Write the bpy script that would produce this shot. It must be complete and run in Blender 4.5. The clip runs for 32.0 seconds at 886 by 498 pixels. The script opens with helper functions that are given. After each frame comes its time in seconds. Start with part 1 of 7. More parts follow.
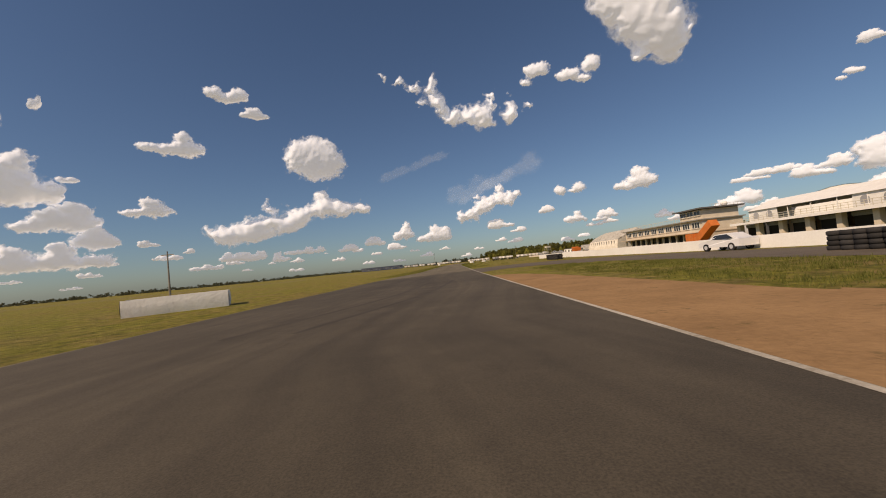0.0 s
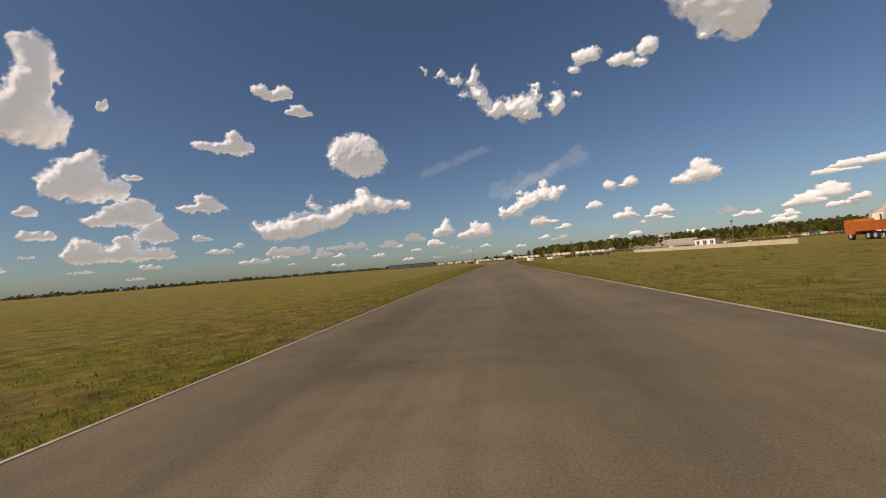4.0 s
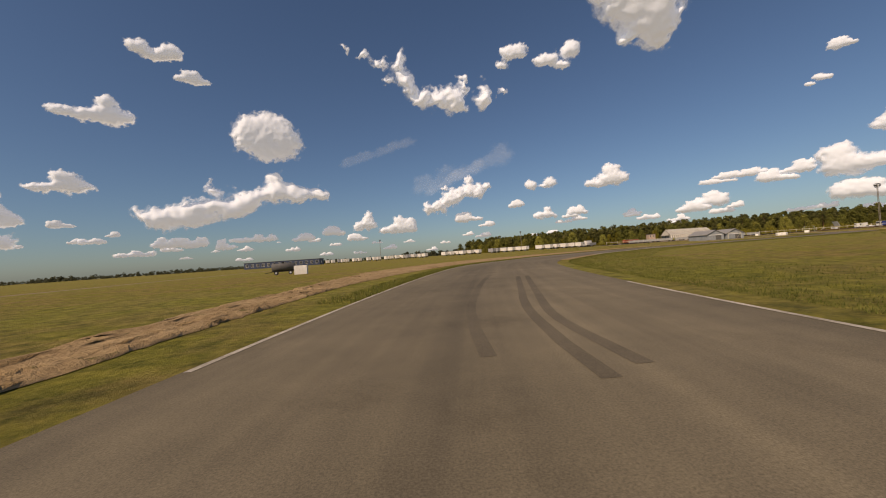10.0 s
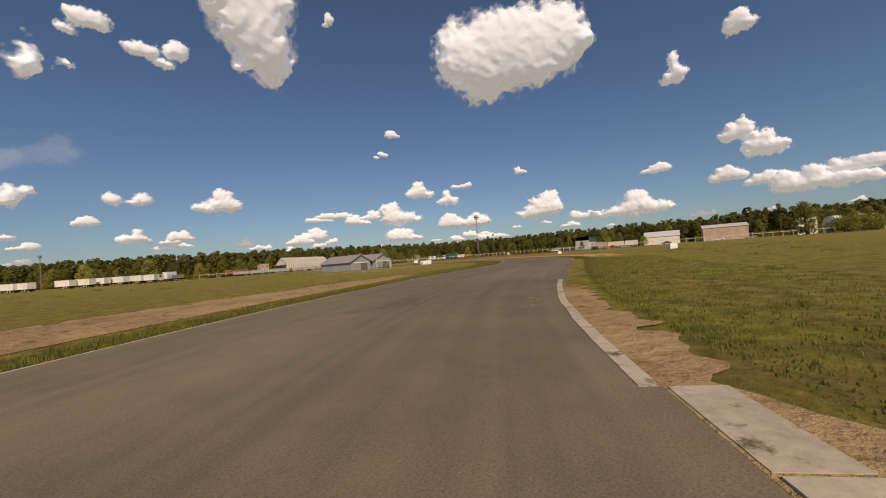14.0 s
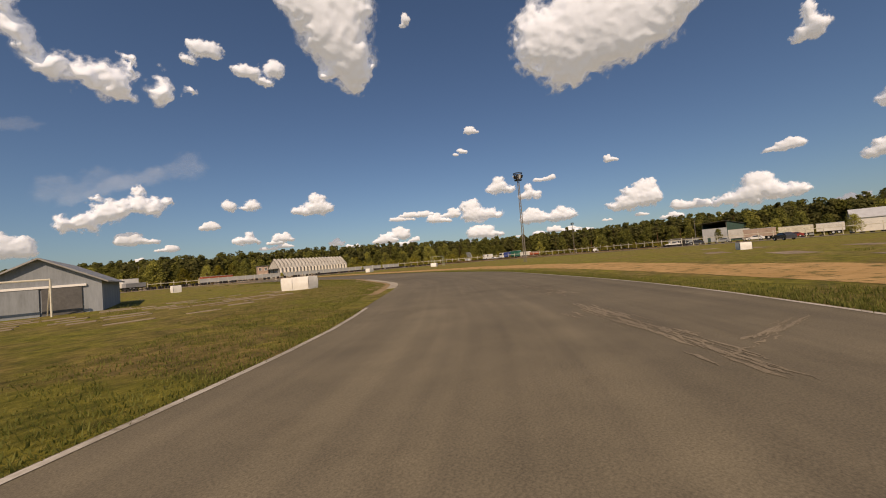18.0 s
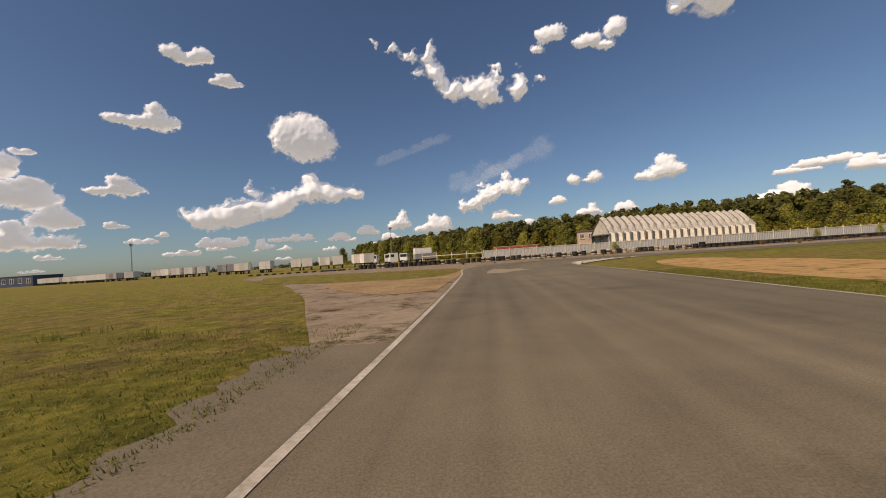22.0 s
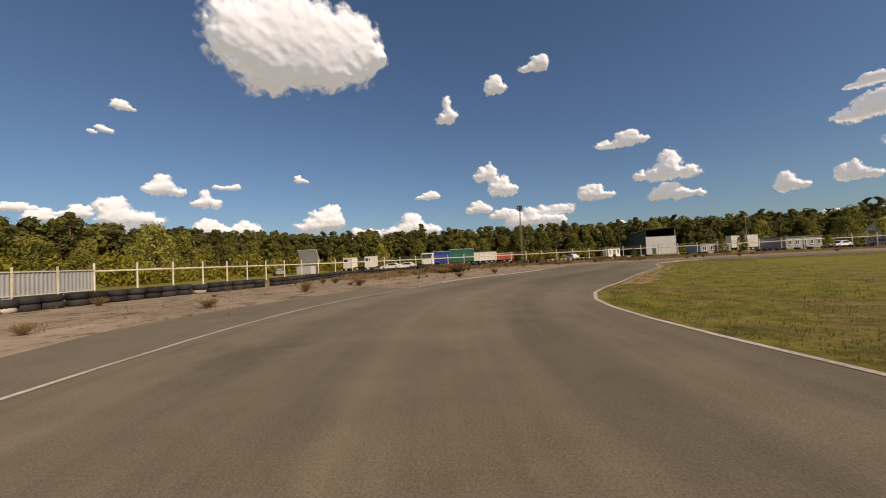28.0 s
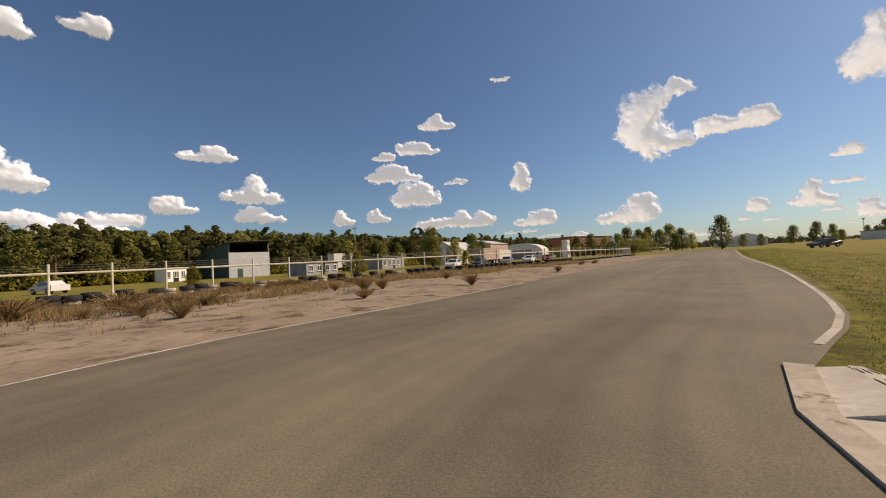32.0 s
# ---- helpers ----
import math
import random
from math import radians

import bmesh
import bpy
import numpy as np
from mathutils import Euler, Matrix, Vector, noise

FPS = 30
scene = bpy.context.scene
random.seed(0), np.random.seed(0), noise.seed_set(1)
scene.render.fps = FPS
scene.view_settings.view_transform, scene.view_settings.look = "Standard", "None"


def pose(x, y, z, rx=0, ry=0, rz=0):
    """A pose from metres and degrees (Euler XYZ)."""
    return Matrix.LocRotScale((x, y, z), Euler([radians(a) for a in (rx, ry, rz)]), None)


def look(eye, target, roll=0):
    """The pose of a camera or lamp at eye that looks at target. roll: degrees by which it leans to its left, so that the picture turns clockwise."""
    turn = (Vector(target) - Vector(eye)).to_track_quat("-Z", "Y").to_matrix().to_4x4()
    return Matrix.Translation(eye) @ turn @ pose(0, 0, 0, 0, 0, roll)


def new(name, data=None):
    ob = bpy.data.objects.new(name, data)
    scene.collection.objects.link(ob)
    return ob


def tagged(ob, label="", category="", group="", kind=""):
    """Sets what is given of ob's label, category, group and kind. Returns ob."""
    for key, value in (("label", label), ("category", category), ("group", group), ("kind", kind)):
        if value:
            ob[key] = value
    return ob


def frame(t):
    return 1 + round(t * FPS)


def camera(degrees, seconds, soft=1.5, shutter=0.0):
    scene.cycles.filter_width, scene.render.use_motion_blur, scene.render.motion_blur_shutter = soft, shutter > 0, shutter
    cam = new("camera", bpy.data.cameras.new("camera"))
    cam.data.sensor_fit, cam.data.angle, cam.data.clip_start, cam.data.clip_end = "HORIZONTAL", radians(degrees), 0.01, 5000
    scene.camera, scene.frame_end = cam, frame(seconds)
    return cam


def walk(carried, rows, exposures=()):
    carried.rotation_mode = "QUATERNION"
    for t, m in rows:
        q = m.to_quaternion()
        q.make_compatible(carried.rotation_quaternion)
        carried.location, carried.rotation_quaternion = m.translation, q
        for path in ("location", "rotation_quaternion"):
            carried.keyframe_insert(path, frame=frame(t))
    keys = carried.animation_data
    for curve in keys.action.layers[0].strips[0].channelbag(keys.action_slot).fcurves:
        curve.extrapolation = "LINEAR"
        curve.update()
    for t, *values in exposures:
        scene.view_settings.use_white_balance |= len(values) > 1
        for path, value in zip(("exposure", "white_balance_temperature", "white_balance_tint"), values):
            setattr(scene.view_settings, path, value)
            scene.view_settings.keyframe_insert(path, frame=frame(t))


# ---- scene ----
# ---- camera and its way ----
cam = camera(99.39, 32.0, soft=1.0, shutter=0.0)
PATH = [
    (0.0, 0.00, 0.00, 1.20, 92.22, 5.58, 0.82),
    (0.5, 0.58, 7.48, 1.20, 92.44, 5.61, 5.02),
    (1.0, 0.91, 15.58, 1.20, 92.40, 5.29, 6.18),
    (1.5, 0.96, 24.55, 1.20, 92.45, 5.21, 7.03),
    (2.0, 0.80, 34.68, 1.20, 92.46, 4.58, 7.41),
    (2.5, 0.49, 46.11, 1.20, 92.41, 4.41, 7.31),
    (3.0, 0.10, 58.60, 1.20, 92.21, 4.58, 7.19),
    (3.5, -0.27, 71.70, 1.20, 92.29, 4.70, 7.08),
    (4.0, -0.74, 85.22, 1.20, 92.34, 4.66, 6.99),
    (4.5, -1.31, 99.05, 1.20, 92.46, 4.57, 6.85),
    (5.0, -1.78, 113.09, 1.20, 92.58, 4.47, 6.52),
    (5.5, -1.92, 127.26, 1.20, 92.64, 4.43, 5.85),
    (6.0, -1.61, 141.47, 1.20, 92.21, 4.35, 4.63),
    (6.5, -1.00, 155.76, 1.20, 92.20, 4.72, 4.07),
    (7.0, -0.28, 170.00, 1.20, 91.48, 4.59, 3.91),
    (7.5, 0.32, 183.99, 1.20, 91.44, 4.61, 3.88),
    (8.0, 1.01, 197.33, 1.20, 91.31, 4.25, 3.24),
    (8.5, 1.95, 210.08, 1.20, 91.34, 4.77, 2.81),
    (9.0, 3.23, 221.98, 1.20, 91.14, 4.64, 1.34),
    (9.5, 4.82, 232.97, 1.20, 90.34, 4.04, -1.35),
    (10.0, 6.82, 243.31, 1.20, 90.87, 3.93, -4.55),
    (10.5, 9.32, 253.31, 1.20, 90.52, 3.77, -8.79),
    (11.0, 12.43, 263.05, 1.20, 90.18, 4.06, -13.57),
    (11.5, 16.33, 272.20, 1.20, 90.47, 3.50, -20.08),
    (12.0, 21.01, 280.49, 1.20, 90.42, 2.99, -27.18),
    (12.5, 26.31, 287.47, 1.20, 90.79, 3.01, -34.98),
    (13.0, 32.00, 292.98, 1.20, 91.11, 3.34, -43.64),
    (13.5, 38.00, 297.11, 1.20, 91.04, 3.9, -52.05),
    (14.0, 44.43, 300.00, 1.20, 91.38, 4.2, -59.17),
    (14.5, 51.49, 302.20, 1.20, 91.57, 4.0, -65.57),
    (15.0, 59.02, 304.20, 1.20, 91.49, 3.39, -70.37),
    (15.5, 66.94, 306.05, 1.20, 91.32, 4.08, -71.56),
    (16.0, 75.07, 308.01, 1.20, 91.15, 4.76, -69.62),
    (16.5, 83.22, 310.37, 1.20, 91.07, 5.07, -65.00),
    (17.0, 91.22, 313.41, 1.20, 91.31, 4.37, -59.75),
    (17.5, 98.91, 317.34, 1.20, 91.36, 4.06, -53.42),
    (18.0, 106.21, 322.22, 1.20, 91.89, 4.66, -46.57),
    (18.5, 113.24, 327.91, 1.20, 91.79, 4.94, -39.28),
    (19.0, 119.58, 334.56, 1.20, 91.26, 4.38, -32.09),
    (19.5, 124.89, 342.37, 1.20, 91.15, 5.28, -23.45),
    (20.0, 129.16, 350.97, 1.20, 91.58, 5.31, -15.59),
    (20.5, 132.33, 359.95, 1.20, 91.47, 4.90, -7.97),
    (21.0, 134.39, 369.16, 1.20, 91.57, 5.04, -1.31),
    (21.5, 135.54, 378.43, 1.20, 91.63, 4.25, 3.22),
    (22.0, 136.28, 387.56, 1.20, 91.17, 3.75, 2.59),
    (22.5, 137.21, 396.42, 1.20, 90.43, 3.64, -0.04),
    (23.0, 138.37, 404.81, 1.20, 90.80, 3.33, -5.86),
    (23.5, 140.36, 412.05, 1.20, 90.48, 3.17, -13.96),
    (24.0, 142.89, 417.91, 1.20, 90.88, 3.42, -22.08),
    (24.5, 145.94, 422.31, 1.20, 91.67, 2.79, -34.50),
    (25.0, 150.04, 425.70, 1.20, 91.53, 2.44, -49.59),
    (25.5, 155.03, 428.12, 1.20, 92.60, 3.12, -60.94),
    (26.0, 160.46, 429.58, 1.20, 92.02, 2.10, -71.27),
    (26.5, 166.63, 430.35, 1.20, 92.05, 2.68, -77.25),
    (27.0, 173.16, 430.74, 1.20, 92.02, 2.71, -84.06),
    (27.5, 179.87, 430.63, 1.20, 91.95, 2.79, -88.95),
    (28.0, 186.64, 429.93, 1.20, 91.88, 2.87, -93.07),
    (28.5, 193.35, 428.59, 1.20, 91.85, 2.91, -97.59),
    (29.0, 199.86, 426.62, 1.20, 91.42, 3.28, -103.51),
    (29.5, 205.83, 424.29, 1.20, 91.98, 3.48, -107.77),
    (30.0, 211.14, 421.65, 1.20, 91.58, 2.48, -114.28),
    (30.5, 215.57, 418.45, 1.20, 91.21, 2.51, -124.11),
    (31.0, 219.15, 414.69, 1.20, 91.91, 3.03, -133.08),
    (31.5, 222.08, 410.70, 1.20, 91.53, 3.12, -140.60),
    (32.0, 224.33, 406.34, 1.20, 91.84, 3.19, -150.97),
]

# stops, kelvin and tint of the filming camera on the way
GRADE = [(0, -0.22, 7800, 19), (9, -0.24, 7800, 19), (17, -0.24, 7800, 19), (22, -0.12, 7750, 19), (26, -0.26, 7700, 18), (29, 0.02, 7600, 17), (32, 0.06, 7600, 17)]
walk(cam, [(r[0], pose(*r[1:])) for r in PATH], GRADE)

# ---- sky, sun, exposure ----
SUN_DIR = Vector((-0.75, -0.66, 0.86)).normalized()
world = bpy.data.worlds.new("sky")
scene.world = world
world.use_nodes = True
wn = world.node_tree.nodes
sky = wn.new("ShaderNodeTexSky")
sky.sky_type = "NISHITA"
sky.sun_disc = False
sky.sun_elevation = math.asin(SUN_DIR.z)
sky.sun_rotation = math.atan2(SUN_DIR.x, SUN_DIR.y)
sky.air_density = 1.0
sky.dust_density = 0.7
sky.ozone_density = 5.0
bg = wn["Background"]
bg.inputs["Strength"].default_value = 0.080
tint = wn.new("ShaderNodeMixRGB")
tint.blend_type = "MULTIPLY"
tint.inputs[0].default_value = 1.0
tint.inputs[2].default_value = (0.84, 1.0, 1.10, 1)
world.node_tree.links.new(sky.outputs[0], tint.inputs[1])
world.node_tree.links.new(tint.outputs[0], bg.inputs[0])
sun = new("sun", bpy.data.lights.new("sun", "SUN"))
sun.data.energy = 4.5
sun.data.angle = radians(0.55)
sun.data.color = (1.0, 0.87, 0.70)
sun.matrix_world = look(SUN_DIR * 100, (0, 0, 0))


# ---- materials ----
def mat(name, col, col2=None, rough=0.8, metal=0.0, scale=1.0, fine=12.0, amount=0.5, bump=0.2, spec=0.3, stretch=(1, 1, 1), rand=0.0, dirt=None, dirt_amount=0.0, coords="Object", dist=0.02):
    """Two-scale mottled paint, stone or metal. scale and fine: features per metre."""
    m = bpy.data.materials.new(name)
    m.use_nodes = True
    nt = m.node_tree
    n, l = nt.nodes, nt.links
    b = n["Principled BSDF"]
    tc = n.new("ShaderNodeTexCoord")
    mp = n.new("ShaderNodeMapping")
    mp.inputs["Scale"].default_value = stretch
    l.new(tc.outputs[coords], mp.inputs[0])
    big = n.new("ShaderNodeTexNoise")
    big.inputs["Scale"].default_value = scale
    big.inputs["Detail"].default_value = 5
    small = n.new("ShaderNodeTexNoise")
    small.inputs["Scale"].default_value = fine
    small.inputs["Detail"].default_value = 6
    small.inputs["Roughness"].default_value = 0.7
    for t in (big, small):
        l.new(mp.outputs[0], t.inputs[0])
    add = n.new("ShaderNodeMath")
    add.operation = "MULTIPLY_ADD"
    add.inputs[1].default_value = 0.5
    l.new(small.outputs[0], add.inputs[0])
    half = n.new("ShaderNodeMath")
    half.operation = "MULTIPLY"
    half.inputs[1].default_value = 0.5
    l.new(big.outputs[0], half.inputs[0])
    l.new(half.outputs[0], add.inputs[2])
    ramp = n.new("ShaderNodeValToRGB")
    col2 = col2 or tuple(c * (1 - amount) for c in col)
    ramp.color_ramp.elements[0].position, ramp.color_ramp.elements[1].position = 0.36, 0.64
    ramp.color_ramp.elements[0].color = (*col2, 1)
    ramp.color_ramp.elements[1].color = (*col, 1)
    l.new(add.outputs[0], ramp.inputs[0])
    out = ramp.outputs[0]
    if dirt:
        dn = n.new("ShaderNodeTexNoise")
        dn.inputs["Scale"].default_value = scale * 2.7
        dn.inputs["Detail"].default_value = 8
        dn.inputs["Roughness"].default_value = 0.75
        l.new(mp.outputs[0], dn.inputs[0])
        dr = n.new("ShaderNodeValToRGB")
        dr.color_ramp.elements[0].position = 0.62 - dirt_amount * 0.3
        dr.color_ramp.elements[1].position = 0.70 - dirt_amount * 0.2
        l.new(dn.outputs[0], dr.inputs[0])
        mx = n.new("ShaderNodeMixRGB")
        mx.inputs[2].default_value = (*dirt, 1)
        l.new(dr.outputs[0], mx.inputs[0])
        l.new(out, mx.inputs[1])
        out = mx.outputs[0]
    if rand:
        oi = n.new("ShaderNodeObjectInfo")
        hs = n.new("ShaderNodeHueSaturation")
        mr = n.new("ShaderNodeMapRange")
        mr.inputs[3].default_value, mr.inputs[4].default_value = 1 - rand, 1 + rand
        l.new(oi.outputs["Random"], mr.inputs[0])
        l.new(mr.outputs[0], hs.inputs["Value"])
        l.new(out, hs.inputs["Color"])
        out = hs.outputs[0]
    l.new(out, b.inputs["Base Color"])
    b.inputs["Roughness"].default_value = rough
    b.inputs["Metallic"].default_value = metal
    b.inputs["Specular IOR Level"].default_value = spec
    if bump:
        bp = n.new("ShaderNodeBump")
        bp.inputs["Strength"].default_value = bump
        bp.inputs["Distance"].default_value = dist
        l.new(small.outputs[0], bp.inputs["Height"])
        l.new(bp.outputs[0], b.inputs["Normal"])
    return m


def ramp_node(nt, stops):
    r = nt.nodes.new("ShaderNodeValToRGB")
    e = r.color_ramp.elements
    while len(e) < len(stops):
        e.new(0.5)
    for k, (p, c) in enumerate(stops):
        e[k].position, e[k].color = p, (*c, 1)
    return r


def noise_node(nt, vec, scale, detail=4.0, rough=0.6):
    t = nt.nodes.new("ShaderNodeTexNoise")
    t.inputs["Scale"].default_value = scale
    t.inputs["Detail"].default_value = detail
    t.inputs["Roughness"].default_value = rough
    nt.links.new(vec, t.inputs[0])
    return t


def mix_node(nt, fac, a, b, kind="MIX"):
    x = nt.nodes.new("ShaderNodeMixRGB")
    x.blend_type = kind
    for sock, val in zip(x.inputs, (fac, a, b)):
        if isinstance(val, tuple):
            sock.default_value = (*val, 1)
        elif isinstance(val, float):
            sock.default_value = val
        else:
            nt.links.new(val, sock)
    return x


def grass_material(name="meadow", dry_from=0.43):
    m = bpy.data.materials.new(name)
    m.use_nodes = True
    nt = m.node_tree
    l = nt.links
    b = nt.nodes["Principled BSDF"]
    pos = nt.nodes.new("ShaderNodeNewGeometry").outputs["Position"]
    broad = noise_node(nt, pos, 0.03, 6, 0.65)
    mid = noise_node(nt, pos, 0.28, 6, 0.7)
    fine = noise_node(nt, pos, 5.0, 8, 0.8)
    green = ramp_node(nt, [(0.3, (0.10, 0.102, 0.016)), (0.5, (0.205, 0.190, 0.034)), (0.7, (0.34, 0.285, 0.075))])
    l.new(fine.outputs[0], green.inputs[0])
    dry = ramp_node(nt, [(0.3, (0.14, 0.096, 0.035)), (0.7, (0.34, 0.25, 0.105))])
    l.new(fine.outputs[0], dry.inputs[0])
    f1 = ramp_node(nt, [(dry_from, (0, 0, 0)), (dry_from + 0.15, (0.9, 0.9, 0.9))])
    l.new(mid.outputs[0], f1.inputs[0])
    x = mix_node(nt, f1.outputs[0], green.outputs[0], dry.outputs[0])
    f2 = ramp_node(nt, [(0.42, (0, 0, 0)), (0.62, (0.55, 0.55, 0.55))])
    l.new(broad.outputs[0], f2.inputs[0])
    y = mix_node(nt, f2.outputs[0], x.outputs[0], (0.215, 0.215, 0.046))
    clump = noise_node(nt, pos, 1.4, 6, 0.75)
    f3 = ramp_node(nt, [(0.36, (0.50, 0.54, 0.50)), (0.60, (1.25, 1.20, 1.1))])
    l.new(clump.outputs[0], f3.inputs[0])
    y = mix_node(nt, 1.0, y.outputs[0], f3.outputs[0], "MULTIPLY")
    l.new(y.outputs[0], b.inputs["Base Color"])
    b.inputs["Roughness"].default_value = 0.95
    b.inputs["Specular IOR Level"].default_value = 0.1
    bp = nt.nodes.new("ShaderNodeBump")
    bp.inputs["Strength"].default_value = 0.9
    bp.inputs["Distance"].default_value = 0.12
    l.new(fine.outputs[0], bp.inputs["Height"])
    l.new(bp.outputs[0], b.inputs["Normal"])
    return m


def asphalt_material(name, base=(0.165, 0.139, 0.096), patchy=0.22, streaks=False):
    m = bpy.data.materials.new(name)
    m.use_nodes = True
    nt = m.node_tree
    l = nt.links
    b = nt.nodes["Principled BSDF"]
    pos = nt.nodes.new("ShaderNodeNewGeometry").outputs["Position"]
    broad = noise_node(nt, pos, 0.09, 5)
    mid = noise_node(nt, pos, 0.9, 6, 0.65)
    grit = noise_node(nt, pos, 55.0, 4, 0.8)
    lo = tuple(c * (1 - patchy * 0.45) for c in base)
    hi = tuple(c * (1 + patchy * 0.55) for c in base)
    r = ramp_node(nt, [(0.35, lo), (0.65, hi)])
    l.new(broad.outputs[0], r.inputs[0])
    r2 = ramp_node(nt, [(0.3, (0.87, 0.87, 0.87)), (0.7, (1.12, 1.11, 1.09))])
    l.new(mid.outputs[0], r2.inputs[0])
    x = mix_node(nt, 1.0, r.outputs[0], r2.outputs[0], "MULTIPLY")
    r3 = ramp_node(nt, [(0.35, (0.7, 0.7, 0.7)), (0.65, (1.3, 1.3, 1.3))])
    l.new(grit.outputs[0], r3.inputs[0])
    y = mix_node(nt, 1.0, x.outputs[0], r3.outputs[0], "MULTIPLY")
    if streaks:
        # worn wheel lanes, rubber and old seams that run with the lane
        uv = nt.nodes.new("ShaderNodeUVMap").outputs[0]
        for sx, sy, lo_c, hi_c in ((0.55, 0.022, 0.84, 1.14), (2.6, 0.05, 0.90, 1.09)):
            mp = nt.nodes.new("ShaderNodeMapping")
            mp.inputs["Scale"].default_value = (sx, sy, 1)
            l.new(uv, mp.inputs[0])
            lane = noise_node(nt, mp.outputs[0], 1.0, 4, 0.55)
            r4 = ramp_node(nt, [(0.34, (lo_c, lo_c, lo_c)), (0.66, (hi_c, hi_c, hi_c * 0.98))])
            l.new(lane.outputs[0], r4.inputs[0])
            y = mix_node(nt, 1.0, y.outputs[0], r4.outputs[0], "MULTIPLY")
        stain = noise_node(nt, pos, 0.35, 7, 0.7)
        r5 = ramp_node(nt, [(0.56, (1, 1, 1)), (0.72, (0.74, 0.73, 0.72))])
        l.new(stain.outputs[0], r5.inputs[0])
        y = mix_node(nt, 1.0, y.outputs[0], r5.outputs[0], "MULTIPLY")
    l.new(y.outputs[0], b.inputs["Base Color"])
    b.inputs["Roughness"].default_value = 0.85
    b.inputs["Specular IOR Level"].default_value = 0.25
    bp = nt.nodes.new("ShaderNodeBump")
    bp.inputs["Strength"].default_value = 0.5
    bp.inputs["Distance"].default_value = 0.006
    l.new(grit.outputs[0], bp.inputs["Height"])
    l.new(bp.outputs[0], b.inputs["Normal"])
    return m


def leaf_material(name, a, c, rand=0.25):
    m = bpy.data.materials.new(name)
    m.use_nodes = True
    nt = m.node_tree
    l = nt.links
    b = nt.nodes["Principled BSDF"]
    g = nt.nodes.new("ShaderNodeNewGeometry")
    oi = nt.nodes.new("ShaderNodeObjectInfo")
    big = noise_node(nt, g.outputs["Position"], 0.7, 3)
    ad = nt.nodes.new("ShaderNodeMath")
    ad.operation = "ADD"
    hf = nt.nodes.new("ShaderNodeMath")
    hf.operation = "MULTIPLY"
    hf.inputs[1].default_value = 0.5
    l.new(g.outputs["Random Per Island"], hf.inputs[0])
    l.new(hf.outputs[0], ad.inputs[0])
    h2 = nt.nodes.new("ShaderNodeMath")
    h2.operation = "MULTIPLY"
    h2.inputs[1].default_value = 0.5
    l.new(big.outputs[0], h2.inputs[0])
    l.new(h2.outputs[0], ad.inputs[1])
    r = ramp_node(nt, [(0.15, a), (0.8, c)])
    l.new(ad.outputs[0], r.inputs[0])
    hs = nt.nodes.new("ShaderNodeHueSaturation")
    mr = nt.nodes.new("ShaderNodeMapRange")
    mr.inputs[3].default_value, mr.inputs[4].default_value = 1 - rand, 1 + rand
    l.new(oi.outputs["Random"], mr.inputs[0])
    l.new(mr.outputs[0], hs.inputs["Value"])
    l.new(r.outputs[0], hs.inputs["Color"])
    l.new(hs.outputs[0], b.inputs["Base Color"])
    b.inputs["Roughness"].default_value = 0.7
    b.inputs["Specular IOR Level"].default_value = 0.15
    tr = nt.nodes.new("ShaderNodeBsdfTranslucent")
    l.new(hs.outputs[0], tr.inputs[0])
    mx = nt.nodes.new("ShaderNodeMixShader")
    mx.inputs[0].default_value = 0.52
    l.new(b.outputs[0], mx.inputs[1])
    l.new(tr.outputs[0], mx.inputs[2])
    l.new(mx.outputs[0], nt.nodes["Material Output"].inputs[0])
    return m


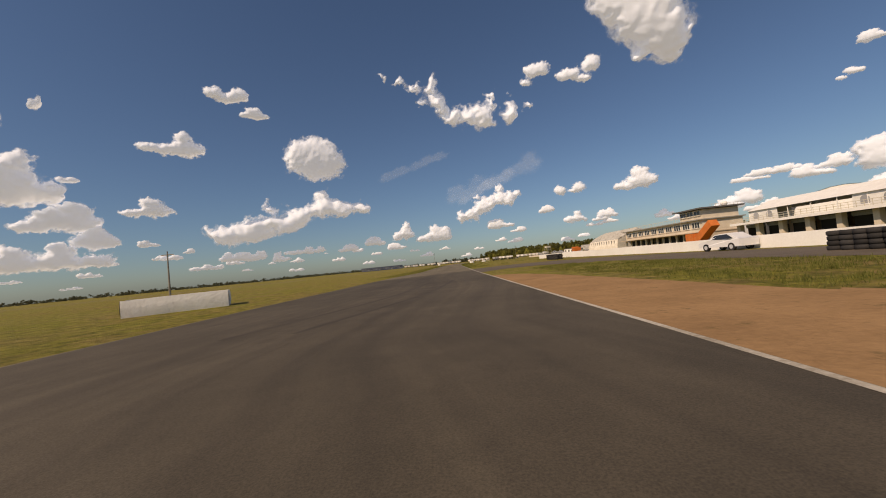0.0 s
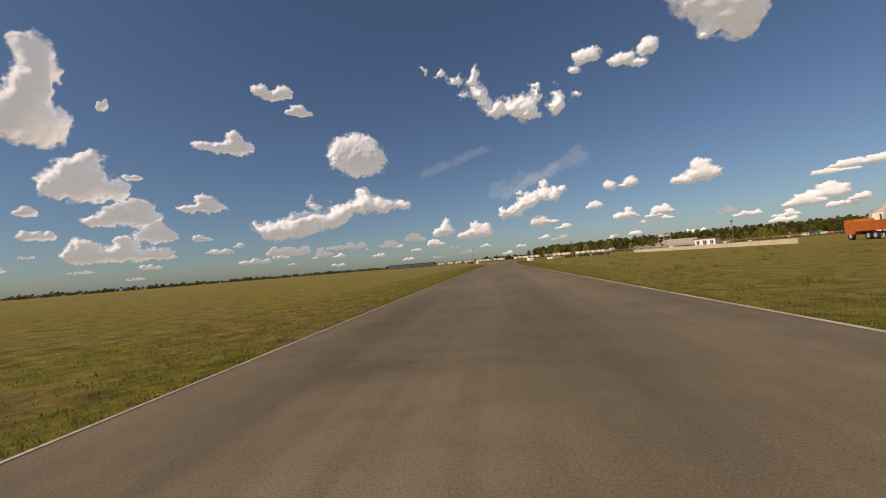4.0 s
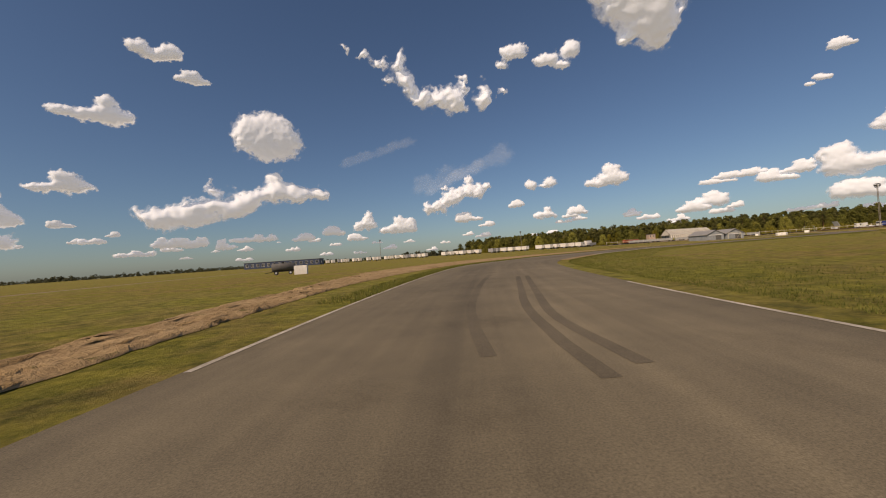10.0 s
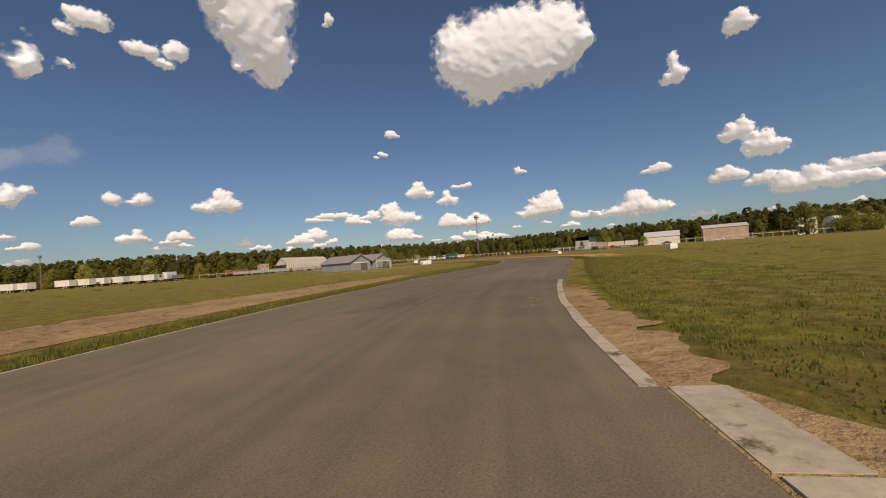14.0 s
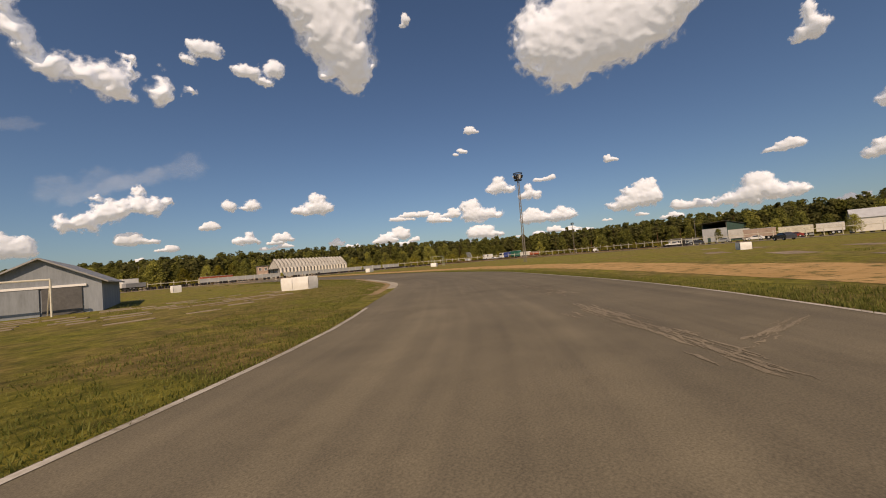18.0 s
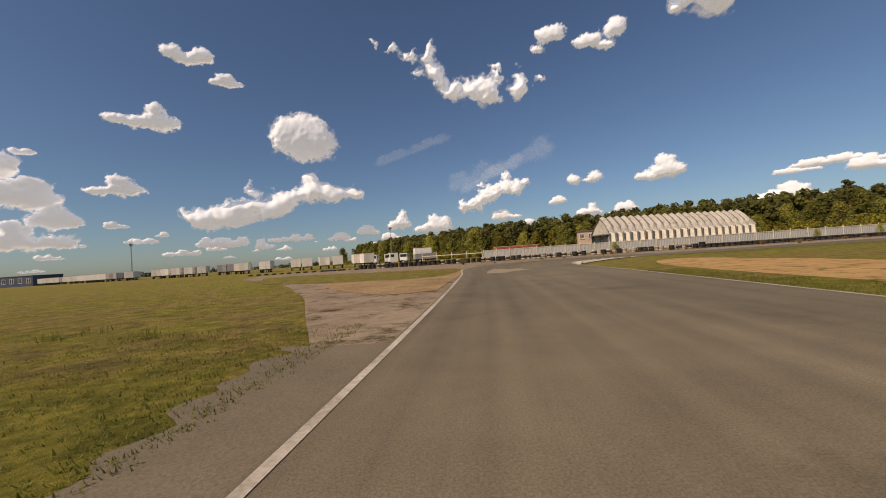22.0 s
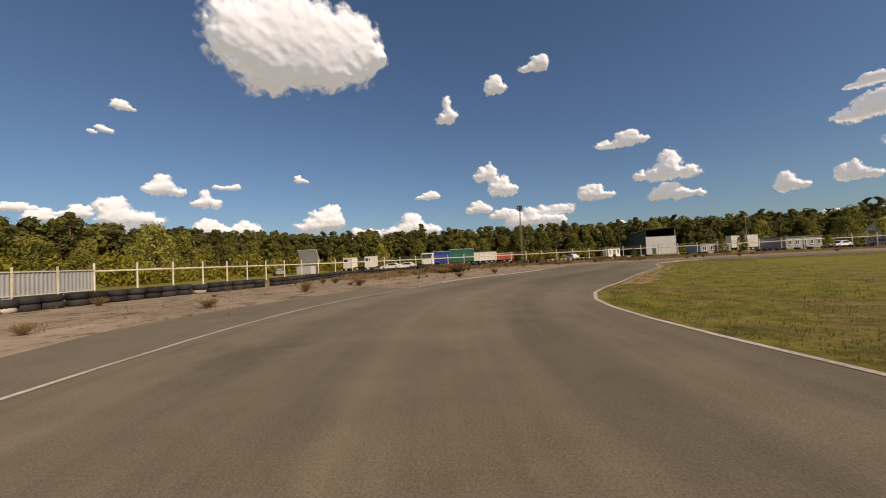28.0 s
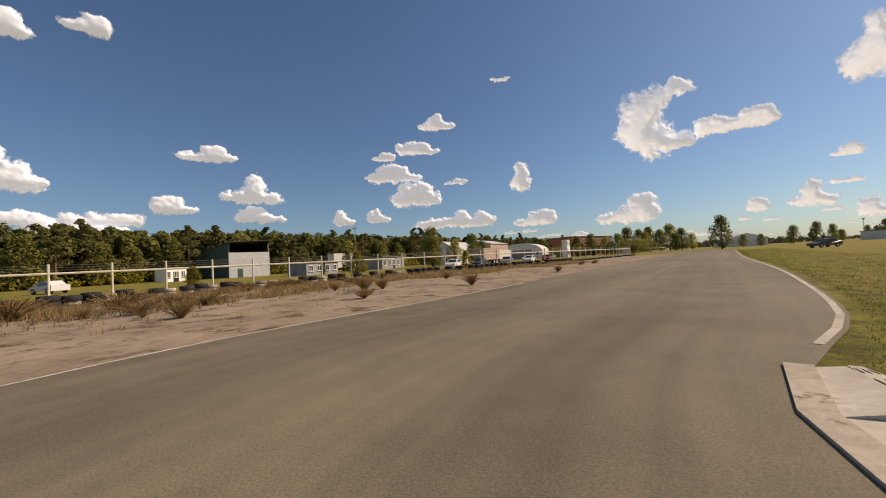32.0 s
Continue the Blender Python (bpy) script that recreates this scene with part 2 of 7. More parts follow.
def cloud_material(name="glowing_vapour", scale=0.012, detail=3, lo=0.10, hi=0.46):
    """Sunlit vapour with a faint glow of its own that thins out to nothing at its rim."""
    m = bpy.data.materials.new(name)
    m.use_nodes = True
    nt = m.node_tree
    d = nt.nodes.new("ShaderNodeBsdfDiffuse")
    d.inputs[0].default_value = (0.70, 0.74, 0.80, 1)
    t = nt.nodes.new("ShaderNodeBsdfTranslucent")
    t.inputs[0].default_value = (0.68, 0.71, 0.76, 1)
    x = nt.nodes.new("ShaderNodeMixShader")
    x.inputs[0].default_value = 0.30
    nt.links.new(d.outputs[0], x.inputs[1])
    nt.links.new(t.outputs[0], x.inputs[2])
    # added emission stands in for sunlight scattered about inside the cloud
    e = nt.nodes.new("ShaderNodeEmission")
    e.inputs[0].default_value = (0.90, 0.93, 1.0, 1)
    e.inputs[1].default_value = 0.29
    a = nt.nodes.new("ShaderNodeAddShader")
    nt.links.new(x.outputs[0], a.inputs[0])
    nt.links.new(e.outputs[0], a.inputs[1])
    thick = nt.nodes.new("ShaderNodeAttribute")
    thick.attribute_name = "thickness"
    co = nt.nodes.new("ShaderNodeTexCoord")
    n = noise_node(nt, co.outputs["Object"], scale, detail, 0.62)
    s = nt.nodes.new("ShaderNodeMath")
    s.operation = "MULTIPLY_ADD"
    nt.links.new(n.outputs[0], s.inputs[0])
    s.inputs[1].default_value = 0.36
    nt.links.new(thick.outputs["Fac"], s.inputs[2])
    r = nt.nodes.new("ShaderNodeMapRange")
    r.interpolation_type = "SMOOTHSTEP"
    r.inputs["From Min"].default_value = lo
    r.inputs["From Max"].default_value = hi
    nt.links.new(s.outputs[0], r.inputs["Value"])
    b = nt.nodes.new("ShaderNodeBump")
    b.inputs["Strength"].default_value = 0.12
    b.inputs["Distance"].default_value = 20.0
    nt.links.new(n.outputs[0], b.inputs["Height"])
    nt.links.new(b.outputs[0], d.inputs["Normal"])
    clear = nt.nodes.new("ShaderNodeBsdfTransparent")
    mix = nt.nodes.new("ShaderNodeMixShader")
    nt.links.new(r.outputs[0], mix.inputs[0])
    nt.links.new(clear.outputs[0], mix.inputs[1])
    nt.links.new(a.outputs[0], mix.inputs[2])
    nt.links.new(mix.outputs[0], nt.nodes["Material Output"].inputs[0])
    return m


def plain(name, col, rough=0.6, metal=0.0, spec=0.4):
    return mat(name, col, None, rough, metal, 1.5, 25.0, 0.25, 0.05, spec)


MEADOW = grass_material()
DRY_MEADOW = grass_material("dry_meadow", 0.36)
ASPHALT = asphalt_material("track_asphalt", (0.158, 0.133, 0.092), 0.26, True)
DARK_ASPHALT = asphalt_material("dark_old_asphalt", (0.082, 0.068, 0.050), 0.5, True)
RUN_OFF = asphalt_material("run_off_asphalt")
OLD_ASPHALT = asphalt_material("old_asphalt", (0.125, 0.10, 0.074), 0.4)
APRON = mat("weathered_concrete", (0.36, 0.285, 0.205), (0.20, 0.155, 0.11), 0.95, 0, 0.35, 3.0, bump=0.6, spec=0.1, dirt=(0.075, 0.06, 0.03), dirt_amount=0.35, dist=0.05)
SOIL = mat("bare_soil", (0.44, 0.315, 0.175), (0.25, 0.17, 0.09), 0.98, 0, 0.5, 4.0, bump=0.9, spec=0.05, dirt=(0.10, 0.095, 0.03), dirt_amount=0.18, dist=0.12)
SAND = mat("orange_sand", (0.56, 0.36, 0.165), (0.40, 0.245, 0.10), 0.98, 0, 0.5, 4.0, bump=0.8, spec=0.05, dirt=(0.11, 0.105, 0.035), dirt_amount=0.36, dist=0.1)
VERGE_SOIL = mat("orange_brown_soil", (0.37, 0.225, 0.112), (0.25, 0.15, 0.075), 0.98, 0, 0.7, 7.0, bump=0.5, spec=0.05, dirt=(0.17, 0.115, 0.055), dirt_amount=0.12, dist=0.04)
KERB_MAT = mat("kerb_concrete", (0.50, 0.44, 0.35), (0.31, 0.265, 0.205), 0.9, 0, 0.9, 9.0, bump=0.4, spec=0.15, dirt=(0.12, 0.10, 0.06), dirt_amount=0.2)
KERB_WHITE = mat("bleached_kerb_concrete", (0.62, 0.57, 0.48), (0.44, 0.395, 0.32), 0.9, 0, 0.9, 7.0, bump=0.35, spec=0.12, dirt=(0.22, 0.18, 0.12), dirt_amount=0.15)
PAINT_LINE = mat("worn_line_paint", (0.60, 0.55, 0.47), (0.27, 0.235, 0.18), 0.85, 0, 0.8, 14.0, bump=0.2, spec=0.2)
RUBBER = mat("tyre_rubber", (0.035, 0.033, 0.032), (0.014, 0.013, 0.013), 0.75, 0, 2.0, 20.0, bump=0.4, rand=0.5)
WHITE_RUBBER = mat("white_painted_rubber", (0.52, 0.46, 0.38), (0.22, 0.18, 0.14), 0.8, 0, 3.0, 18.0, bump=0.3, rand=0.3, dirt=(0.06, 0.05, 0.04), dirt_amount=0.45)
WHITE_WALL = mat("whitewash", (0.88, 0.86, 0.82), (0.78, 0.75, 0.70), 0.85, 0, 0.4, 6.0, bump=0.2, spec=0.2)
BANNER = mat("white_banner_sheet", (0.87, 0.85, 0.80), (0.76, 0.73, 0.67), 0.6, 0, 1.2, 5.0, bump=0.5, spec=0.3, dist=0.08)
STEEL_FENCE = mat("grey_fence_steel", (0.39, 0.395, 0.40), (0.31, 0.315, 0.32), 0.55, 0.1, 0.5, 8.0, bump=0.1, dirt=(0.14, 0.10, 0.06), dirt_amount=0.1)
RAIL_PAINT = mat("cream_rail_paint", (0.74, 0.70, 0.57), (0.48, 0.43, 0.33), 0.6, 0, 2.0, 20.0, bump=0.1)
HANGAR_SKIN = mat("weathered_hangar_concrete", (0.50, 0.475, 0.425), (0.36, 0.34, 0.30), 0.85, 0, 0.4, 4.0, bump=0.3, dirt=(0.20, 0.16, 0.11), dirt_amount=0.25)
HANGAR_WHITE = mat("peeling_white_paint", (0.82, 0.77, 0.68), (0.58, 0.52, 0.43), 0.85, 0, 1.0, 6.0, bump=0.3, dirt=(0.34, 0.20, 0.13), dirt_amount=0.1)
HOLE_SOIL = mat("soil_and_dry_grass", (0.17, 0.128, 0.062), (0.085, 0.07, 0.03), 0.98, 0, 3.0, 20.0, bump=0.5, spec=0.05)
DARK = plain("dark_opening", (0.018, 0.017, 0.016), 0.8)
GALV = mat("galvanised_mast_steel", (0.30, 0.27, 0.23), (0.18, 0.16, 0.13), 0.6, 0.4, 1.0, 15.0, bump=0.1)
PLASTER = mat("pale_plaster", (0.60, 0.50, 0.38), (0.46, 0.37, 0.27), 0.9, 0, 0.5, 8.0, bump=0.2)
PINK_PLASTER = mat("pink_plaster", (0.52, 0.38, 0.31), (0.38, 0.28, 0.22), 0.9, 0, 0.4, 6.0, bump=0.2, dirt=(0.25, 0.19, 0.14), dirt_amount=0.2)
CREAM = mat("cream_render", (0.72, 0.63, 0.50), (0.55, 0.47, 0.36), 0.85, 0, 0.5, 8.0, bump=0.15)
ROOF = mat("grey_sheet_roof", (0.42, 0.40, 0.37), (0.27, 0.26, 0.24), 0.5, 0.3, 0.6, 8.0, bump=0.1)
ORANGE = mat("orange_paint", (0.70, 0.20, 0.045), (0.50, 0.13, 0.03), 0.55, 0, 1.0, 10.0, bump=0.05)
GLASS = plain("dark_window_glass", (0.03, 0.035, 0.04), 0.12, 0.0, 0.7)
BRICK_RED = mat("red_brick", (0.37, 0.135, 0.075), (0.24, 0.09, 0.05), 0.9, 0, 0.8, 9.0, bump=0.4)
RUST_RED = mat("rusty_red_paint", (0.46, 0.12, 0.06), (0.28, 0.075, 0.04), 0.7, 0.1, 0.8, 9.0, bump=0.1)
SLATE_BLUE = mat("slate_blue_cladding", (0.055, 0.075, 0.13), (0.035, 0.05, 0.09), 0.6, 0, 0.3, 4.0, bump=0.05)
BLUE = mat("blue_tarpaulin", (0.035, 0.07, 0.30), (0.02, 0.04, 0.18), 0.55, 0, 0.8, 5.0, bump=0.2)
GREEN = mat("green_tarpaulin", (0.025, 0.16, 0.11), (0.015, 0.09, 0.07), 0.55, 0, 0.8, 5.0, bump=0.2)
LATTICE_GREEN = plain("pale_green_frame_paint", (0.40, 0.43, 0.30), 0.6)
GREEN_SHEET = mat("green_shed_sheeting", (0.08, 0.15, 0.13), (0.05, 0.09, 0.08), 0.55, 0.2, 0.8, 8.0, bump=0.1)
GREY_SHEET = mat("pale_shed_sheeting", (0.62, 0.63, 0.63), (0.50, 0.50, 0.50), 0.5, 0.2, 0.8, 8.0, bump=0.1)
WHITE_BOX = mat("white_trailer_panel", (0.78, 0.75, 0.70), (0.62, 0.59, 0.54), 0.5, 0, 0.5, 7.0, bump=0.05, rand=0.08, dirt=(0.45, 0.41, 0.35), dirt_amount=0.1)
GREY_BOX = mat("grey_trailer_panel", (0.36, 0.36, 0.37), (0.27, 0.27, 0.28), 0.5, 0, 0.5, 7.0, bump=0.05, rand=0.2)
SHED_BOARD = mat("weathered_shed_boards", (0.31, 0.335, 0.36), (0.20, 0.215, 0.225), 0.85, 0, 0.7, 6.0, bump=0.3, stretch=(1, 1, 0.2))
DARK_ROOF = mat("dark_felt_roof", (0.14, 0.135, 0.13), (0.08, 0.078, 0.075), 0.8, 0, 0.8, 8.0, bump=0.2)
BARK = mat("bark", (0.13, 0.095, 0.065), (0.06, 0.045, 0.03), 0.95, 0, 2.0, 14.0, bump=0.8)
PINE_BARK = mat("pine_bark", (0.26, 0.13, 0.065), (0.11, 0.065, 0.04), 0.95, 0, 1.0, 10.0, bump=0.8)
LEAF = leaf_material("broad_leaves", (0.105, 0.118, 0.026), (0.31, 0.295, 0.075))
LEAF_PALE = leaf_material("willow_leaves", (0.20, 0.21, 0.045), (0.50, 0.46, 0.12))
LEAF_YELLOW = leaf_material("yellowing_leaves", (0.14, 0.135, 0.020), (0.38, 0.32, 0.05))
NEEDLE = leaf_material("pine_needles", (0.078, 0.084, 0.028), (0.225, 0.212, 0.070))
# air haze is mixed into this leaf colour, greyer than the near leaves
HAZED_LEAF = leaf_material("hazed_foliage", (0.075, 0.082, 0.050), (0.14, 0.142, 0.080), 0.1)
BLADE = leaf_material("grass_blades", (0.09, 0.108, 0.016), (0.27, 0.26, 0.07), 0.05)
DRY_STEM = leaf_material("dry_weed_stems", (0.24, 0.165, 0.075), (0.46, 0.33, 0.16), 0.15)
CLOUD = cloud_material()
VEIL = cloud_material("thin_glowing_vapour", 0.007, 5, 0.12, 1.5)


# ---- mesh helpers ----
class Geo:
    """Collects vertices and faces of one mesh."""

    def __init__(self):
        self.v, self.f = [], []

    def add(self, vs, fs):
        o = len(self.v)
        self.v += [tuple(p) for p in vs]
        self.f += [tuple(i + o for i in f) for f in fs]
        return self

    def box(self, c, s, rz=0.0, tilt=0.0):
        x, y, z = (a / 2 for a in s)
        m = Matrix.Translation(c) @ Matrix.Rotation(radians(rz), 4, "Z") @ Matrix.Rotation(radians(tilt), 4, "X")
        vs = [m @ Vector(p) for p in ((-x, -y, -z), (x, -y, -z), (x, y, -z), (-x, y, -z), (-x, -y, z), (x, -y, z), (x, y, z), (-x, y, z))]
        return self.add(vs, [(0, 3, 2, 1), (4, 5, 6, 7), (0, 1, 5, 4), (1, 2, 6, 5), (2, 3, 7, 6), (3, 0, 4, 7)])

    def tube(self, pts, radii, n=8, caps=True):
        rings = []
        pts = [Vector(p) for p in pts]
        for k, p in enumerate(pts):
            d = (pts[min(k + 1, len(pts) - 1)] - pts[max(k - 1, 0)]).normalized()
            a = d.orthogonal().normalized()
            b = d.cross(a)
            r = radii[k] if isinstance(radii, (list, tuple)) else radii
            rings.append([p + (a * math.cos(2 * math.pi * j / n) + b * math.sin(2 * math.pi * j / n)) * r for j in range(n)])
        vs = [p for ring in rings for p in ring]
        fs = [(k * n + j, k * n + (j + 1) % n, (k + 1) * n + (j + 1) % n, (k + 1) * n + j) for k in range(len(pts) - 1) for j in range(n)]
        if caps:
            fs += [tuple(range(n))[::-1], tuple((len(pts) - 1) * n + j for j in range(n))]
        return self.add(vs, fs)

    def prism(self, poly, z0, z1):
        n = len(poly)
        vs = [(x, y, z0) for x, y in poly] + [(x, y, z1) for x, y in poly]
        fs = [(k, (k + 1) % n, n + (k + 1) % n, n + k) for k in range(n)] + [tuple(range(n))[::-1], tuple(range(n, 2 * n))]
        return self.add(vs, fs)

    def lathe(self, profile, n=16, c=(0, 0, 0)):
        """Closed profile of (radius, height) pairs turned round z."""
        m = len(profile)
        vs = [(c[0] + r * math.cos(2 * math.pi * j / n), c[1] + r * math.sin(2 * math.pi * j / n), c[2] + z) for j in range(n) for r, z in profile]
        fs = [(j * m + k, ((j + 1) % n) * m + k, ((j + 1) % n) * m + (k + 1) % m, j * m + (k + 1) % m) for j in range(n) for k in range(m)]
        return self.add(vs, fs)

    def mesh(self, name, material, smooth=False):
        me = bpy.data.meshes.new(name)
        me.from_pydata(self.v, [], self.f)
        me.materials.append(material)
        if smooth:
            me.polygons.foreach_set("use_smooth", [True] * len(me.polygons))
        me.update()
        return me


def part(name, geo, material, parent, label="", smooth=False):
    ob = new(name, geo.mesh(name, material, smooth) if isinstance(geo, Geo) else geo)
    ob.parent = parent
    if label:
        tagged(ob, label)
    return ob


def thing(name, label, category, loc=(0, 0, 0), rz=0.0, group="", kind=""):
    ob = new(name)
    ob.matrix_world = pose(*loc, 0, 0, rz)
    return tagged(ob, label, category, group, kind)


def solid(name, geo, material, label="", category="", kind="structure", loc=(0, 0, 0), rz=0.0, smooth=False, group=""):
    ob = new(name, geo.mesh(name, material, smooth))
    ob.matrix_world = pose(*loc, 0, 0, rz)
    return tagged(ob, label, category, group, kind)


def spline(pts, step=2.0):
    """Points every step metres along a smooth line through pts (tuples of any size)."""
    p = np.array(pts, float)
    p = np.vstack([2 * p[0] - p[1], p, 2 * p[-1] - p[-2]])
    out = []
    for k in range(1, len(p) - 2):
        a, b, c, d = p[k - 1:k + 3]
        n = max(1, int(np.linalg.norm((c - b)[:2]) / step))
        for j in range(n):
            t = j / n
            out.append(0.5 * (2 * b + (c - a) * t + (2 * a - 5 * b + 4 * c - d) * t * t + (3 * b - a - 3 * c + d) * t ** 3))
    out.append(p[-2])
    return np.array(out)


def ribbon(left, right, z, zr=None):
    g = Geo()
    zr = z if zr is None else zr
    n = len(left)
    g.add([(x, y, z) for x, y in left] + [(x, y, zr) for x, y in right], [(k + 1, k, n + k, n + k + 1) for k in range(n - 1)])
    return g


def offset(line, d):
    """The polyline moved d metres to its right."""
    p = np.array(line)
    t = np.gradient(p, axis=0)
    t /= np.linalg.norm(t, axis=1, keepdims=True) + 1e-9
    return p + d * np.stack([t[:, 1], -t[:, 0]], 1)


def patch(name, poly, z, material, label, category, rough=0.6, seed=1, kind="structure", step=1.2):
    """A flat patch of ground with a ragged outline."""
    rnd = random.Random(seed)
    line = spline(list(poly) + [poly[0]], step)[:-1]
    cx, cy = line.mean(0)
    vs = [(cx, cy, z)]
    for x, y in line:
        k = rnd.gauss(0, rough * 0.35)
        d = math.hypot(x - cx, y - cy)
        vs.append((x + (x - cx) / d * k, y + (y - cy) / d * k, z))
    n = len(line)
    g = Geo().add(vs[1:], [tuple(range(n))]) if step < 1 else Geo().add(vs, [(0, 1 + k, 1 + (k + 1) % n) for k in range(n)])
    return solid(name, g, material, label, category, kind)


# ---- ground and track ----
gr = Geo()
rings = [0, 15, 40, 90, 180, 350, 700, 1400, 2600, 4600, 7500]
SEG = 48
gvs = [(120, 260, 0)] + [(120 + r * math.cos(2 * math.pi * j / SEG), 260 + r * math.sin(2 * math.pi * j / SEG), 0) for r in rings[1:] for j in range(SEG)]
gfs = [(0, 1 + j, 1 + (j + 1) % SEG) for j in range(SEG)]
gfs += [(1 + k * SEG + j, 1 + (k + 1) * SEG + j, 1 + (k + 1) * SEG + (j + 1) % SEG, 1 + k * SEG + (j + 1) % SEG) for k in range(len(rings) - 2) for j in range(SEG)]
solid("ground", gr.add(gvs, gfs), MEADOW, "wide mown airfield meadow with dry brown spots", "meadow")

# left and right edge of the track: x, y, x, y
TRACK_A = [(-9, -80, 3, -80), (-9, 0, 3, 0), (-8.4, 25, 3, 25), (-6.9, 48, 3.1, 48), (-5, 64, 3.4, 64), (-4.2, 100, 3.9, 100), (-3, 148, 4.9, 149), (-2, 176, 5.9, 176), (-0.6, 203, 7.6, 203), (1.9, 228, 10.1, 228), (4, 248, 12, 247), (8, 267.5, 15.6, 264.5), (12.2, 280, 19, 274), (17.7, 287, 24, 281)]
TRACK_B = [(24.2, 294.6, 29.8, 288), (31.2, 300, 36.2, 293.2), (37.6, 304.6, 41.2, 297), (45, 308, 48, 300), (53, 311, 55, 302.4), (64, 313.8, 66, 304.8), (75, 315.5, 77, 306.8), (85.4, 317.3, 87.5, 308.8), (92.4, 319.3, 95.7, 311.2), (100.5, 322.8, 104.5, 315), (108.6, 328, 113.1, 320.8), (114, 333, 119.5, 326), (120.9, 340, 127.5, 335), (124, 345, 131.5, 340.5)]
TRACK_C = [(129, 355.5, 137.4, 353.4), (131.2, 362, 139.8, 361.1), (133.6, 375.4, 142.1, 375.4), (135.2, 393, 143.5, 393), (136.2, 410, 144.5, 408), (136.5, 420, 144.8, 415.5), (139.5, 428.5, 146.6, 420.8), (145.7, 431.6, 150.5, 423.2), (153, 432.4, 157, 423.7), (166, 432.4, 168, 423.7), (178, 433.6, 178, 424.6), (190, 434.4, 188, 425.8)]
TRACK_D = [(198, 433.5, 196.2, 425.4), (204.8, 430.4, 201.9, 421.5), (210.5, 427, 206.5, 418), (217, 421, 212.8, 412.9), (225.3, 415.5, 218.6, 409.4), (229.5, 411.5, 222.3, 406.2), (231.3, 404, 223.3, 402.6), (230.5, 397.5, 221.7, 398.2), (229.6, 391, 220.4, 391.5), (228.6, 382, 219.0, 382), (225.7, 357, 216, 357), (219.5, 315, 210, 316), (217, 296, 207.6, 297), (217.5, 280, 208, 278), (222, 262, 213.5, 258), (226, 245, 217, 243), (223, 225, 214, 226), (212, 195, 204, 199), (200, 160, 192, 163)]
STATIONS = TRACK_A + TRACK_B + TRACK_C + TRACK_D
road = spline(STATIONS, 1.5)
LEFT, RIGHT = road[:, :2], road[:, 2:]


def lane_uv(ob, left, right):
    """Metres across and along the lane as a UV map."""
    n = len(left)
    mid = (np.array(left) + np.array(right)) / 2
    along = np.concatenate([[0], np.cumsum(np.linalg.norm(np.diff(mid, axis=0), axis=1))])
    wide = np.linalg.norm(np.array(right) - np.array(left), axis=1)
    layer = ob.data.uv_layers.new(name="lane")
    for lp in ob.data.loops:
        k = lp.vertex_index % n
        layer.data[lp.index].uv = (0.0 if lp.vertex_index < n else wide[k], along[k])
    return ob


lane_uv(solid("track", ribbon(LEFT, RIGHT, 0.02), ASPHALT, "worn grey-brown asphalt racing track", "track"), LEFT, RIGHT)


def between(line, a, b):
    """The stretch of an edge from the point nearest a to that nearest b."""
    i = int(np.argmin(((line - np.array(a)) ** 2).sum(1)))
    j = int(np.argmin(((line - np.array(b)) ** 2).sum(1)))
    return line[i:j + 1]


def edge_line(name, line, inset, width=0.10):
    a = offset(line, inset)
    b = offset(line, inset + width)
    return solid(name, ribbon(a, b, 0.026), PAINT_LINE, "worn white painted edge line on the asphalt", "road marking")


edge_line("edge_line_1", between(RIGHT, (3, -80), (13, 255)), -0.12)
edge_line("edge_line_2", between(LEFT, (4, 248), (112, 331)), 0.03)
edge_line("edge_line_3", between(RIGHT, (87, 308), (144.8, 415)), -0.14)
edge_line("edge_line_4", between(LEFT, (134.3, 383), (229, 390)), 0.05)
edge_line("edge_line_5", between(RIGHT, (153.6, 423.5), (220.0, 408.3)), -0.14)
edge_line("edge_line_7", between(RIGHT, (222.9, 400.6), (207.6, 297)), -0.16)
edge_line("edge_line_6", between(LEFT, (-6, 52), (-1, 200)), 0.03, 0.05)

old_l, old_r = offset(between(LEFT, (-9, -80), (-7.6, 40)), 0.1), offset(between(RIGHT, (3, -80), (3.1, 47)), -0.03)
old_n = 60
old_l, old_r = np.stack([np.interp(np.linspace(0, 1, old_n), np.linspace(0, 1, len(q)), q[:, i]) for q in (old_l,) for i in (0, 1)], 1), np.stack([np.interp(np.linspace(0, 1, old_n), np.linspace(0, 1, len(q)), q[:, i]) for q in (old_r,) for i in (0, 1)], 1)
lane_uv(solid("old_surface", ribbon(old_l, old_r, 0.0222), DARK_ASPHALT, "dark old asphalt surface before the fork", "asphalt"), old_l, old_r)

# ---- kerbs, soil, aprons ----
PALE_SLAB = mat("pale_cracked_concrete", (0.42, 0.34, 0.25), (0.27, 0.21, 0.15), 0.95, 0, 0.5, 5.0, bump=0.5, spec=0.1, dirt=(0.11, 0.085, 0.05), dirt_amount=0.25, dist=0.03)
PATCHED = mat("pale_patched_asphalt", (0.37, 0.305, 0.215), (0.265, 0.215, 0.15), 0.95, 0, 1.2, 9.0, bump=0.3, spec=0.1, dirt=(0.16, 0.133, 0.092), dirt_amount=0.2, dist=0.01)


def resample(line, n):
    p = np.array(line, float)
    d = np.concatenate([[0], np.cumsum(np.linalg.norm(np.diff(p, axis=0), axis=1))])
    s = np.linspace(0, d[-1], n)
    return np.stack([np.interp(s, d, p[:, 0]), np.interp(s, d, p[:, 1])], 1)


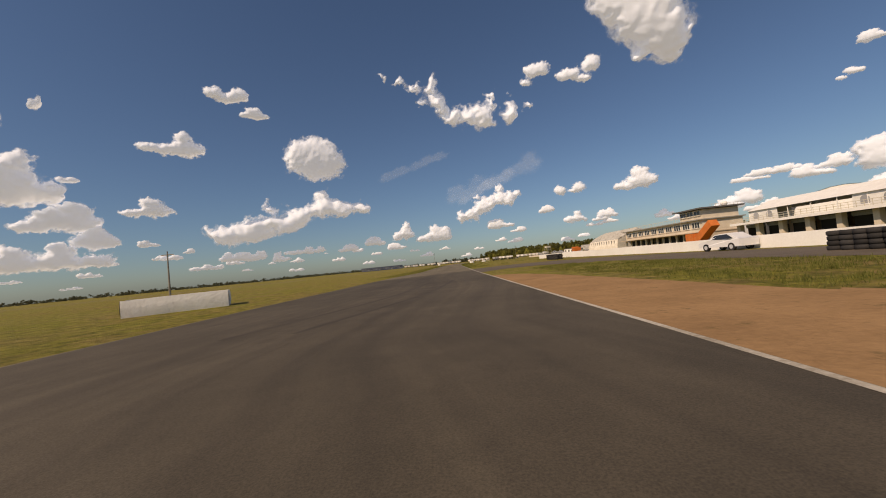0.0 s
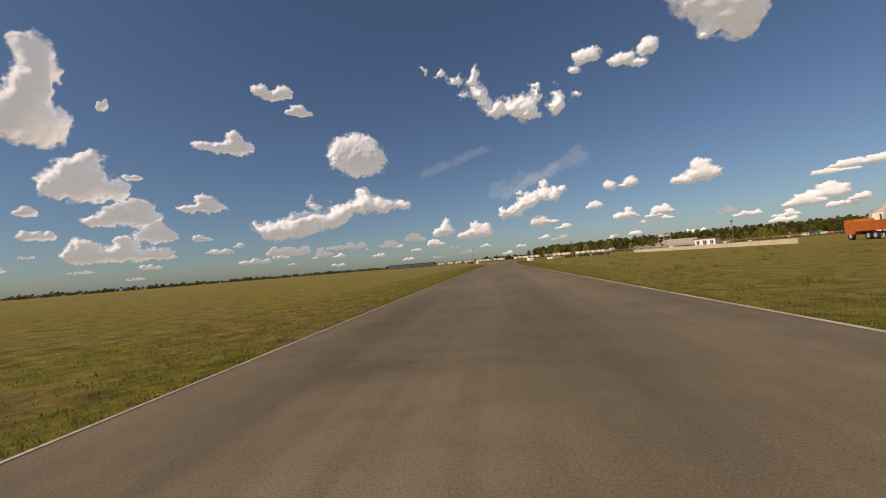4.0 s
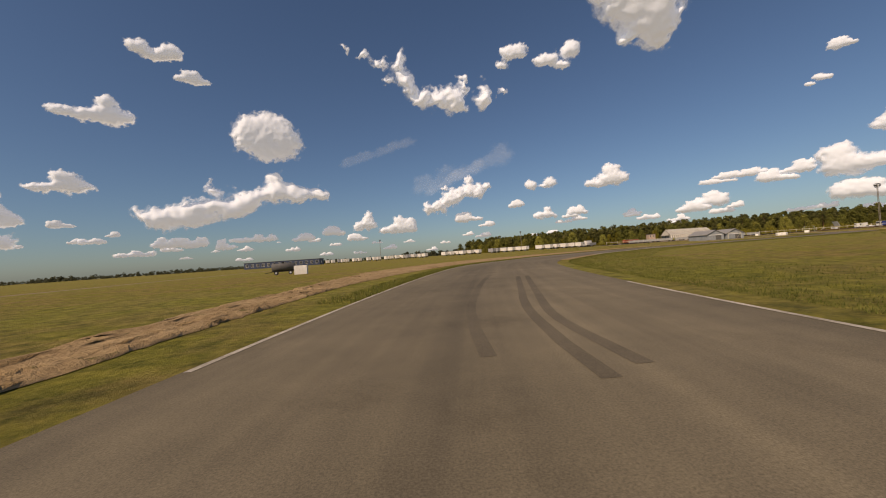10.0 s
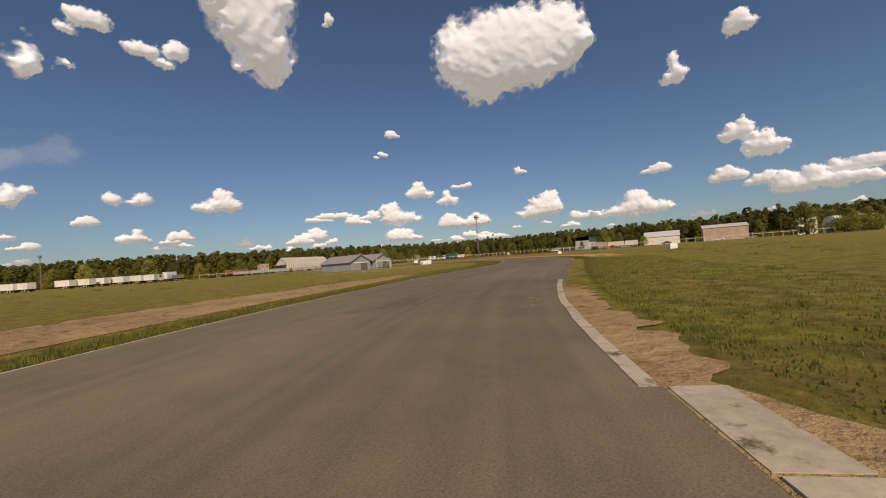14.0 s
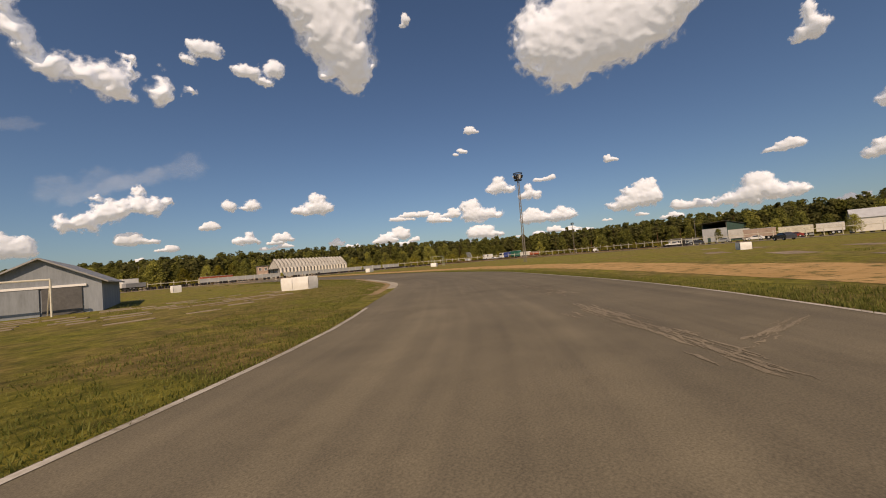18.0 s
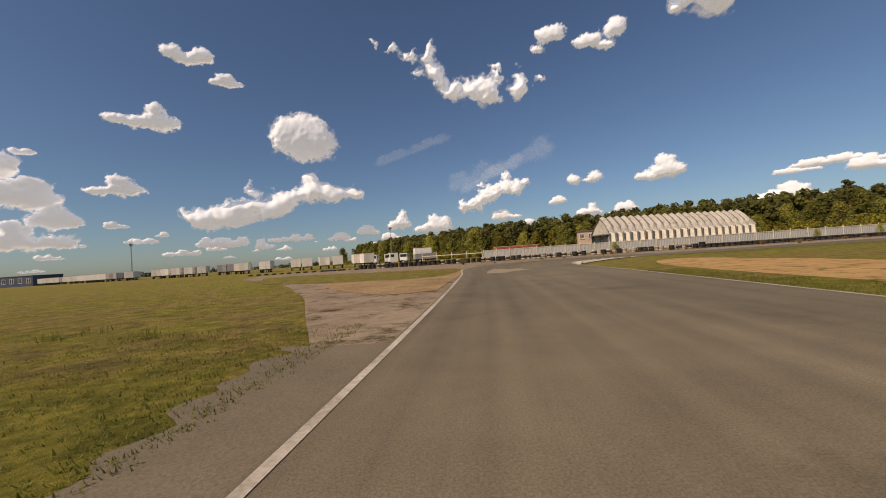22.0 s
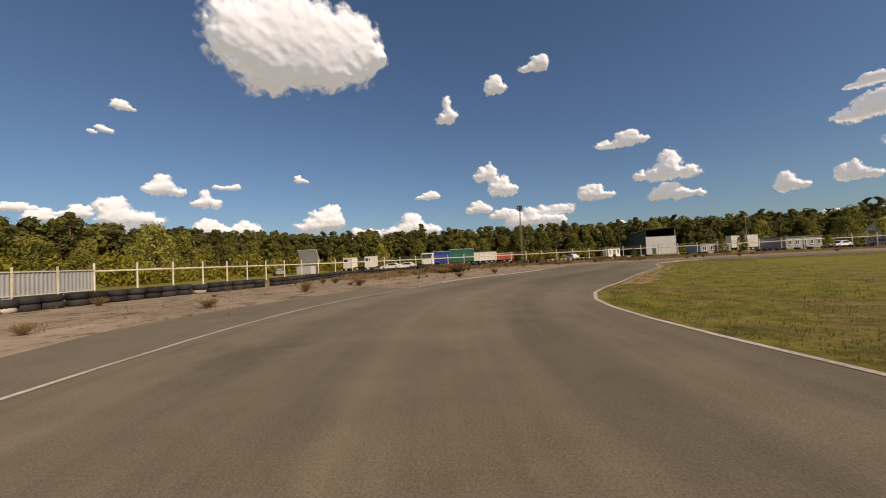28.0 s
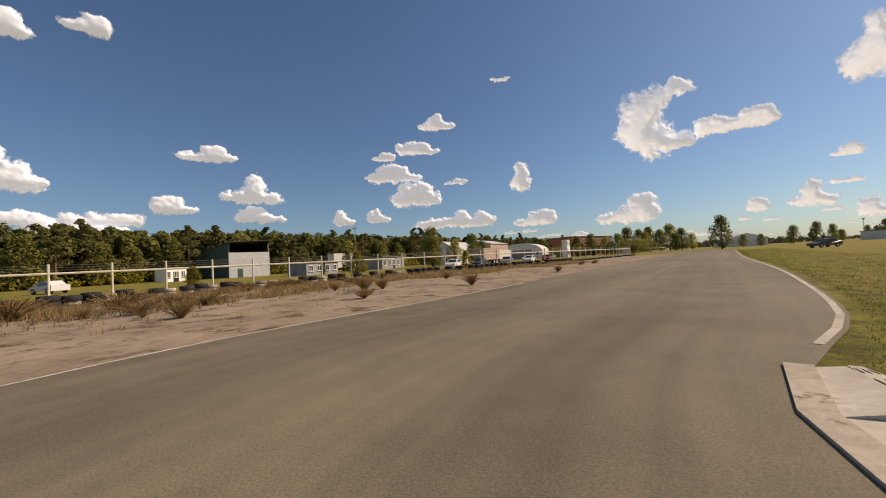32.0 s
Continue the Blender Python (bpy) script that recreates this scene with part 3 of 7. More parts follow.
def ragged(line, amount, seed):
    rnd = random.Random(seed)
    p = np.array(line)
    k = np.array([rnd.gauss(0, amount) for _ in p])
    k = np.convolve(k, [0.25, 0.5, 0.25], "same")
    t = np.gradient(p, axis=0)
    t /= np.linalg.norm(t, axis=1, keepdims=True) + 1e-9
    return p + k[:, None] * np.stack([t[:, 1], -t[:, 0]], 1)


def strip(name, a, b, z, material, label, category, rough=0.25, seed=1):
    """Ground between two lines, with a ragged second edge."""
    n = 60 + int(len(a) / 2)
    return solid(name, ribbon(resample(a, n), ragged(resample(b, n), rough, seed), z), material, label, category)


def kerb_slabs(name, line, side, width, label, slab=1.6, seed=3):
    """A flat kerb of concrete slabs laid end to end, with open joints."""
    rnd = random.Random(seed)
    top = new(name)
    tagged(top, label, "kerb", kind="structure")
    n = max(2, int(np.linalg.norm(np.diff(line, axis=0), axis=1).sum() / slab))
    a = resample(line, n + 1)
    b = offset(a, side * width)
    for k in range(n):
        f = 0.012
        w = [a[k] * (1 - f) + a[k + 1] * f, a[k + 1] * (1 - f) + a[k] * f, b[k + 1] * (1 - f) + b[k] * f, b[k] * (1 - f) + b[k + 1] * f]
        if side > 0:
            w = w[::-1]
        h = 0.03 + rnd.uniform(-0.004, 0.008)
        wl = rnd.uniform(-0.06, 0.06)
        w = [tuple(q + np.array([wl * 0.3, wl * 0.3])) for q in w]
        part("slab", Geo().prism(w, -0.05, h), KERB_MAT, top)
    return top


def rumble_kerb(name, line, side, label, wide=1.7, ramp=1.15):
    """A low apex kerb: a flat rim, broad saw-tooth slabs behind it, and perforated paving that widens along the bend."""
    top = new(name)
    tagged(top, label, "kerb", kind="structure")
    n = max(3, int(np.linalg.norm(np.diff(line, axis=0), axis=1).sum() / 1.15))
    a = resample(line, n + 1)
    edge = offset(a, -side * 0.22)
    reach0 = np.array([ramp * min(1.0, 0.35 + 2.2 * min(k, n - k) / n) for k in range(n + 1)])
    b = a + (offset(a, side) - a) * reach0[:, None]
    reach = np.array([reach0[k] + 0.1 + (wide - ramp) * min(1.0, (n - k) / (0.5 * n)) * min(1.0, 0.1 + k / (0.4 * n)) for k in range(n + 1)])
    c = a + (offset(a, side) - a) * reach[:, None]
    r2 = random.Random(len(line))
    for k in range(n):
        p, q, r, s = a[k], a[k + 1], b[k + 1], b[k]
        lift = 0.125 + r2.uniform(-0.02, 0.02)
        g = Geo()
        vs = [(*p, 0.03), (*q, 0.025), (*r, 0.06), (*s, lift), (*r, 0.0), (*s, 0.0), (*p, 0.0), (*q, 0.0)]
        g.add(vs, [(0, 1, 2, 3), (1, 7, 4, 2), (0, 3, 5, 6), (3, 2, 4, 5), (0, 6, 7, 1)])
        part("ramp", g, KERB_WHITE, top)
        e0, e1 = edge[k], edge[k + 1]
        part("edge_slab", Geo().prism([tuple(w) for w in ((e0, e1, q, p) if side > 0 else (p, q, e1, e0))], -0.02, 0.045), KERB_MAT, top)
    part("infill", ribbon(b, c, 0.060) if side < 0 else ribbon(c, b, 0.060), HOLE_SOIL, top, "brown soil in the holes of the paving")
    long = np.linalg.norm(np.diff((b + c) / 2, axis=0), axis=1).sum()
    rows = max(3, int((wide - ramp) / 0.29))
    m = int(long / 0.31)
    bb, cc = resample(b, m + 1), resample(c, m + 1)
    bb = bb + (cc - bb) * 0.02
    for k in range(m):
        g = Geo()
        for j in range(rows):
            lo = lambda t, i: bb[i] * (1 - t) + cc[i] * t
            o = [lo(j / rows, k), lo(j / rows, k + 1), lo((j + 1) / rows, k + 1), lo((j + 1) / rows, k)]
            mid = sum(o) / 4
            ring = [q for i in range(4) for q in (o[i], (o[i] + o[(i + 1) % 4]) / 2)]
            hole = [mid + (w - mid) * (0.42 if i % 2 == 0 else 0.60) for i, w in enumerate(ring)]
            g.add([(*w, 0.07) for w in ring] + [(*w, 0.07) for w in hole] + [(*w, 0.005) for w in hole],
                  [(i, (i + 1) % 8, 8 + (i + 1) % 8, 8 + i) for i in range(8)] + [(8 + i, 8 + (i + 1) % 8, 16 + (i + 1) % 8, 16 + i) for i in range(8)])
        part("paving_slab", g, KERB_WHITE, top)
    return top


kerb_slabs("kerb_5", offset(between(RIGHT, (27.2, 285.4), (48, 300)), -0.08), 1, 0.45, "flat bleached concrete kerb at the apex of the bend", 1.2, 8)
kerb_slabs("kerb_1", offset(between(RIGHT, (48.6, 300.2), (60, 303.4)), -0.3), 1, 0.17, "flat pale concrete kerb along the inside of the bend")
kerb_slabs("kerb_2", between(LEFT, (119, 338), (128, 353)), -1, 0.48, "flat pale concrete kerb along the inside of the left bend")
kerb_slabs("kerb_3", between(LEFT, (160, 432.4), (188, 434.3)), -1, 0.55, "row of flat pale concrete kerb slabs beside the white line")
kerb_slabs("kerb_4", between(LEFT, (207.5, 428.9), (219.3, 419.3)), -1, 0.42, "flat pale concrete kerb strip beside the white line")
rumble_kerb("apex_kerb_1", between(RIGHT, (144.9, 415.0), (153.6, 423.5)), 1, "bleached saw-tooth apex kerb with perforated paving behind", 2.15, 0.8)
rumble_kerb("apex_kerb_2", between(RIGHT, (220.2, 408.1), (223.1, 401.2)), 1, "pale saw-tooth apex kerb with perforated paving behind", 1.35, 0.6)

patch("soil_1", [(2.2, -60), (7.6, -60), (7.8, 0), (7.0, 8), (6.6, 13), (5.8, 21), (4.6, 26), (2.4, 27), (2.3, 14), (2.2, 0), (2.2, -30)], 0.008, VERGE_SOIL, "bare brown soil verge beside the track", "soil", 0.5, 2)
strip("branch_road", spline([(3.2, 53), (9, 58), (16, 55), (20.5, 44), (22.5, 25), (23, -60)], 2), spline([(3.1, 36), (6, 40.3), (9.4, 41.5), (13, 35), (14.8, 27), (16.5, -60)], 2), 0.012, OLD_ASPHALT, "darker asphalt pit road branching off the track", "road", 0.15, 5)
strip("branch_road_2", spline([(-1.4, 190), (-5, 186.4), (-11.4, 183.4), (-18, 181.5), (-40, 171), (-75, 150), (-140, 112)], 2), spline([(-1.9, 177.6), (-6, 177.2), (-15, 173.5), (-38, 162.5), (-72, 140), (-137, 102)], 2), 0.012, RUN_OFF, "narrow asphalt side road crossing the meadow", "road", 0.15, 6)
strip("taxiway", [(-300, 20), (-60, 110), (-42, 200), (-30, 420), (-20, 640)], [(-297, 26), (-58, 113), (-39.5, 200), (-27.5, 420), (-17.5, 640)], 0.008, APRON, "pale concrete taxiway edge far across the grass", "road", 0.2, 7)
def rutted(name, a, b, material, label, seed):
    """Churned ground between two lines, with ruts and ridges along it."""
    r2 = random.Random(seed)
    n, m = 420, 23
    p, q = resample(a, n), ragged(resample(b, n), 0.35, seed)
    ph = [r2.uniform(0, 6.28) for _ in range(m)]
    g, vs = Geo(), []
    for k in range(n):
        for j in range(m):
            t = j / (m - 1)
            x, y = p[k] * (1 - t) + q[k] * t
            rut = 0.5 + 0.5 * math.sin(ph[j] * 3 + 0.02 * k)
            z = 0.012 + ((0.055 * rut + 0.03) * (0.35 + r2.random()) * min(1.0, k / 30, (n - 1 - k) / 30) if 0 < j < m - 1 else 0.0)
            vs.append((x + r2.gauss(0, 0.04), y + r2.gauss(0, 0.04), z))
    g.add(vs, [(k * m + j, k * m + j + 1, (k + 1) * m + j + 1, (k + 1) * m + j) for k in range(n - 1) for j in range(m - 1)])
    return solid(name, g, material, label, "soil", smooth=True)


rutted("soil_2", spline([(1.72, 223), (2.0, 229), (2.3, 233), (2.45, 238), (2.3, 250), (4.4, 266), (11.5, 284), (20, 294), (31, 302), (47, 311), (70, 317.5)], 2), spline([(-1.9, 222), (-1.4, 229.5), (-0.5, 235), (0.0, 243.7), (0.9, 262), (4, 284), (14, 300), (25, 307.5), (44, 315.5), (70, 320)], 2), SOIL, "churned pale soil with tyre ruts beside the track", 8)
strip("runoff_1", between(LEFT, (146, 431.6), (204, 430.7)), spline([(146, 434.5), (158, 434.2), (171.2, 434.5), (175.4, 434.9), (184.3, 435.6), (196, 437), (206, 433)], 2), 0.0135, RUN_OFF, "grey-brown asphalt run-off beside the kerb slabs", "asphalt", 0.06, 15)
strip("concrete_strip", spline([(158, 434.3), (171.2, 434.6), (175.4, 435), (184.3, 435.7), (196, 437.1)], 2), spline([(158, 437.4), (169.6, 437.8), (175.4, 438.3), (183.6, 439.1), (193.1, 439.8), (197, 438.6)], 2), 0.0165, PALE_SLAB, "pale cracked concrete strip in the apron", "concrete", 0.2, 16)
strip("sand_1", spline([(94, 309), (101, 311.5), (108, 313.7), (118, 321), (131, 334), (139, 347), (142.5, 360), (144.8, 380), (146, 400), (147.4, 409), (149.5, 413.5)], 2), spline([(94, 305), (106, 307), (114, 311), (124, 320), (138, 335), (147, 350), (150, 366), (152, 384), (152.5, 404), (153, 411), (151.5, 414.8)], 2), 0.008, SAND, "orange sand run-off strip beside the grass", "sand", 0.6, 9)
verge_l, margin_l = between(LEFT, (122, 342), (134.4, 384)), between(LEFT, (134.4, 384), (135.2, 392.5))
grow = np.linspace(0, 1, len(margin_l))[:, None]
strip("soil_4", offset(between(RIGHT, (20, 275), (27.2, 285.4)), -0.28), offset(between(RIGHT, (20, 275), (27.2, 285.4)), 0.75), 0.022, SOIL, "dry trodden soil before the kerb", "soil", 0.25, 23)
strip("soil_8", offset(between(RIGHT, (47, 299.5), (57, 302.8)), -0.12), offset(between(RIGHT, (47, 299.5), (57, 302.8)), 0.6), 0.022, SOIL, "dry trodden soil behind the kerb", "soil", 0.2, 26)
strip("soil_5", offset(between(LEFT, (116, 335), (129, 355)), -0.4), offset(between(LEFT, (116, 335), (129, 355)), -1.3), 0.009, SOIL, "dry trodden soil behind the kerb", "soil", 0.3, 24)
strip("soil_6", offset(between(RIGHT, (200, 422), (221.2, 407.2)), 0.05), offset(between(RIGHT, (200, 422), (221.2, 407.2)), 0.9), 0.009, SOIL, "bare soil between the white line and the grass", "soil", 0.35, 25)
strip("soil_3", verge_l, offset(verge_l, -0.6), 0.008, SOIL, "bare dry soil along the edge of the asphalt", "soil", 0.2, 21)
strip("margin", margin_l, offset(margin_l, -0.55) * (1 - grow) + offset(margin_l, -1.6) * grow, 0.008, RUN_OFF, "worn asphalt margin outside the white line", "asphalt", 0.16, 22)
strip("apron", between(LEFT, (135.2, 393), (219.5, 315)), spline([(134.2, 393), (131.5, 399), (127, 408), (120, 419), (110, 432), (106, 450), (126, 452), (141, 451), (158, 449.5), (176, 450), (203, 451), (217, 444), (232, 442), (243, 437), (250, 424), (249, 410), (252, 400), (254, 388), (248.5, 373), (243.5, 361), (238.5, 348), (234.5, 330), (231, 314)], 2), 0.010, APRON, "weathered concrete apron with weeds in its cracks", "apron", 0.3, 10)
ISLAND = [(135.2, 411.0), (134.2, 409.9), (131.5, 409.6), (126, 411.8), (120.5, 416.5), (116, 425), (113.5, 431.5), (118, 431.5), (126.3, 426.8), (132, 424.8), (135.8, 422.3), (136.3, 418), (135.9, 414)]
patch("soil_7", [(135.4, 401), (136.0, 408), (136.35, 414), (136.45, 420.5), (135.6, 417), (135.2, 412.5), (133.8, 410.4), (129, 411), (128.5, 408.5), (131, 403.5), (133.6, 400.5)], 0.0235, SOIL, "trodden pinkish soil between the line and the grass", "soil", 0.2, 19, step=0.8)
patch("grass_island", ISLAND, 0.0285, DRY_MEADOW, "worn grass between the track and the concrete apron", "grass", 0.3, 14)
patch("dry_verge_1", [(106, 338), (113, 335.5), (119, 341), (124, 348.5), (128.5, 359), (131, 369), (127, 366), (121, 356), (112, 347)], 0.005, DRY_MEADOW, "worn dry grass beside the kerb", "grass", 0.8, 31)
patch("dry_verge_2", [(-14, 128), (-6.5, 122), (-4.5, 140), (-3.8, 160), (-6, 170), (-13, 160)], 0.005, DRY_MEADOW, "worn dry grass beside the track", "grass", 0.9, 32)
patch("old_patch_1", [(137.8, 410.1), (137.9, 411.1), (138.1, 412.9), (138.45, 414.9), (138.8, 416.0), (139.2, 415.2), (139.45, 414.2), (139.8, 413.9), (140.2, 414.8), (140.55, 414.2), (140.45, 413.2), (140.85, 412.3), (140.2, 411.4), (139.6, 411.2), (138.9, 409.9), (138.3, 410.0)], 0.0245, PATCHED, "pale ragged repair patch on the asphalt", "road patch", 0.11, 11, step=0.25)
SCUFF_FAINT = asphalt_material("faintly_scuffed_asphalt", (0.23, 0.188, 0.130), 0.5)


def scuffs(a, b, count, spread, material, seed, long=0.7):
    """Pale scrapes of uneven length that drift along the line from a to b."""
    r2 = random.Random(seed)
    a, b = np.array(a), np.array(b)
    u = (b - a) / np.linalg.norm(b - a)
    v = np.array([-u[1], u[0]])
    g = Geo()
    for k in range(count):
        c = a + (b - a) * r2.random() + v * r2.gauss(0, spread)
        n = 7
        half, wide = long * r2.uniform(0.4, 1.3) / 2, r2.uniform(0.008, 0.035)
        rows = [c + u * half * (2 * i / n - 1) + v * r2.gauss(0, 0.018) for i in range(n + 1)]
        w = [wide * math.sin(math.pi * (i + 0.25) / (n + 0.5)) * r2.uniform(0.5, 1.3) for i in range(n + 1)]
        z = 0.0240 + 0.00002 * k
        g.add([(*(p - v * q), z) for p, q in zip(rows, w)] + [(*(p + v * q), z) for p, q in zip(rows, w)],
              [(i, i + 1, n + 2 + i, n + 1 + i) for i in range(n)])
    return solid("scuff_marks", g, material, "pale scuff marks scraped into the asphalt", "scuff marks")


scuffs((114.2, 325.8), (110.6, 322.4), 70, 0.10, SCUFF_FAINT, 61, 0.9)
scuffs((113.4, 325.2), (111.6, 323.4), 30, 0.25, SCUFF_FAINT, 62, 0.6)
scuffs((118.9, 330.2), (116.0, 326.7), 60, 0.22, SCUFF_FAINT, 63, 0.55)
scuffs((111.0, 322.8), (113.3, 322.3), 22, 0.05, SCUFF_FAINT, 64, 0.7)
scuffs((54.0, 303.1), (52.3, 302.5), 22, 0.10, SCUFF_FAINT, 65, 0.5)
scuffs((226.2, 414.2), (222, 416.2), 20, 0.2, SCUFF_FAINT, 66, 0.8)
for k, (sx, sy) in enumerate([(130, 318), (138, 322), (147, 327), (136, 313), (146, 318), (157, 325), (165, 330)]):
    solid("slab_%d" % (k + 1), Geo().prism([(sx - 2.2, sy - 0.8), (sx + 2.3, sy + 0.4), (sx + 2.0, sy + 1.9), (sx - 2.5, sy + 0.8)], -0.02, 0.014), APRON, "old sunken concrete slab in the grass", "slab")


def tyre_mark(pts, material, width=0.2):
    line = ragged(spline(pts, 0.8), 0.015, 5)
    g = ribbon(offset(line, -width / 2), offset(line, width / 2), 0.0235)
    return solid("tyre_mark", g, material, "faint dark tyre mark on the asphalt", "tyre mark")


DARK_RUBBERED = asphalt_material("dark_rubbered_asphalt", (0.060, 0.050, 0.038), 0.5)
RUBBERED = asphalt_material("rubbered_asphalt", (0.118, 0.099, 0.069), 0.5)
for pts in ([(203, 425.2), (208, 421.6), (213, 417.2), (217.5, 412.8)], [(204, 423.9), (209, 420.2), (214, 415.8), (218.4, 411.6)], [(160, 426.5), (169, 427.6), (178, 430.2)], [(168, 427), (177, 429.5), (186, 431.5)], [(7.6, 247.5), (7.7, 249), (8.1, 251.9), (9.2, 256.9), (10.6, 262)], [(8.5, 246.5), (8.6, 247.8), (8.8, 249.3), (9.4, 252.2), (11.4, 259.7)], [(9.0, 246.8), (9.15, 249.3), (9.8, 252.2), (11.8, 259.7)]):
    tyre_mark(pts, RUBBERED)
for pts in ([(-5, 8), (-2.5, 16), (-1.2, 26)], [(-3.4, 8), (-1.0, 16), (0.3, 26)]):
    tyre_mark(pts, DARK_RUBBERED)
rnd = random.Random(58)
slab_n = 7
for j in range(8):
    for k in range(20):
        sx = 84 + k * 1.75 + rnd.uniform(-0.4, 0.4)
        sy = 335.0 + 1.55 * j + 0.16 * (sx - 84) + rnd.gauss(0, 0.12)
        if rnd.random() < 0.4 or sx > 101 + (sy - 328) * 0.95:
            continue
        slab_n += 1
        lw, lo = rnd.uniform(0.35, 0.85), rnd.uniform(0.10, 0.22)
        skew = rnd.uniform(-0.12, 0.12)
        solid("slab_%d" % slab_n, Geo().prism([(sx - lw, sy - lo - 0.16 * lw), (sx + lw + skew, sy - lo + 0.16 * lw), (sx + lw, sy + lo + 0.16 * lw), (sx - lw - skew, sy + lo - 0.16 * lw)], -0.02, 0.03), PALE_SLAB, "old pale concrete slab in the grass", "slab")


# ---- barriers ----
def tyre_mesh(w=0.21, r=0.33):
    return Geo().lathe([(r * 0.58, 0.02), (r * 0.86, 0), (r, w * 0.22), (r, w * 0.78), (r * 0.86, w), (r * 0.58, w - 0.02), (r * 0.52, w * 0.5)], 14)


TYRE_BLACK = tyre_mesh(0.235, 0.36).mesh("tyre", RUBBER, True)
TYRE_WHITE = tyre_mesh(0.235, 0.36).mesh("tyre", WHITE_RUBBER, True)
TYRE_TRUCK = tyre_mesh(0.30, 0.42).mesh("tyre", RUBBER, True)
TYRE_LARGE = tyre_mesh(0.36, 0.52).mesh("tyre", RUBBER, True)


def tyre_stack(loc, count, white, rnd, group, truck=False, large=False):
    name = "tyre_stack"
    lab = "stack of old tyres with worn white paint" if white else "stack of old black tyres"
    top = thing(name, lab, "tyre stack", (*loc, 0), rnd.uniform(0, 360), group)
    for k in range(count):
        o = part("tyre", TYRE_WHITE if (white and (k != 1 or rnd.random() < 0.5)) else (TYRE_LARGE if large else TYRE_TRUCK if truck else TYRE_BLACK), None, top)
        o.location = (rnd.gauss(0, 0.02), rnd.gauss(0, 0.02), k * (0.237 if white else 0.363 if large else 0.303 if truck else 0.237))
    return top


rnd = random.Random(4)
row = spline([(100, 451), (128, 446.5), (141, 445), (150, 444.6), (158, 445.2), (166, 445), (174, 444.2), (182, 444.8), (190, 446), (203, 446.2), (216, 441), (224, 440.5), (232, 439.5), (240, 436), (246, 428), (248, 420), (247, 410), (248.5, 402), (250.5, 394), (249.5, 385), (245, 372), (240.5, 361), (236, 348), (232.5, 330), (228, 305)], 0.5)
seg = np.concatenate([[0], np.cumsum(np.linalg.norm(np.diff(row, axis=0), axis=1))])
s = 0.0
k = 0
while s < seg[-1]:
    x, y = np.interp(s, seg, row[:, 0]), np.interp(s, seg, row[:, 1])
    white = (139 < x < 170 and rnd.random() < 0.7) or (x > 246 and y < 414 and rnd.random() < 0.6) or rnd.random() < 0.06
    cnt = 3 if x < 172 else (2 if y > 412 else rnd.choice((1, 2, 2)))
    if x < 120 or y < 345:
        cnt = 1
    big = x > 240 and 409 < y < 432
    if big:
        white, cnt = False, 2
    elif x > 240 and 402 < y <= 409:
        white, cnt = True, 3
    if rnd.random() < 0.96:
        tyre_stack((x + rnd.gauss(0, 0.05), y + rnd.gauss(0, 0.05)), cnt, white, rnd, "tyre wall along the apron", x > 171, big)
    s += 0.76 if x < 170 else 1.06 if big else 0.85
    if y < 345 or x < 112:
        s += 0.75

for bx, by, n, dx, dy, cnt in ((18.6, 13.4, 9, 0.02, 0.62, 4), (19.3, 13.6, 8, 0.02, 0.62, 4), (18.4, 64, 10, 0.02, 0.66, 4), (19.1, 64.2, 9, 0.02, 0.66, 4)):
    for j in range(n):
        tyre_stack((bx + dx * j, by + dy * j), cnt, False, rnd, "tyre barrier before the pit wall")
for j in range(16):
    tyre_stack((27 + j * 0.95, 226.2 - j * 0.12), 3, j % 5 == 4, rnd, "far tyre barrier")


def banner_block(name, loc, rz, w, d, h, label, sides=8):
    """A bale barrier wrapped in banner sheet: a chamfered block with a sagging top and seams."""
    top = thing(name, label, "barrier", (*loc, 0), rz, "wrapped barriers on the grass")
    c = min(w, d) * 0.3
    poly = [(-w / 2 + c, -d / 2), (w / 2 - c, -d / 2), (w / 2, -d / 2 + c), (w / 2, d / 2 - c), (w / 2 - c, d / 2), (-w / 2 + c, d / 2), (-w / 2, d / 2 - c), (-w / 2, -d / 2 + c)]
    if sides == 4:
        poly = [(-w / 2, -d / 2), (w / 2, -d / 2), (w / 2, d / 2), (-w / 2, d / 2)]
    r2 = random.Random(int(loc[0] * 7))
    for k in range(len(poly)):
        a, b = Vector(poly[k]), Vector(poly[(k + 1) % len(poly)])
        n = 6
        g = Geo()
        nx = (b - a).normalized()
        out = Vector((nx.y, -nx.x))
        rows_ = []
        for i in range(n + 1):
            for j in range(4):
                bulge = 0.05 * math.sin(math.pi * j / 3) + r2.gauss(0, 0.012) * (0 < i < n)
                p = a.lerp(b, i / n) + out * bulge
                rows_.append((p.x, p.y, h * j / 3 - (0.03 * r2.random() if j == 3 else 0)))
        g.add(rows_, [(i * 4 + j, (i + 1) * 4 + j, (i + 1) * 4 + j + 1, i * 4 + j + 1) for i in range(n) for j in range(3)])
        part("side_sheet", g, BANNER, top, smooth=True)
    part("top_sheet", Geo().prism([(x * 0.985, y * 0.985) for x, y in poly], h - 0.09, h - 0.045), BANNER, top)
    return top


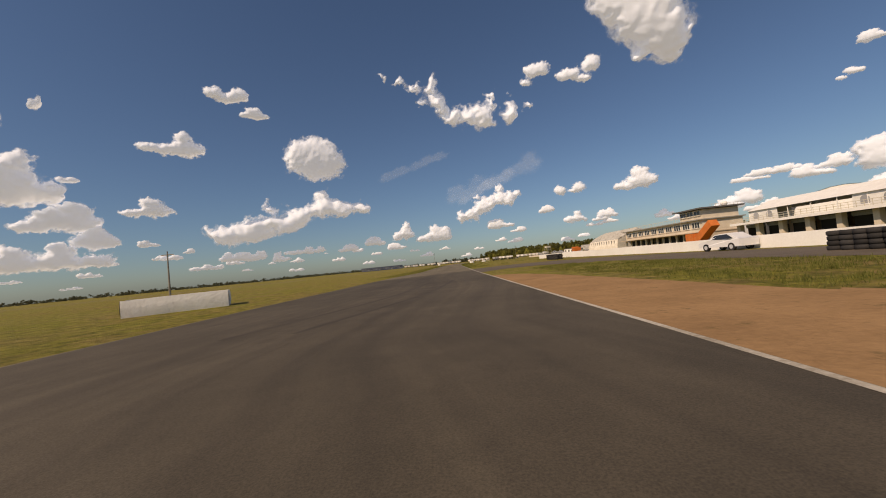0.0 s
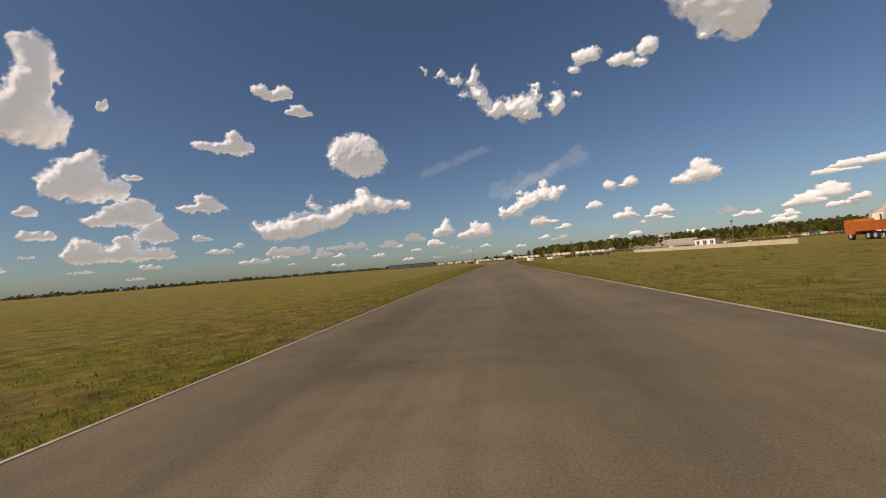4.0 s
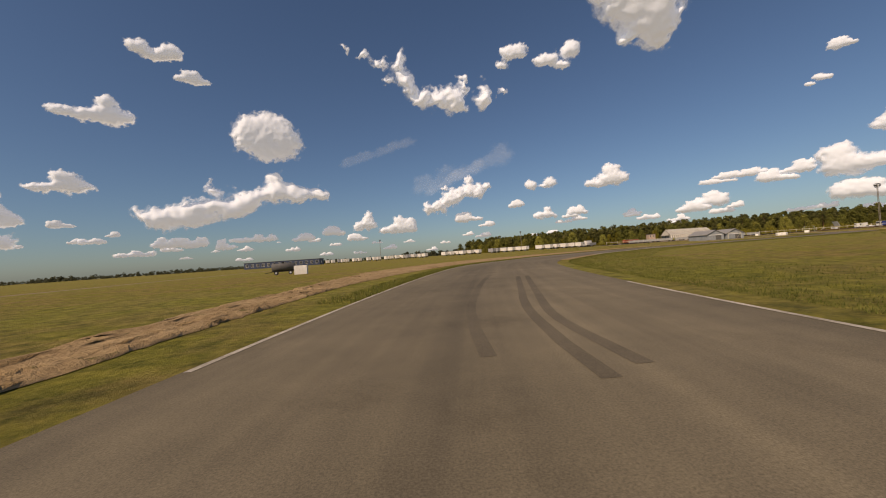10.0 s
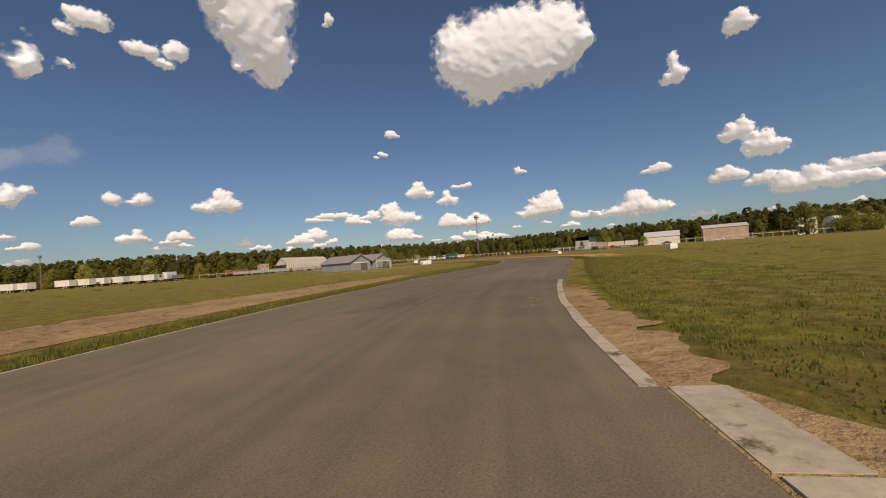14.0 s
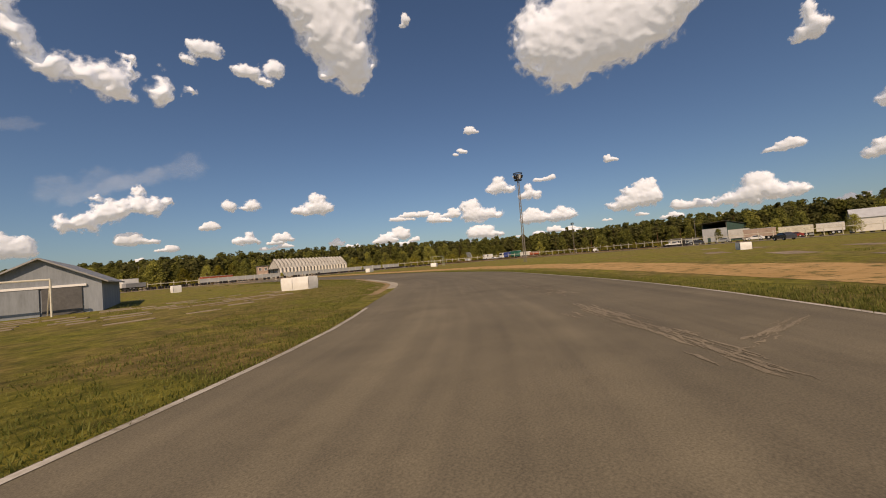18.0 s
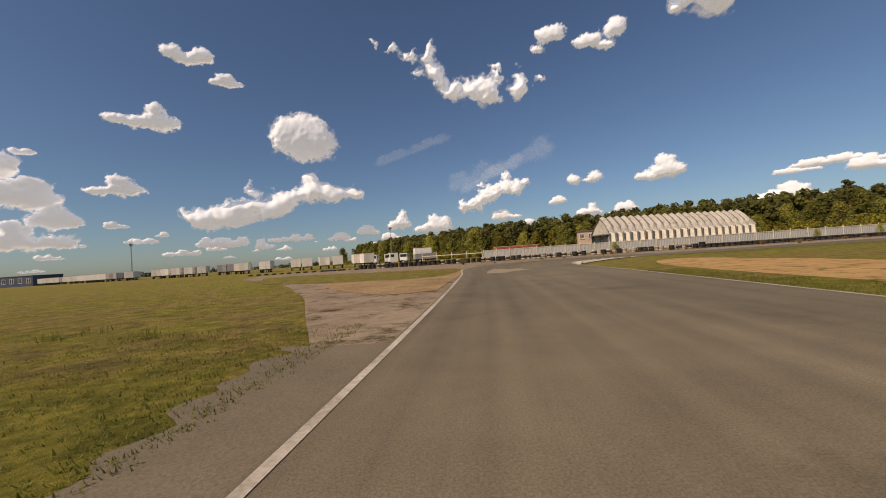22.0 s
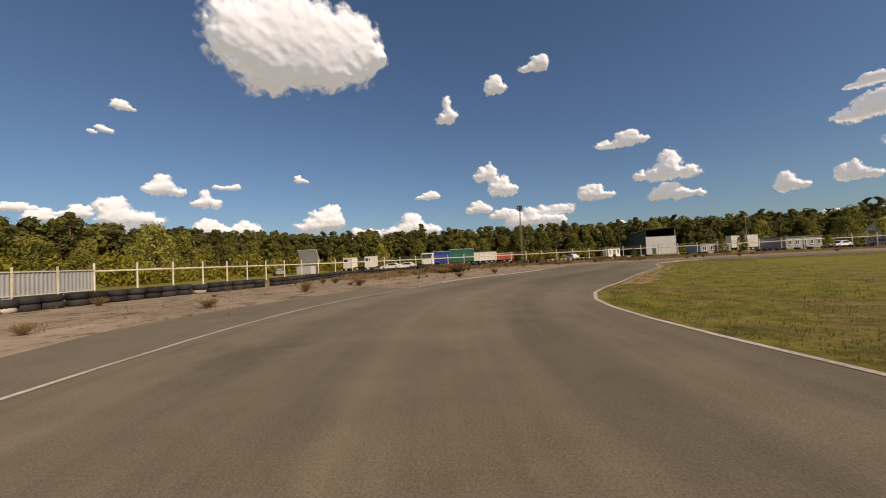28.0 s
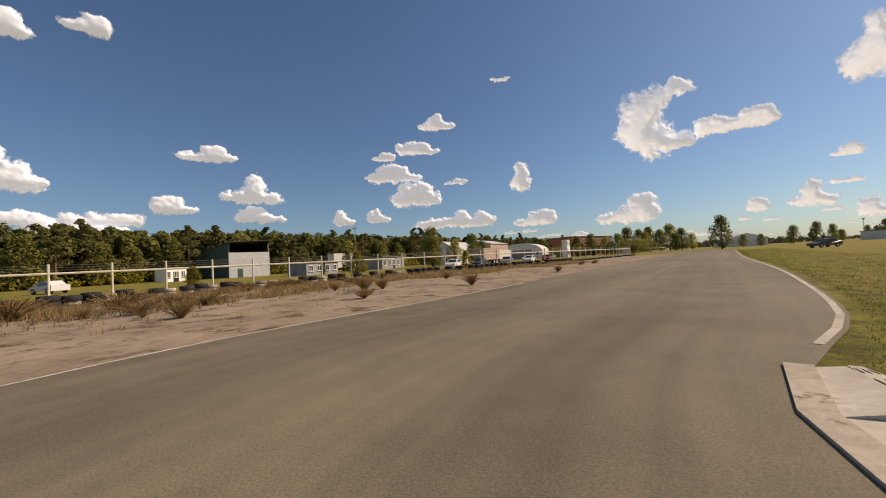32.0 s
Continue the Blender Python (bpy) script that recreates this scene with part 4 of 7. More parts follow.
banner_block("bale_barrier", (13.6, 217.6), 10, 2.4, 2.1, 1.0, "white wrapped eight-sided barrier on the grass")
banner_block("bale_barrier", (20.9, 221.5), -8, 2.3, 1.5, 0.75, "low white wrapped barrier on the grass")
banner_block("bale_barrier", (119.2, 349.4), 22, 2.5, 2.5, 0.92, "round white wrapped barrier on the grass")
banner_block("bale_barrier", (162.6, 401.4), 30, 2.2, 1.1, 0.95, "small white wrapped barrier on the grass", 4)
banner_block("bale_barrier", (178.5, 394), 40, 4.6, 1.5, 0.95, "long white wrapped barrier on the grass", 4)
banner_block("bale_barrier", (117.4, 299.3), 20, 1.6, 1.1, 0.85, "small white wrapped barrier on the grass", 4)
banner_block("bale_barrier", (152, 326), 20, 1.3, 0.9, 0.7, "small white wrapped barrier on the grass", 4)
banner_block("bale_barrier", (117.6, 380.2), 10, 0.9, 0.8, 0.9, "small white bale barrier on the grass", 4)
banner_block("bale_barrier", (-7.2, 291.5), 10, 1.5, 1.1, 1.1, "white wrapped barrier beside a tank trailer", 4)
banner_block("bale_barrier", (-15.2, 21), 28, 4.8, 2.0, 0.9, "long white wrapped barrier on the grass", 4)
banner_block("bale_barrier", (27.5, 84), 82, 16, 1.4, 1.1, "long white sheet-wrapped barrier before the pit wall", 4)

low = tagged(new("low_wall"), "low cream concrete wall across the meadow", "wall", kind="structure")
for k in range(23):
    part("wall_block", Geo().box((46, 150 + 2.8 * k, 0.4), (0.4, 2.78, 0.8)), CREAM, low)
# white pit wall of long blocks
top = tagged(new("pit_wall"), "long whitewashed concrete pit wall", "wall", kind="structure")
for k in range(60):
    y0 = -70 + k * 2.85
    part("wall_block", Geo().box((24.6 + 0.01 * (k % 3), y0 + 1.42, 0.5), (0.5, 2.83, 1.0)), WHITE_WALL, top)


# ---- fences ----
def sheet_fence():
    top = tagged(new("sheet_fence"), "grey corrugated sheet-metal fence on pale posts", "fence", kind="structure")
    line = spline([(141.3, 467.2), (150, 465.2), (160, 463), (180, 459), (200, 456.6), (217, 455.2)], 0.5)
    n = 28
    p = resample(line, n + 1)
    for k in range(n):
        a, b = Vector((*p[k], 0)), Vector((*p[k + 1], 0))
        d = (b - a)
        nrm = Vector((d.y, -d.x, 0)).normalized()
        g = Geo()
        m = 40
        vs = []
        for j in range(m + 1):
            q = a + d * (0.01 + 0.98 * j / m) + nrm * (0.018 if (j // 2) % 2 else -0.018)
            vs += [(q.x, q.y, 0.12), (q.x, q.y, 1.92)]
        g.add(vs, [(2 * j, 2 * j + 2, 2 * j + 3, 2 * j + 1) for j in range(m)])
        part("panel", g, STEEL_FENCE, top)
        q = a + nrm * 0.07
        part("post", Geo().box((q.x, q.y, 1.08), (0.09, 0.09, 2.2), math.degrees(math.atan2(d.y, d.x))), RAIL_PAINT, top)
        c = (a + b) / 2 + nrm * 0.05
        for z in (0.35, 1.86):
            part("rail", Geo().box((c.x, c.y, z), (d.length, 0.05, 0.06), math.degrees(math.atan2(d.y, d.x))), RAIL_PAINT, top)
    return top


sheet_fence()


def rail_fence(name, pts, spacing, h, label):
    top = tagged(new(name), label, "fence", kind="structure")
    line = spline(pts, 0.5)
    n = int(np.linalg.norm(np.diff(line, axis=0), axis=1).sum() / spacing)
    p = resample(line, n + 1)
    for k in range(n + 1):
        a = Vector((*p[k], 0))
        part("post", Geo().tube([(a.x, a.y, -0.1), (a.x, a.y, h)], 0.075, 7), RAIL_PAINT, top)
        if k < n:
            b = Vector((*p[k + 1], 0))
            d = b - a
            part("rail", Geo().tube([(a.x, a.y, h - 0.62), (b.x, b.y, h - 0.62)], 0.075, 6), RAIL_PAINT, top)
            g = Geo()
            for j in range(3):
                z = h - 0.06 - 0.16 * j
                q = (a + b) / 2
                g.tube([(a.x, a.y, z), (q.x, q.y, z - 0.03), (b.x, b.y, z)], 0.007, 3, False)
            for j in range(12):
                q = a + d * ((j + 0.5) / 12)
                z = h - 0.06 - 0.16 * (j % 3)
                g.tube([(q.x, q.y, z - 0.05), (q.x + 0.03, q.y, z + 0.04)], 0.006, 3, False)
            part("barbed_wire", g, GALV, top)
    return top


rail_fence("rail_fence", [(217, 455.2), (226, 452), (236, 449), (246, 443), (255, 431), (258, 415), (259, 402), (255.5, 387), (250, 373), (245, 361), (240.5, 349), (236.5, 330), (231, 300), (230, 276), (233, 258), (236, 243), (231, 220), (218, 188)], 3.1, 2.4, "cream tubular rail fence topped with barbed wire")
rail_fence("yard_fence", [(128, 470.1), (134, 468.9), (141, 467.3)], 3.3, 2.1, "grey rail fence beside the sheet-metal fence")

# ---- lattice light masts ----
def light_mast(loc, h, label):
    top = thing("light_mast", label, "light mast", (*loc, 0), 20, "floodlight masts")
    w = 0.16
    for sx in (-1, 1):
        for sy in (-1, 1):
            part("leg", Geo().tube([(sx * w, sy * w, 0), (sx * w * 0.7, sy * w * 0.7, h)], 0.04, 5), GALV, top)
    n = int(h / 0.55)
    g = Geo()
    for k in range(n):
        z0, z1 = k * h / n, (k + 1) * h / n
        a, b = w * (1 - 0.3 * z0 / h), w * (1 - 0.3 * z1 / h)
        c = [(-1, -1), (1, -1), (1, 1), (-1, 1)]
        for j in range(4):
            p, q = c[j], c[(j + 1) % 4]
            if k % 2:
                p, q = q, p
            g.tube([(p[0] * a, p[1] * a, z0), (q[0] * b, q[1] * b, z1)], 0.018, 3, False)
    part("lacing", g, GALV, top)
    g = Geo().tube([(0.62 * math.cos(t), 0.62 * math.sin(t), h - 1.0) for t in np.linspace(0, 2 * math.pi, 17)], 0.05, 5)
    part("lower_ring", g, DARK, top)
    g = Geo().tube([(0.70 * math.cos(t), 0.70 * math.sin(t), h + 0.1) for t in np.linspace(0, 2 * math.pi, 17)], 0.09, 5)
    part("upper_ring", g, DARK, top)
    part("platform", Geo().lathe([(0.25, h - 1.06), (0.62, h - 1.06), (0.62, h - 1.0), (0.25, h - 1.0)], 16), DARK, top)
    for k in range(10):
        t = 2 * math.pi * k / 10
        x, y = 0.68 * math.cos(t), 0.68 * math.sin(t)
        part("floodlight", Geo().box((x, y, h - 0.45), (0.28, 0.22, 0.5), math.degrees(t) + 90, 20), DARK if k % 3 else GREY_SHEET, top)
    return top


light_mast((160.5, 355), 14.6, "tall lattice floodlight mast with a round lamp ring")
light_mast((287, 403), 15, "tall lattice floodlight mast with a round lamp ring behind the fence")
light_mast((103, 570), 17, "distant lattice floodlight mast behind the trailers")
light_mast((92, 30), 15, "lattice floodlight mast behind the garages")
light_mast((-20, 560), 17, "distant lattice floodlight mast on the airfield")


def pole(loc, h, name, label):
    top = thing(name, label, "pole", (*loc, 0))
    part("shaft", Geo().tube([(0, 0, 0), (0, 0, h)], [0.12, 0.06], 8), GALV, top)
    part("cross_arm", Geo().box((0, 0, h - 0.4), (1.4, 0.08, 0.1)), GALV, top)
    return top


pole((-31.5, 42), 5.6, "antenna_mast", "thin dark antenna mast standing in the meadow")
pole((138, 560), 11, "utility_pole", "thin utility pole before the trees")
pole((275, 350), 9, "utility_pole", "thin utility pole behind the fence")


# ---- the folded hangar ----
# dark colour for the shade that lies in the roof folds
VALLEY_SHADE = mat("dark_valley_shade", (0.20, 0.185, 0.16), (0.11, 0.10, 0.085), 0.9, 0, 0.8, 6.0, bump=0.2)


def folded_hangar(loc, rz, folds, fold_w, depth, h, label):
    """A vault of folded concrete plates; x along its length, y into it."""
    top = thing("folded_hangar", label, "hangar", (*loc, 0), rz)
    half = depth / 2
    prof = [(0, 0), (0.15, h * 0.28), (half * 0.07, h * 0.53), (half * 0.36, h * 0.72), (half * 0.68, h * 0.875), (half, h)]
    full = prof + [(depth - d, z) for d, z in prof[-2::-1]]

    def pt(u, i, bulge):
        d, z = full[i]
        a = full[max(i - 1, 0)]
        b = full[min(i + 1, len(full) - 1)]
        t = Vector((b[0] - a[0], b[1] - a[1])).normalized()
        lift = (-0.30 if bulge else 0.28) if i in (2, len(full) - 3) else 0.0
        return (u, d - t.y * bulge, z + t.x * bulge + lift)
    for k in range(folds):
        u0, u1, u2 = k * fold_w, (k + 0.52) * fold_w, (k + 1) * fold_w
        for lo, hi, mt, nm in ((0, 2, HANGAR_WHITE, "wall_fold"), (2, len(full) - 3, HANGAR_SKIN, "roof_fold"), (len(full) - 3, len(full) - 1, HANGAR_WHITE, "rear_wall_fold")):
            g = Geo()
            vs, m = [], hi - lo + 1
            for i in range(lo, hi + 1):
                vs += [pt(u0, i, 0.0), pt(u1, i, 0.26 * fold_w if lo == 2 else 0.3 * fold_w), pt(u2, i, 0.0)]
            g.add(vs, [(3 * i + j, 3 * i + j + 1, 3 * i + j + 4, 3 * i + j + 3) for i in range(m - 1) for j in range(2)])
            part(nm, g, mt, top)
        # dark bar drawn as the shadow line between two wall folds
        g = Geo()
        g.box((u0, 0.06, h * 0.26), (0.14, 0.16, h * 0.52))
        part("wall_valley_shade", g, DARK_ROOF, top)
        # dark ribbon along the roof valley, painted shade of the fold
        g = Geo()
        line = [pt(u0, i, 0.05) for i in range(2, len(full) - 2)]
        g.add([(x - 0.11, y, z) for x, y, z in line] + [(x + 0.11, y, z) for x, y, z in line], [(i, i + 1, len(line) + i + 1, len(line) + i) for i in range(len(line) - 1)])
        part("roof_valley_shade", g, VALLEY_SHADE, top)
    for u, nm in ((0.25, "end_wall"), (folds * fold_w - 0.25, "rear_end_wall")):
        g = Geo()
        n = len(full)
        g.add([(u, d, z) for d, z in full] + [(u + 0.2, d, z) for d, z in full],
              [tuple(range(n)), tuple(range(2 * n - 1, n - 1, -1))] + [(i, i + 1, n + i + 1, n + i) for i in range(n - 1)])
        part(nm, g, HANGAR_SKIN, top)
    part("sliding_door", Geo().box((0.1, half, h * 0.24), (0.16, depth * 0.82, h * 0.48)), SHED_BOARD, top, "grey timber sliding door")
    part("canopy", Geo().box((-0.7, half, h * 0.5), (1.6, depth * 0.86, 0.14)), ROOF, top)
    for j in range(3):
        part("door_post", Geo().box((-0.1, half - depth * 0.36 + j * depth * 0.36, h * 0.25), (0.22, 0.3, h * 0.5)), DARK_ROOF, top)
    g = Geo()
    for j in range(9):
        g.box((-0.7, 0.2 + j * 0.34, 0.3 + j * 0.42), (0.9, 0.34, 0.06))
    part("stairs", g, GALV, top)
    return top


folded_hangar((166.9, 465.0), 10.4, 21, 1.62, 7.4, 7.1, "weathered folded-plate vaulted hangar with peeling white walls")
folded_hangar((56, 149), -92, 12, 2.2, 14, 6.4, "pale ribbed vaulted hangar beside the control building")


# ---- buildings ----
def window(parent, c, w, h, rz, panes=2, frame_mat=None):
    """A window set into a wall that faces local -x when rz is 0."""
    fm = frame_mat or WHITE_WALL
    base = part("window", Geo().box(c, (0.06, w, h), rz), GLASS, parent)
    m = Matrix.Translation(c) @ Matrix.Rotation(radians(rz), 4, "Z")
    g = Geo()
    for k in range(panes + 1):
        p = m @ Vector((-0.05, -w / 2 + k * w / panes, 0))
        g.box(p, (0.07, 0.07, h), rz)
    for z in (-h / 2, h / 2):
        g.box(m @ Vector((-0.05, 0, z)), (0.07, w + 0.07, 0.07), rz)
    part("window_frame", g, fm, base)
    part("window_sill", Geo().box(m @ Vector((-0.1, 0, -h / 2 - 0.06)), (0.22, w + 0.2, 0.06), rz), CREAM, base)
    return base


def control_building():
    top = thing("control_building", "two-storey cream race control building with a glazed tower", "building", (57, 84, 0))
    L, D = 36.0, 9.0
    part("ground_floor", Geo().box((D / 2 + 1.0, L / 2, 1.3), (D - 2, L, 2.6)), PLASTER, top)
    part("upper_floor", Geo().box((D / 2, L / 2, 3.95), (D, L, 2.7)), CREAM, top)
    part("canopy_slab", Geo().box((D / 2 - 0.9, L / 2, 2.6), (D + 1.8, L + 0.4, 0.2)), PLASTER, top)
    part("roof", Geo().box((D / 2 - 0.2, L / 2, 5.4), (D + 1.2, L + 1, 0.22)), ROOF, top)
    for k in range(13):
        part("column", Geo().box((-0.3, 0.8 + k * (L - 1.6) / 12, 1.25), (0.35, 0.4, 2.5)), CREAM, top)
    for k in range(10):
        window(top, (-0.0, 2.2 + k * 3.5, 4.2), 2.6, 1.3, 0, 3)
        # dark panel coloured as the shade inside the doorway
        part("doorway", Geo().box((0.98, 2.2 + k * 3.5, 1.2), (0.08, 2.2, 2.1)), DARK, top)
    for k in range(40):
        part("baluster", Geo().box((-0.7, 0.2 + k * 0.91, 5.9), (0.05, 0.05, 0.9)), RAIL_PAINT, top)
    part("handrail", Geo().box((-0.7, L / 2, 6.36), (0.07, L, 0.07)), RAIL_PAINT, top)
    tw = part("tower", Geo().box((4.2, 4, 6.5), (8.0, 8, 2.2)), CREAM, top)
    for k in range(3):
        window(tw, (0.18, 1.6 + k * 2.5, 6.9), 2.1, 1.1, 0, 2)
    part("tower_roof", Geo().box((4.0, 4, 7.85), (10, 10, 0.3)), DARK_ROOF, top)
    part("antenna_dome", Geo().lathe([(0.02, 8.0), (0.5, 8.1), (0.72, 8.5), (0.5, 8.95), (0.02, 9.1)], 12, (6, 1, 0)), WHITE_WALL, top)
    g = Geo()
    for k in range(9):
        g.box((2 + k * 0.8, -0.8, 8.25), (0.05, 0.05, 0.5))
    g.box((5, -0.8, 8.5), (7, 0.05, 0.05))
    part("roof_rail", g, RAIL_PAINT, top)
    part("stair_flight", Geo().box((-1.6, -3.2, 2.4), (1.8, 6.4, 1.5), 0, -34), ORANGE, top, "orange sheet-clad outside stair")
    part("stair_landing", Geo().box((-1.6, 1.2, 1.2), (1.8, 2.6, 2.4)), ORANGE, top)
    return top


control_building()


def pit_garages():
    top = thing("pit_garages", "long low row of pit garages with a roof terrace", "building", (57, -50, 0))
    L, D = 124.0, 9.0
    part("rear_wall", Geo().box((D, L / 2, 1.5), (0.3, L, 3.0)), PLASTER, top)
    part("terrace_slab", Geo().box((D / 2 - 0.6, L / 2, 3.1), (D + 1.6, L, 0.35)), DARK_ROOF, top)
    part("slab_edge", Geo().box((-1.48, L / 2, 3.12), (0.12, L, 0.42)), WHITE_WALL, top)
    n = 26
    for k in range(n + 1):
        y = k * L / n
        part("pier", Geo().box((0.2, min(max(y, 0.4), L - 0.4), 1.46), (0.8, 0.8, 2.92)), CREAM, top)
        if k < n:
            # dark sheet across the bay stands for its unlit inside
            part("garage_opening", Geo().box((1.6, y + L / n / 2, 1.4), (0.1, L / n - 0.8, 2.8)), DARK, top)
            part("shutter_box", Geo().box((1.4, y + L / n / 2, 2.55), (0.3, L / n - 0.8, 0.6)), SHED_BOARD, top)
    for k in range(124):
        part("baluster", Geo().box((-1.4, 0.3 + k, 3.75), (0.05, 0.05, 0.9)), RAIL_PAINT, top)
    for z in (3.5, 3.85, 4.2):
        part("handrail", Geo().box((-1.4, L / 2, z), (0.06, L, 0.06)), RAIL_PAINT, top)
    for k in range(9):
        part("sign_bar", Geo().box((1.32, 84 - k * 9.2, 2.55), (0.05, 2.2, 0.25)), WHITE_WALL, top)
    return top


pit_garages()


def marquee():
    top = thing("marquee", "white gabled marquee tent on the garage roof", "tent", (57, 47, 3.28))
    L, W, e, r = 24.0, 8.0, 2.1, 3.7
    for s, nm in ((0, "gable_end"), (L, "gable_end")):
        part(nm, Geo().add([(0, s, 0.02), (W, s, 0.02), (W, s, e), (W / 2, s, r), (0, s, e), (0, s + 0.05, 0.02), (W, s + 0.05, 0.02), (W, s + 0.05, e), (W / 2, s + 0.05, r), (0, s + 0.05, e)], [(0, 1, 2, 3, 4), (9, 8, 7, 6, 5)]), BANNER, top)
    for a, b in (((-0.3, e - 0.1), (W / 2, r)), ((W / 2, r), (W + 0.3, e - 0.1))):
        g = Geo()
        vs = []
        for k in range(13):
            y = k * L / 12
            for j in range(4):
                t = j / 3
                sag = -0.07 * math.sin(math.pi * t) * (1 if k % 2 else 0.3)
                vs.append((a[0] + (b[0] - a[0]) * t, y, a[1] + (b[1] - a[1]) * t + sag))
        g.add(vs, [(k * 4 + j, k * 4 + j + 1, k * 4 + j + 5, k * 4 + j + 4) for k in range(12) for j in range(3)])
        part("roof_sheet", g, BANNER, top)
    for k in range(7):
        part("upright", Geo().box((0, 0.06 + k * (L - 0.12) / 6, e / 2), (0.09, 0.09, e)), WHITE_WALL, top)
    part("side_sheet", Geo().box((0.03, 3.0, e / 2), (0.03, 6, e - 0.05)), BANNER, top)
    part("side_sheet", Geo().box((0.03, L - 3.0, e / 2), (0.03, 6, e - 0.05)), BANNER, top)
    for y in (1.6, 4.4, L - 4.4, L - 1.6):
        part("arched_window", Geo().add([(-0.01, y + 0.6 * math.cos(t), 1.1 + 0.55 * math.sin(t)) for t in np.linspace(0, math.pi, 9)] + [(-0.01, y - 0.6, 0.5), (-0.01, y + 0.6, 0.5)], [tuple(range(11))]), GREY_BOX, top)
    return top


marquee()


def gable_shed(loc, rz, w, d, e, r, label, wall=None, roof=None, name="gable_shed", doors=True):
    top = thing(name, label, "shed", (*loc, 0), rz)
    wall, roof = wall or SHED_BOARD, roof or ROOF
    g = Geo().add([(-w / 2, 0, 0), (w / 2, 0, 0), (w / 2, 0, e), (0, 0, r), (-w / 2, 0, e), (-w / 2, d, 0), (w / 2, d, 0), (w / 2, d, e), (0, d, r), (-w / 2, d, e)],
                  [(0, 1, 2, 3, 4), (9, 8, 7, 6, 5), (1, 6, 7, 2), (5, 0, 4, 9)])
    part("wall_body", g, wall, top)
    for s in (-1, 1):
        k = (r - e) / (w / 2)
        a = [(s * (w / 2 + 0.3), -0.3, e - 0.3 * k), (s * (w / 2 + 0.3), d + 0.3, e - 0.3 * k), (0, d + 0.3, r), (0, -0.3, r)]
        g = Geo().add(a + [(x, y, z + 0.09) for x, y, z in a], [(0, 1, 2, 3), (7, 6, 5, 4), (0, 4, 5, 1), (3, 2, 6, 7), (0, 3, 7, 4), (1, 5, 6, 2)])
        part("roof_slope", g, roof, top)
    if doors:
        for s in (-1, 1):
            part("door_leaf", Geo().box((s * w * 0.17, -0.04, e * 0.42), (w * 0.32, 0.06, e * 0.84)), DARK_ROOF if s > 0 else wall, top)
        part("door_frame", Geo().box((0, -0.06, e * 0.88), (w * 0.74, 0.08, 0.12)), WHITE_WALL, top)
    return top


gable_shed((106, 351.6), -10, 4.9, 10.5, 1.75, 3.05, "grey weathered gabled shed on the grass")
gable_shed((100.6, 352.8), -10, 4.9, 10.5, 1.75, 3.05, "grey weathered gabled shed beside its twin")
gable_shed((277.5, 294), 0, 9, 16, 4.2, 6.8, "pale sheet-metal shed behind the far fence", WHITE_BOX, GREY_SHEET, doors=False)
gable_shed((279, 266), 0, 12, 18, 6.4, 7.9, "pinkish plastered shed behind the far fence", PINK_PLASTER, GREY_SHEET, doors=False)
gable_shed((172, 111), 190, 21, 24, 5, 8, "pale distant hall across the field", WHITE_BOX, GREY_SHEET, doors=False)


def goal_frame(loc, rz):
    top = thing("goal_frame", "rusty white tubular frame on the grass", "goal", (*loc, 0), rz)
    for s in (-1, 1):
        part("post", Geo().tube([(s * 1.8, 0, 0), (s * 1.8, 0, 1.9)], 0.05, 6), RAIL_PAINT, top)
        part("stay", Geo().tube([(s * 1.8, 0, 1.9), (s * 1.4, 1.4, 0)], 0.03, 6), RAIL_PAINT, top)
    part("crossbar", Geo().tube([(-1.8, 0, 1.9), (1.8, 0, 1.9)], 0.05, 6), RAIL_PAINT, top)
    return top


goal_frame((104.6, 350.2), -10)


def flat_building(name, loc, rz, w, d, h, wall, label, rows=2, cols=8):
    top = thing(name, label, "building", (*loc, 0), rz)
    part("wall_body", Geo().box((d / 2, w / 2, h / 2), (d, w, h)), wall, top)
    part("roof", Geo().box((d / 2, w / 2, h + 0.12), (d + 0.5, w + 0.5, 0.24)), DARK_ROOF, top)
    for j in range(rows):
        for k in range(cols):
            window(top, (0.0, (k + 0.5) * w / cols, (j + 0.55) * h / rows), w / cols * 0.45, h / rows * 0.45, 0, 2)
    part("door", Geo().box((-0.02, w * 0.5, 1.05), (0.08, 1.1, 2.1)), DARK, top)
    return top


flat_building("brick_building", (242, 188), -27, 34, 12, 9.4, BRICK_RED, "long red brick two-storey building behind the far fence", 2, 9)
flat_building("kiosk", (253.2, 247), 0, 6, 2, 7, WHITE_WALL, "narrow tall white kiosk behind the far fence", 2, 2)
flat_building("site_hut", (313, 361.8), 10, 4.6, 3, 2.8, WHITE_WALL, "small white hut with a red door beside the open shed", 1, 3)
flat_building("pink_house", (171.3, 486.0), 75, 4.2, 5, 5.3, PINK_PLASTER, "small pink plastered house beside the vaulted hangar", 2, 2)
flat_building("far_terminal", (-70, 560), 90, 60, 14, 5, SLATE_BLUE, "long low dark blue airfield building far away", 1, 14)
flat_building("site_house", (72, 216), 40, 6, 4, 2.6, WHITE_WALL, "small white flat-roofed hut across the meadow", 1, 3)
flat_building("clubhouse", (286, 318), 12, 14, 9, 3.0, SHED_BOARD, "low grey-brown clubhouse behind the rail fence", 1, 5)
flat_building("site_house", (280, 350), 12, 10, 4, 2.2, SHED_BOARD, "low grey-brown hut behind parked cars", 1, 4)
flat_building("far_shed", (128, 128), 105, 34, 12, 4.5, GREY_SHEET, "long grey sheet-metal hall far across the field", 1, 8)


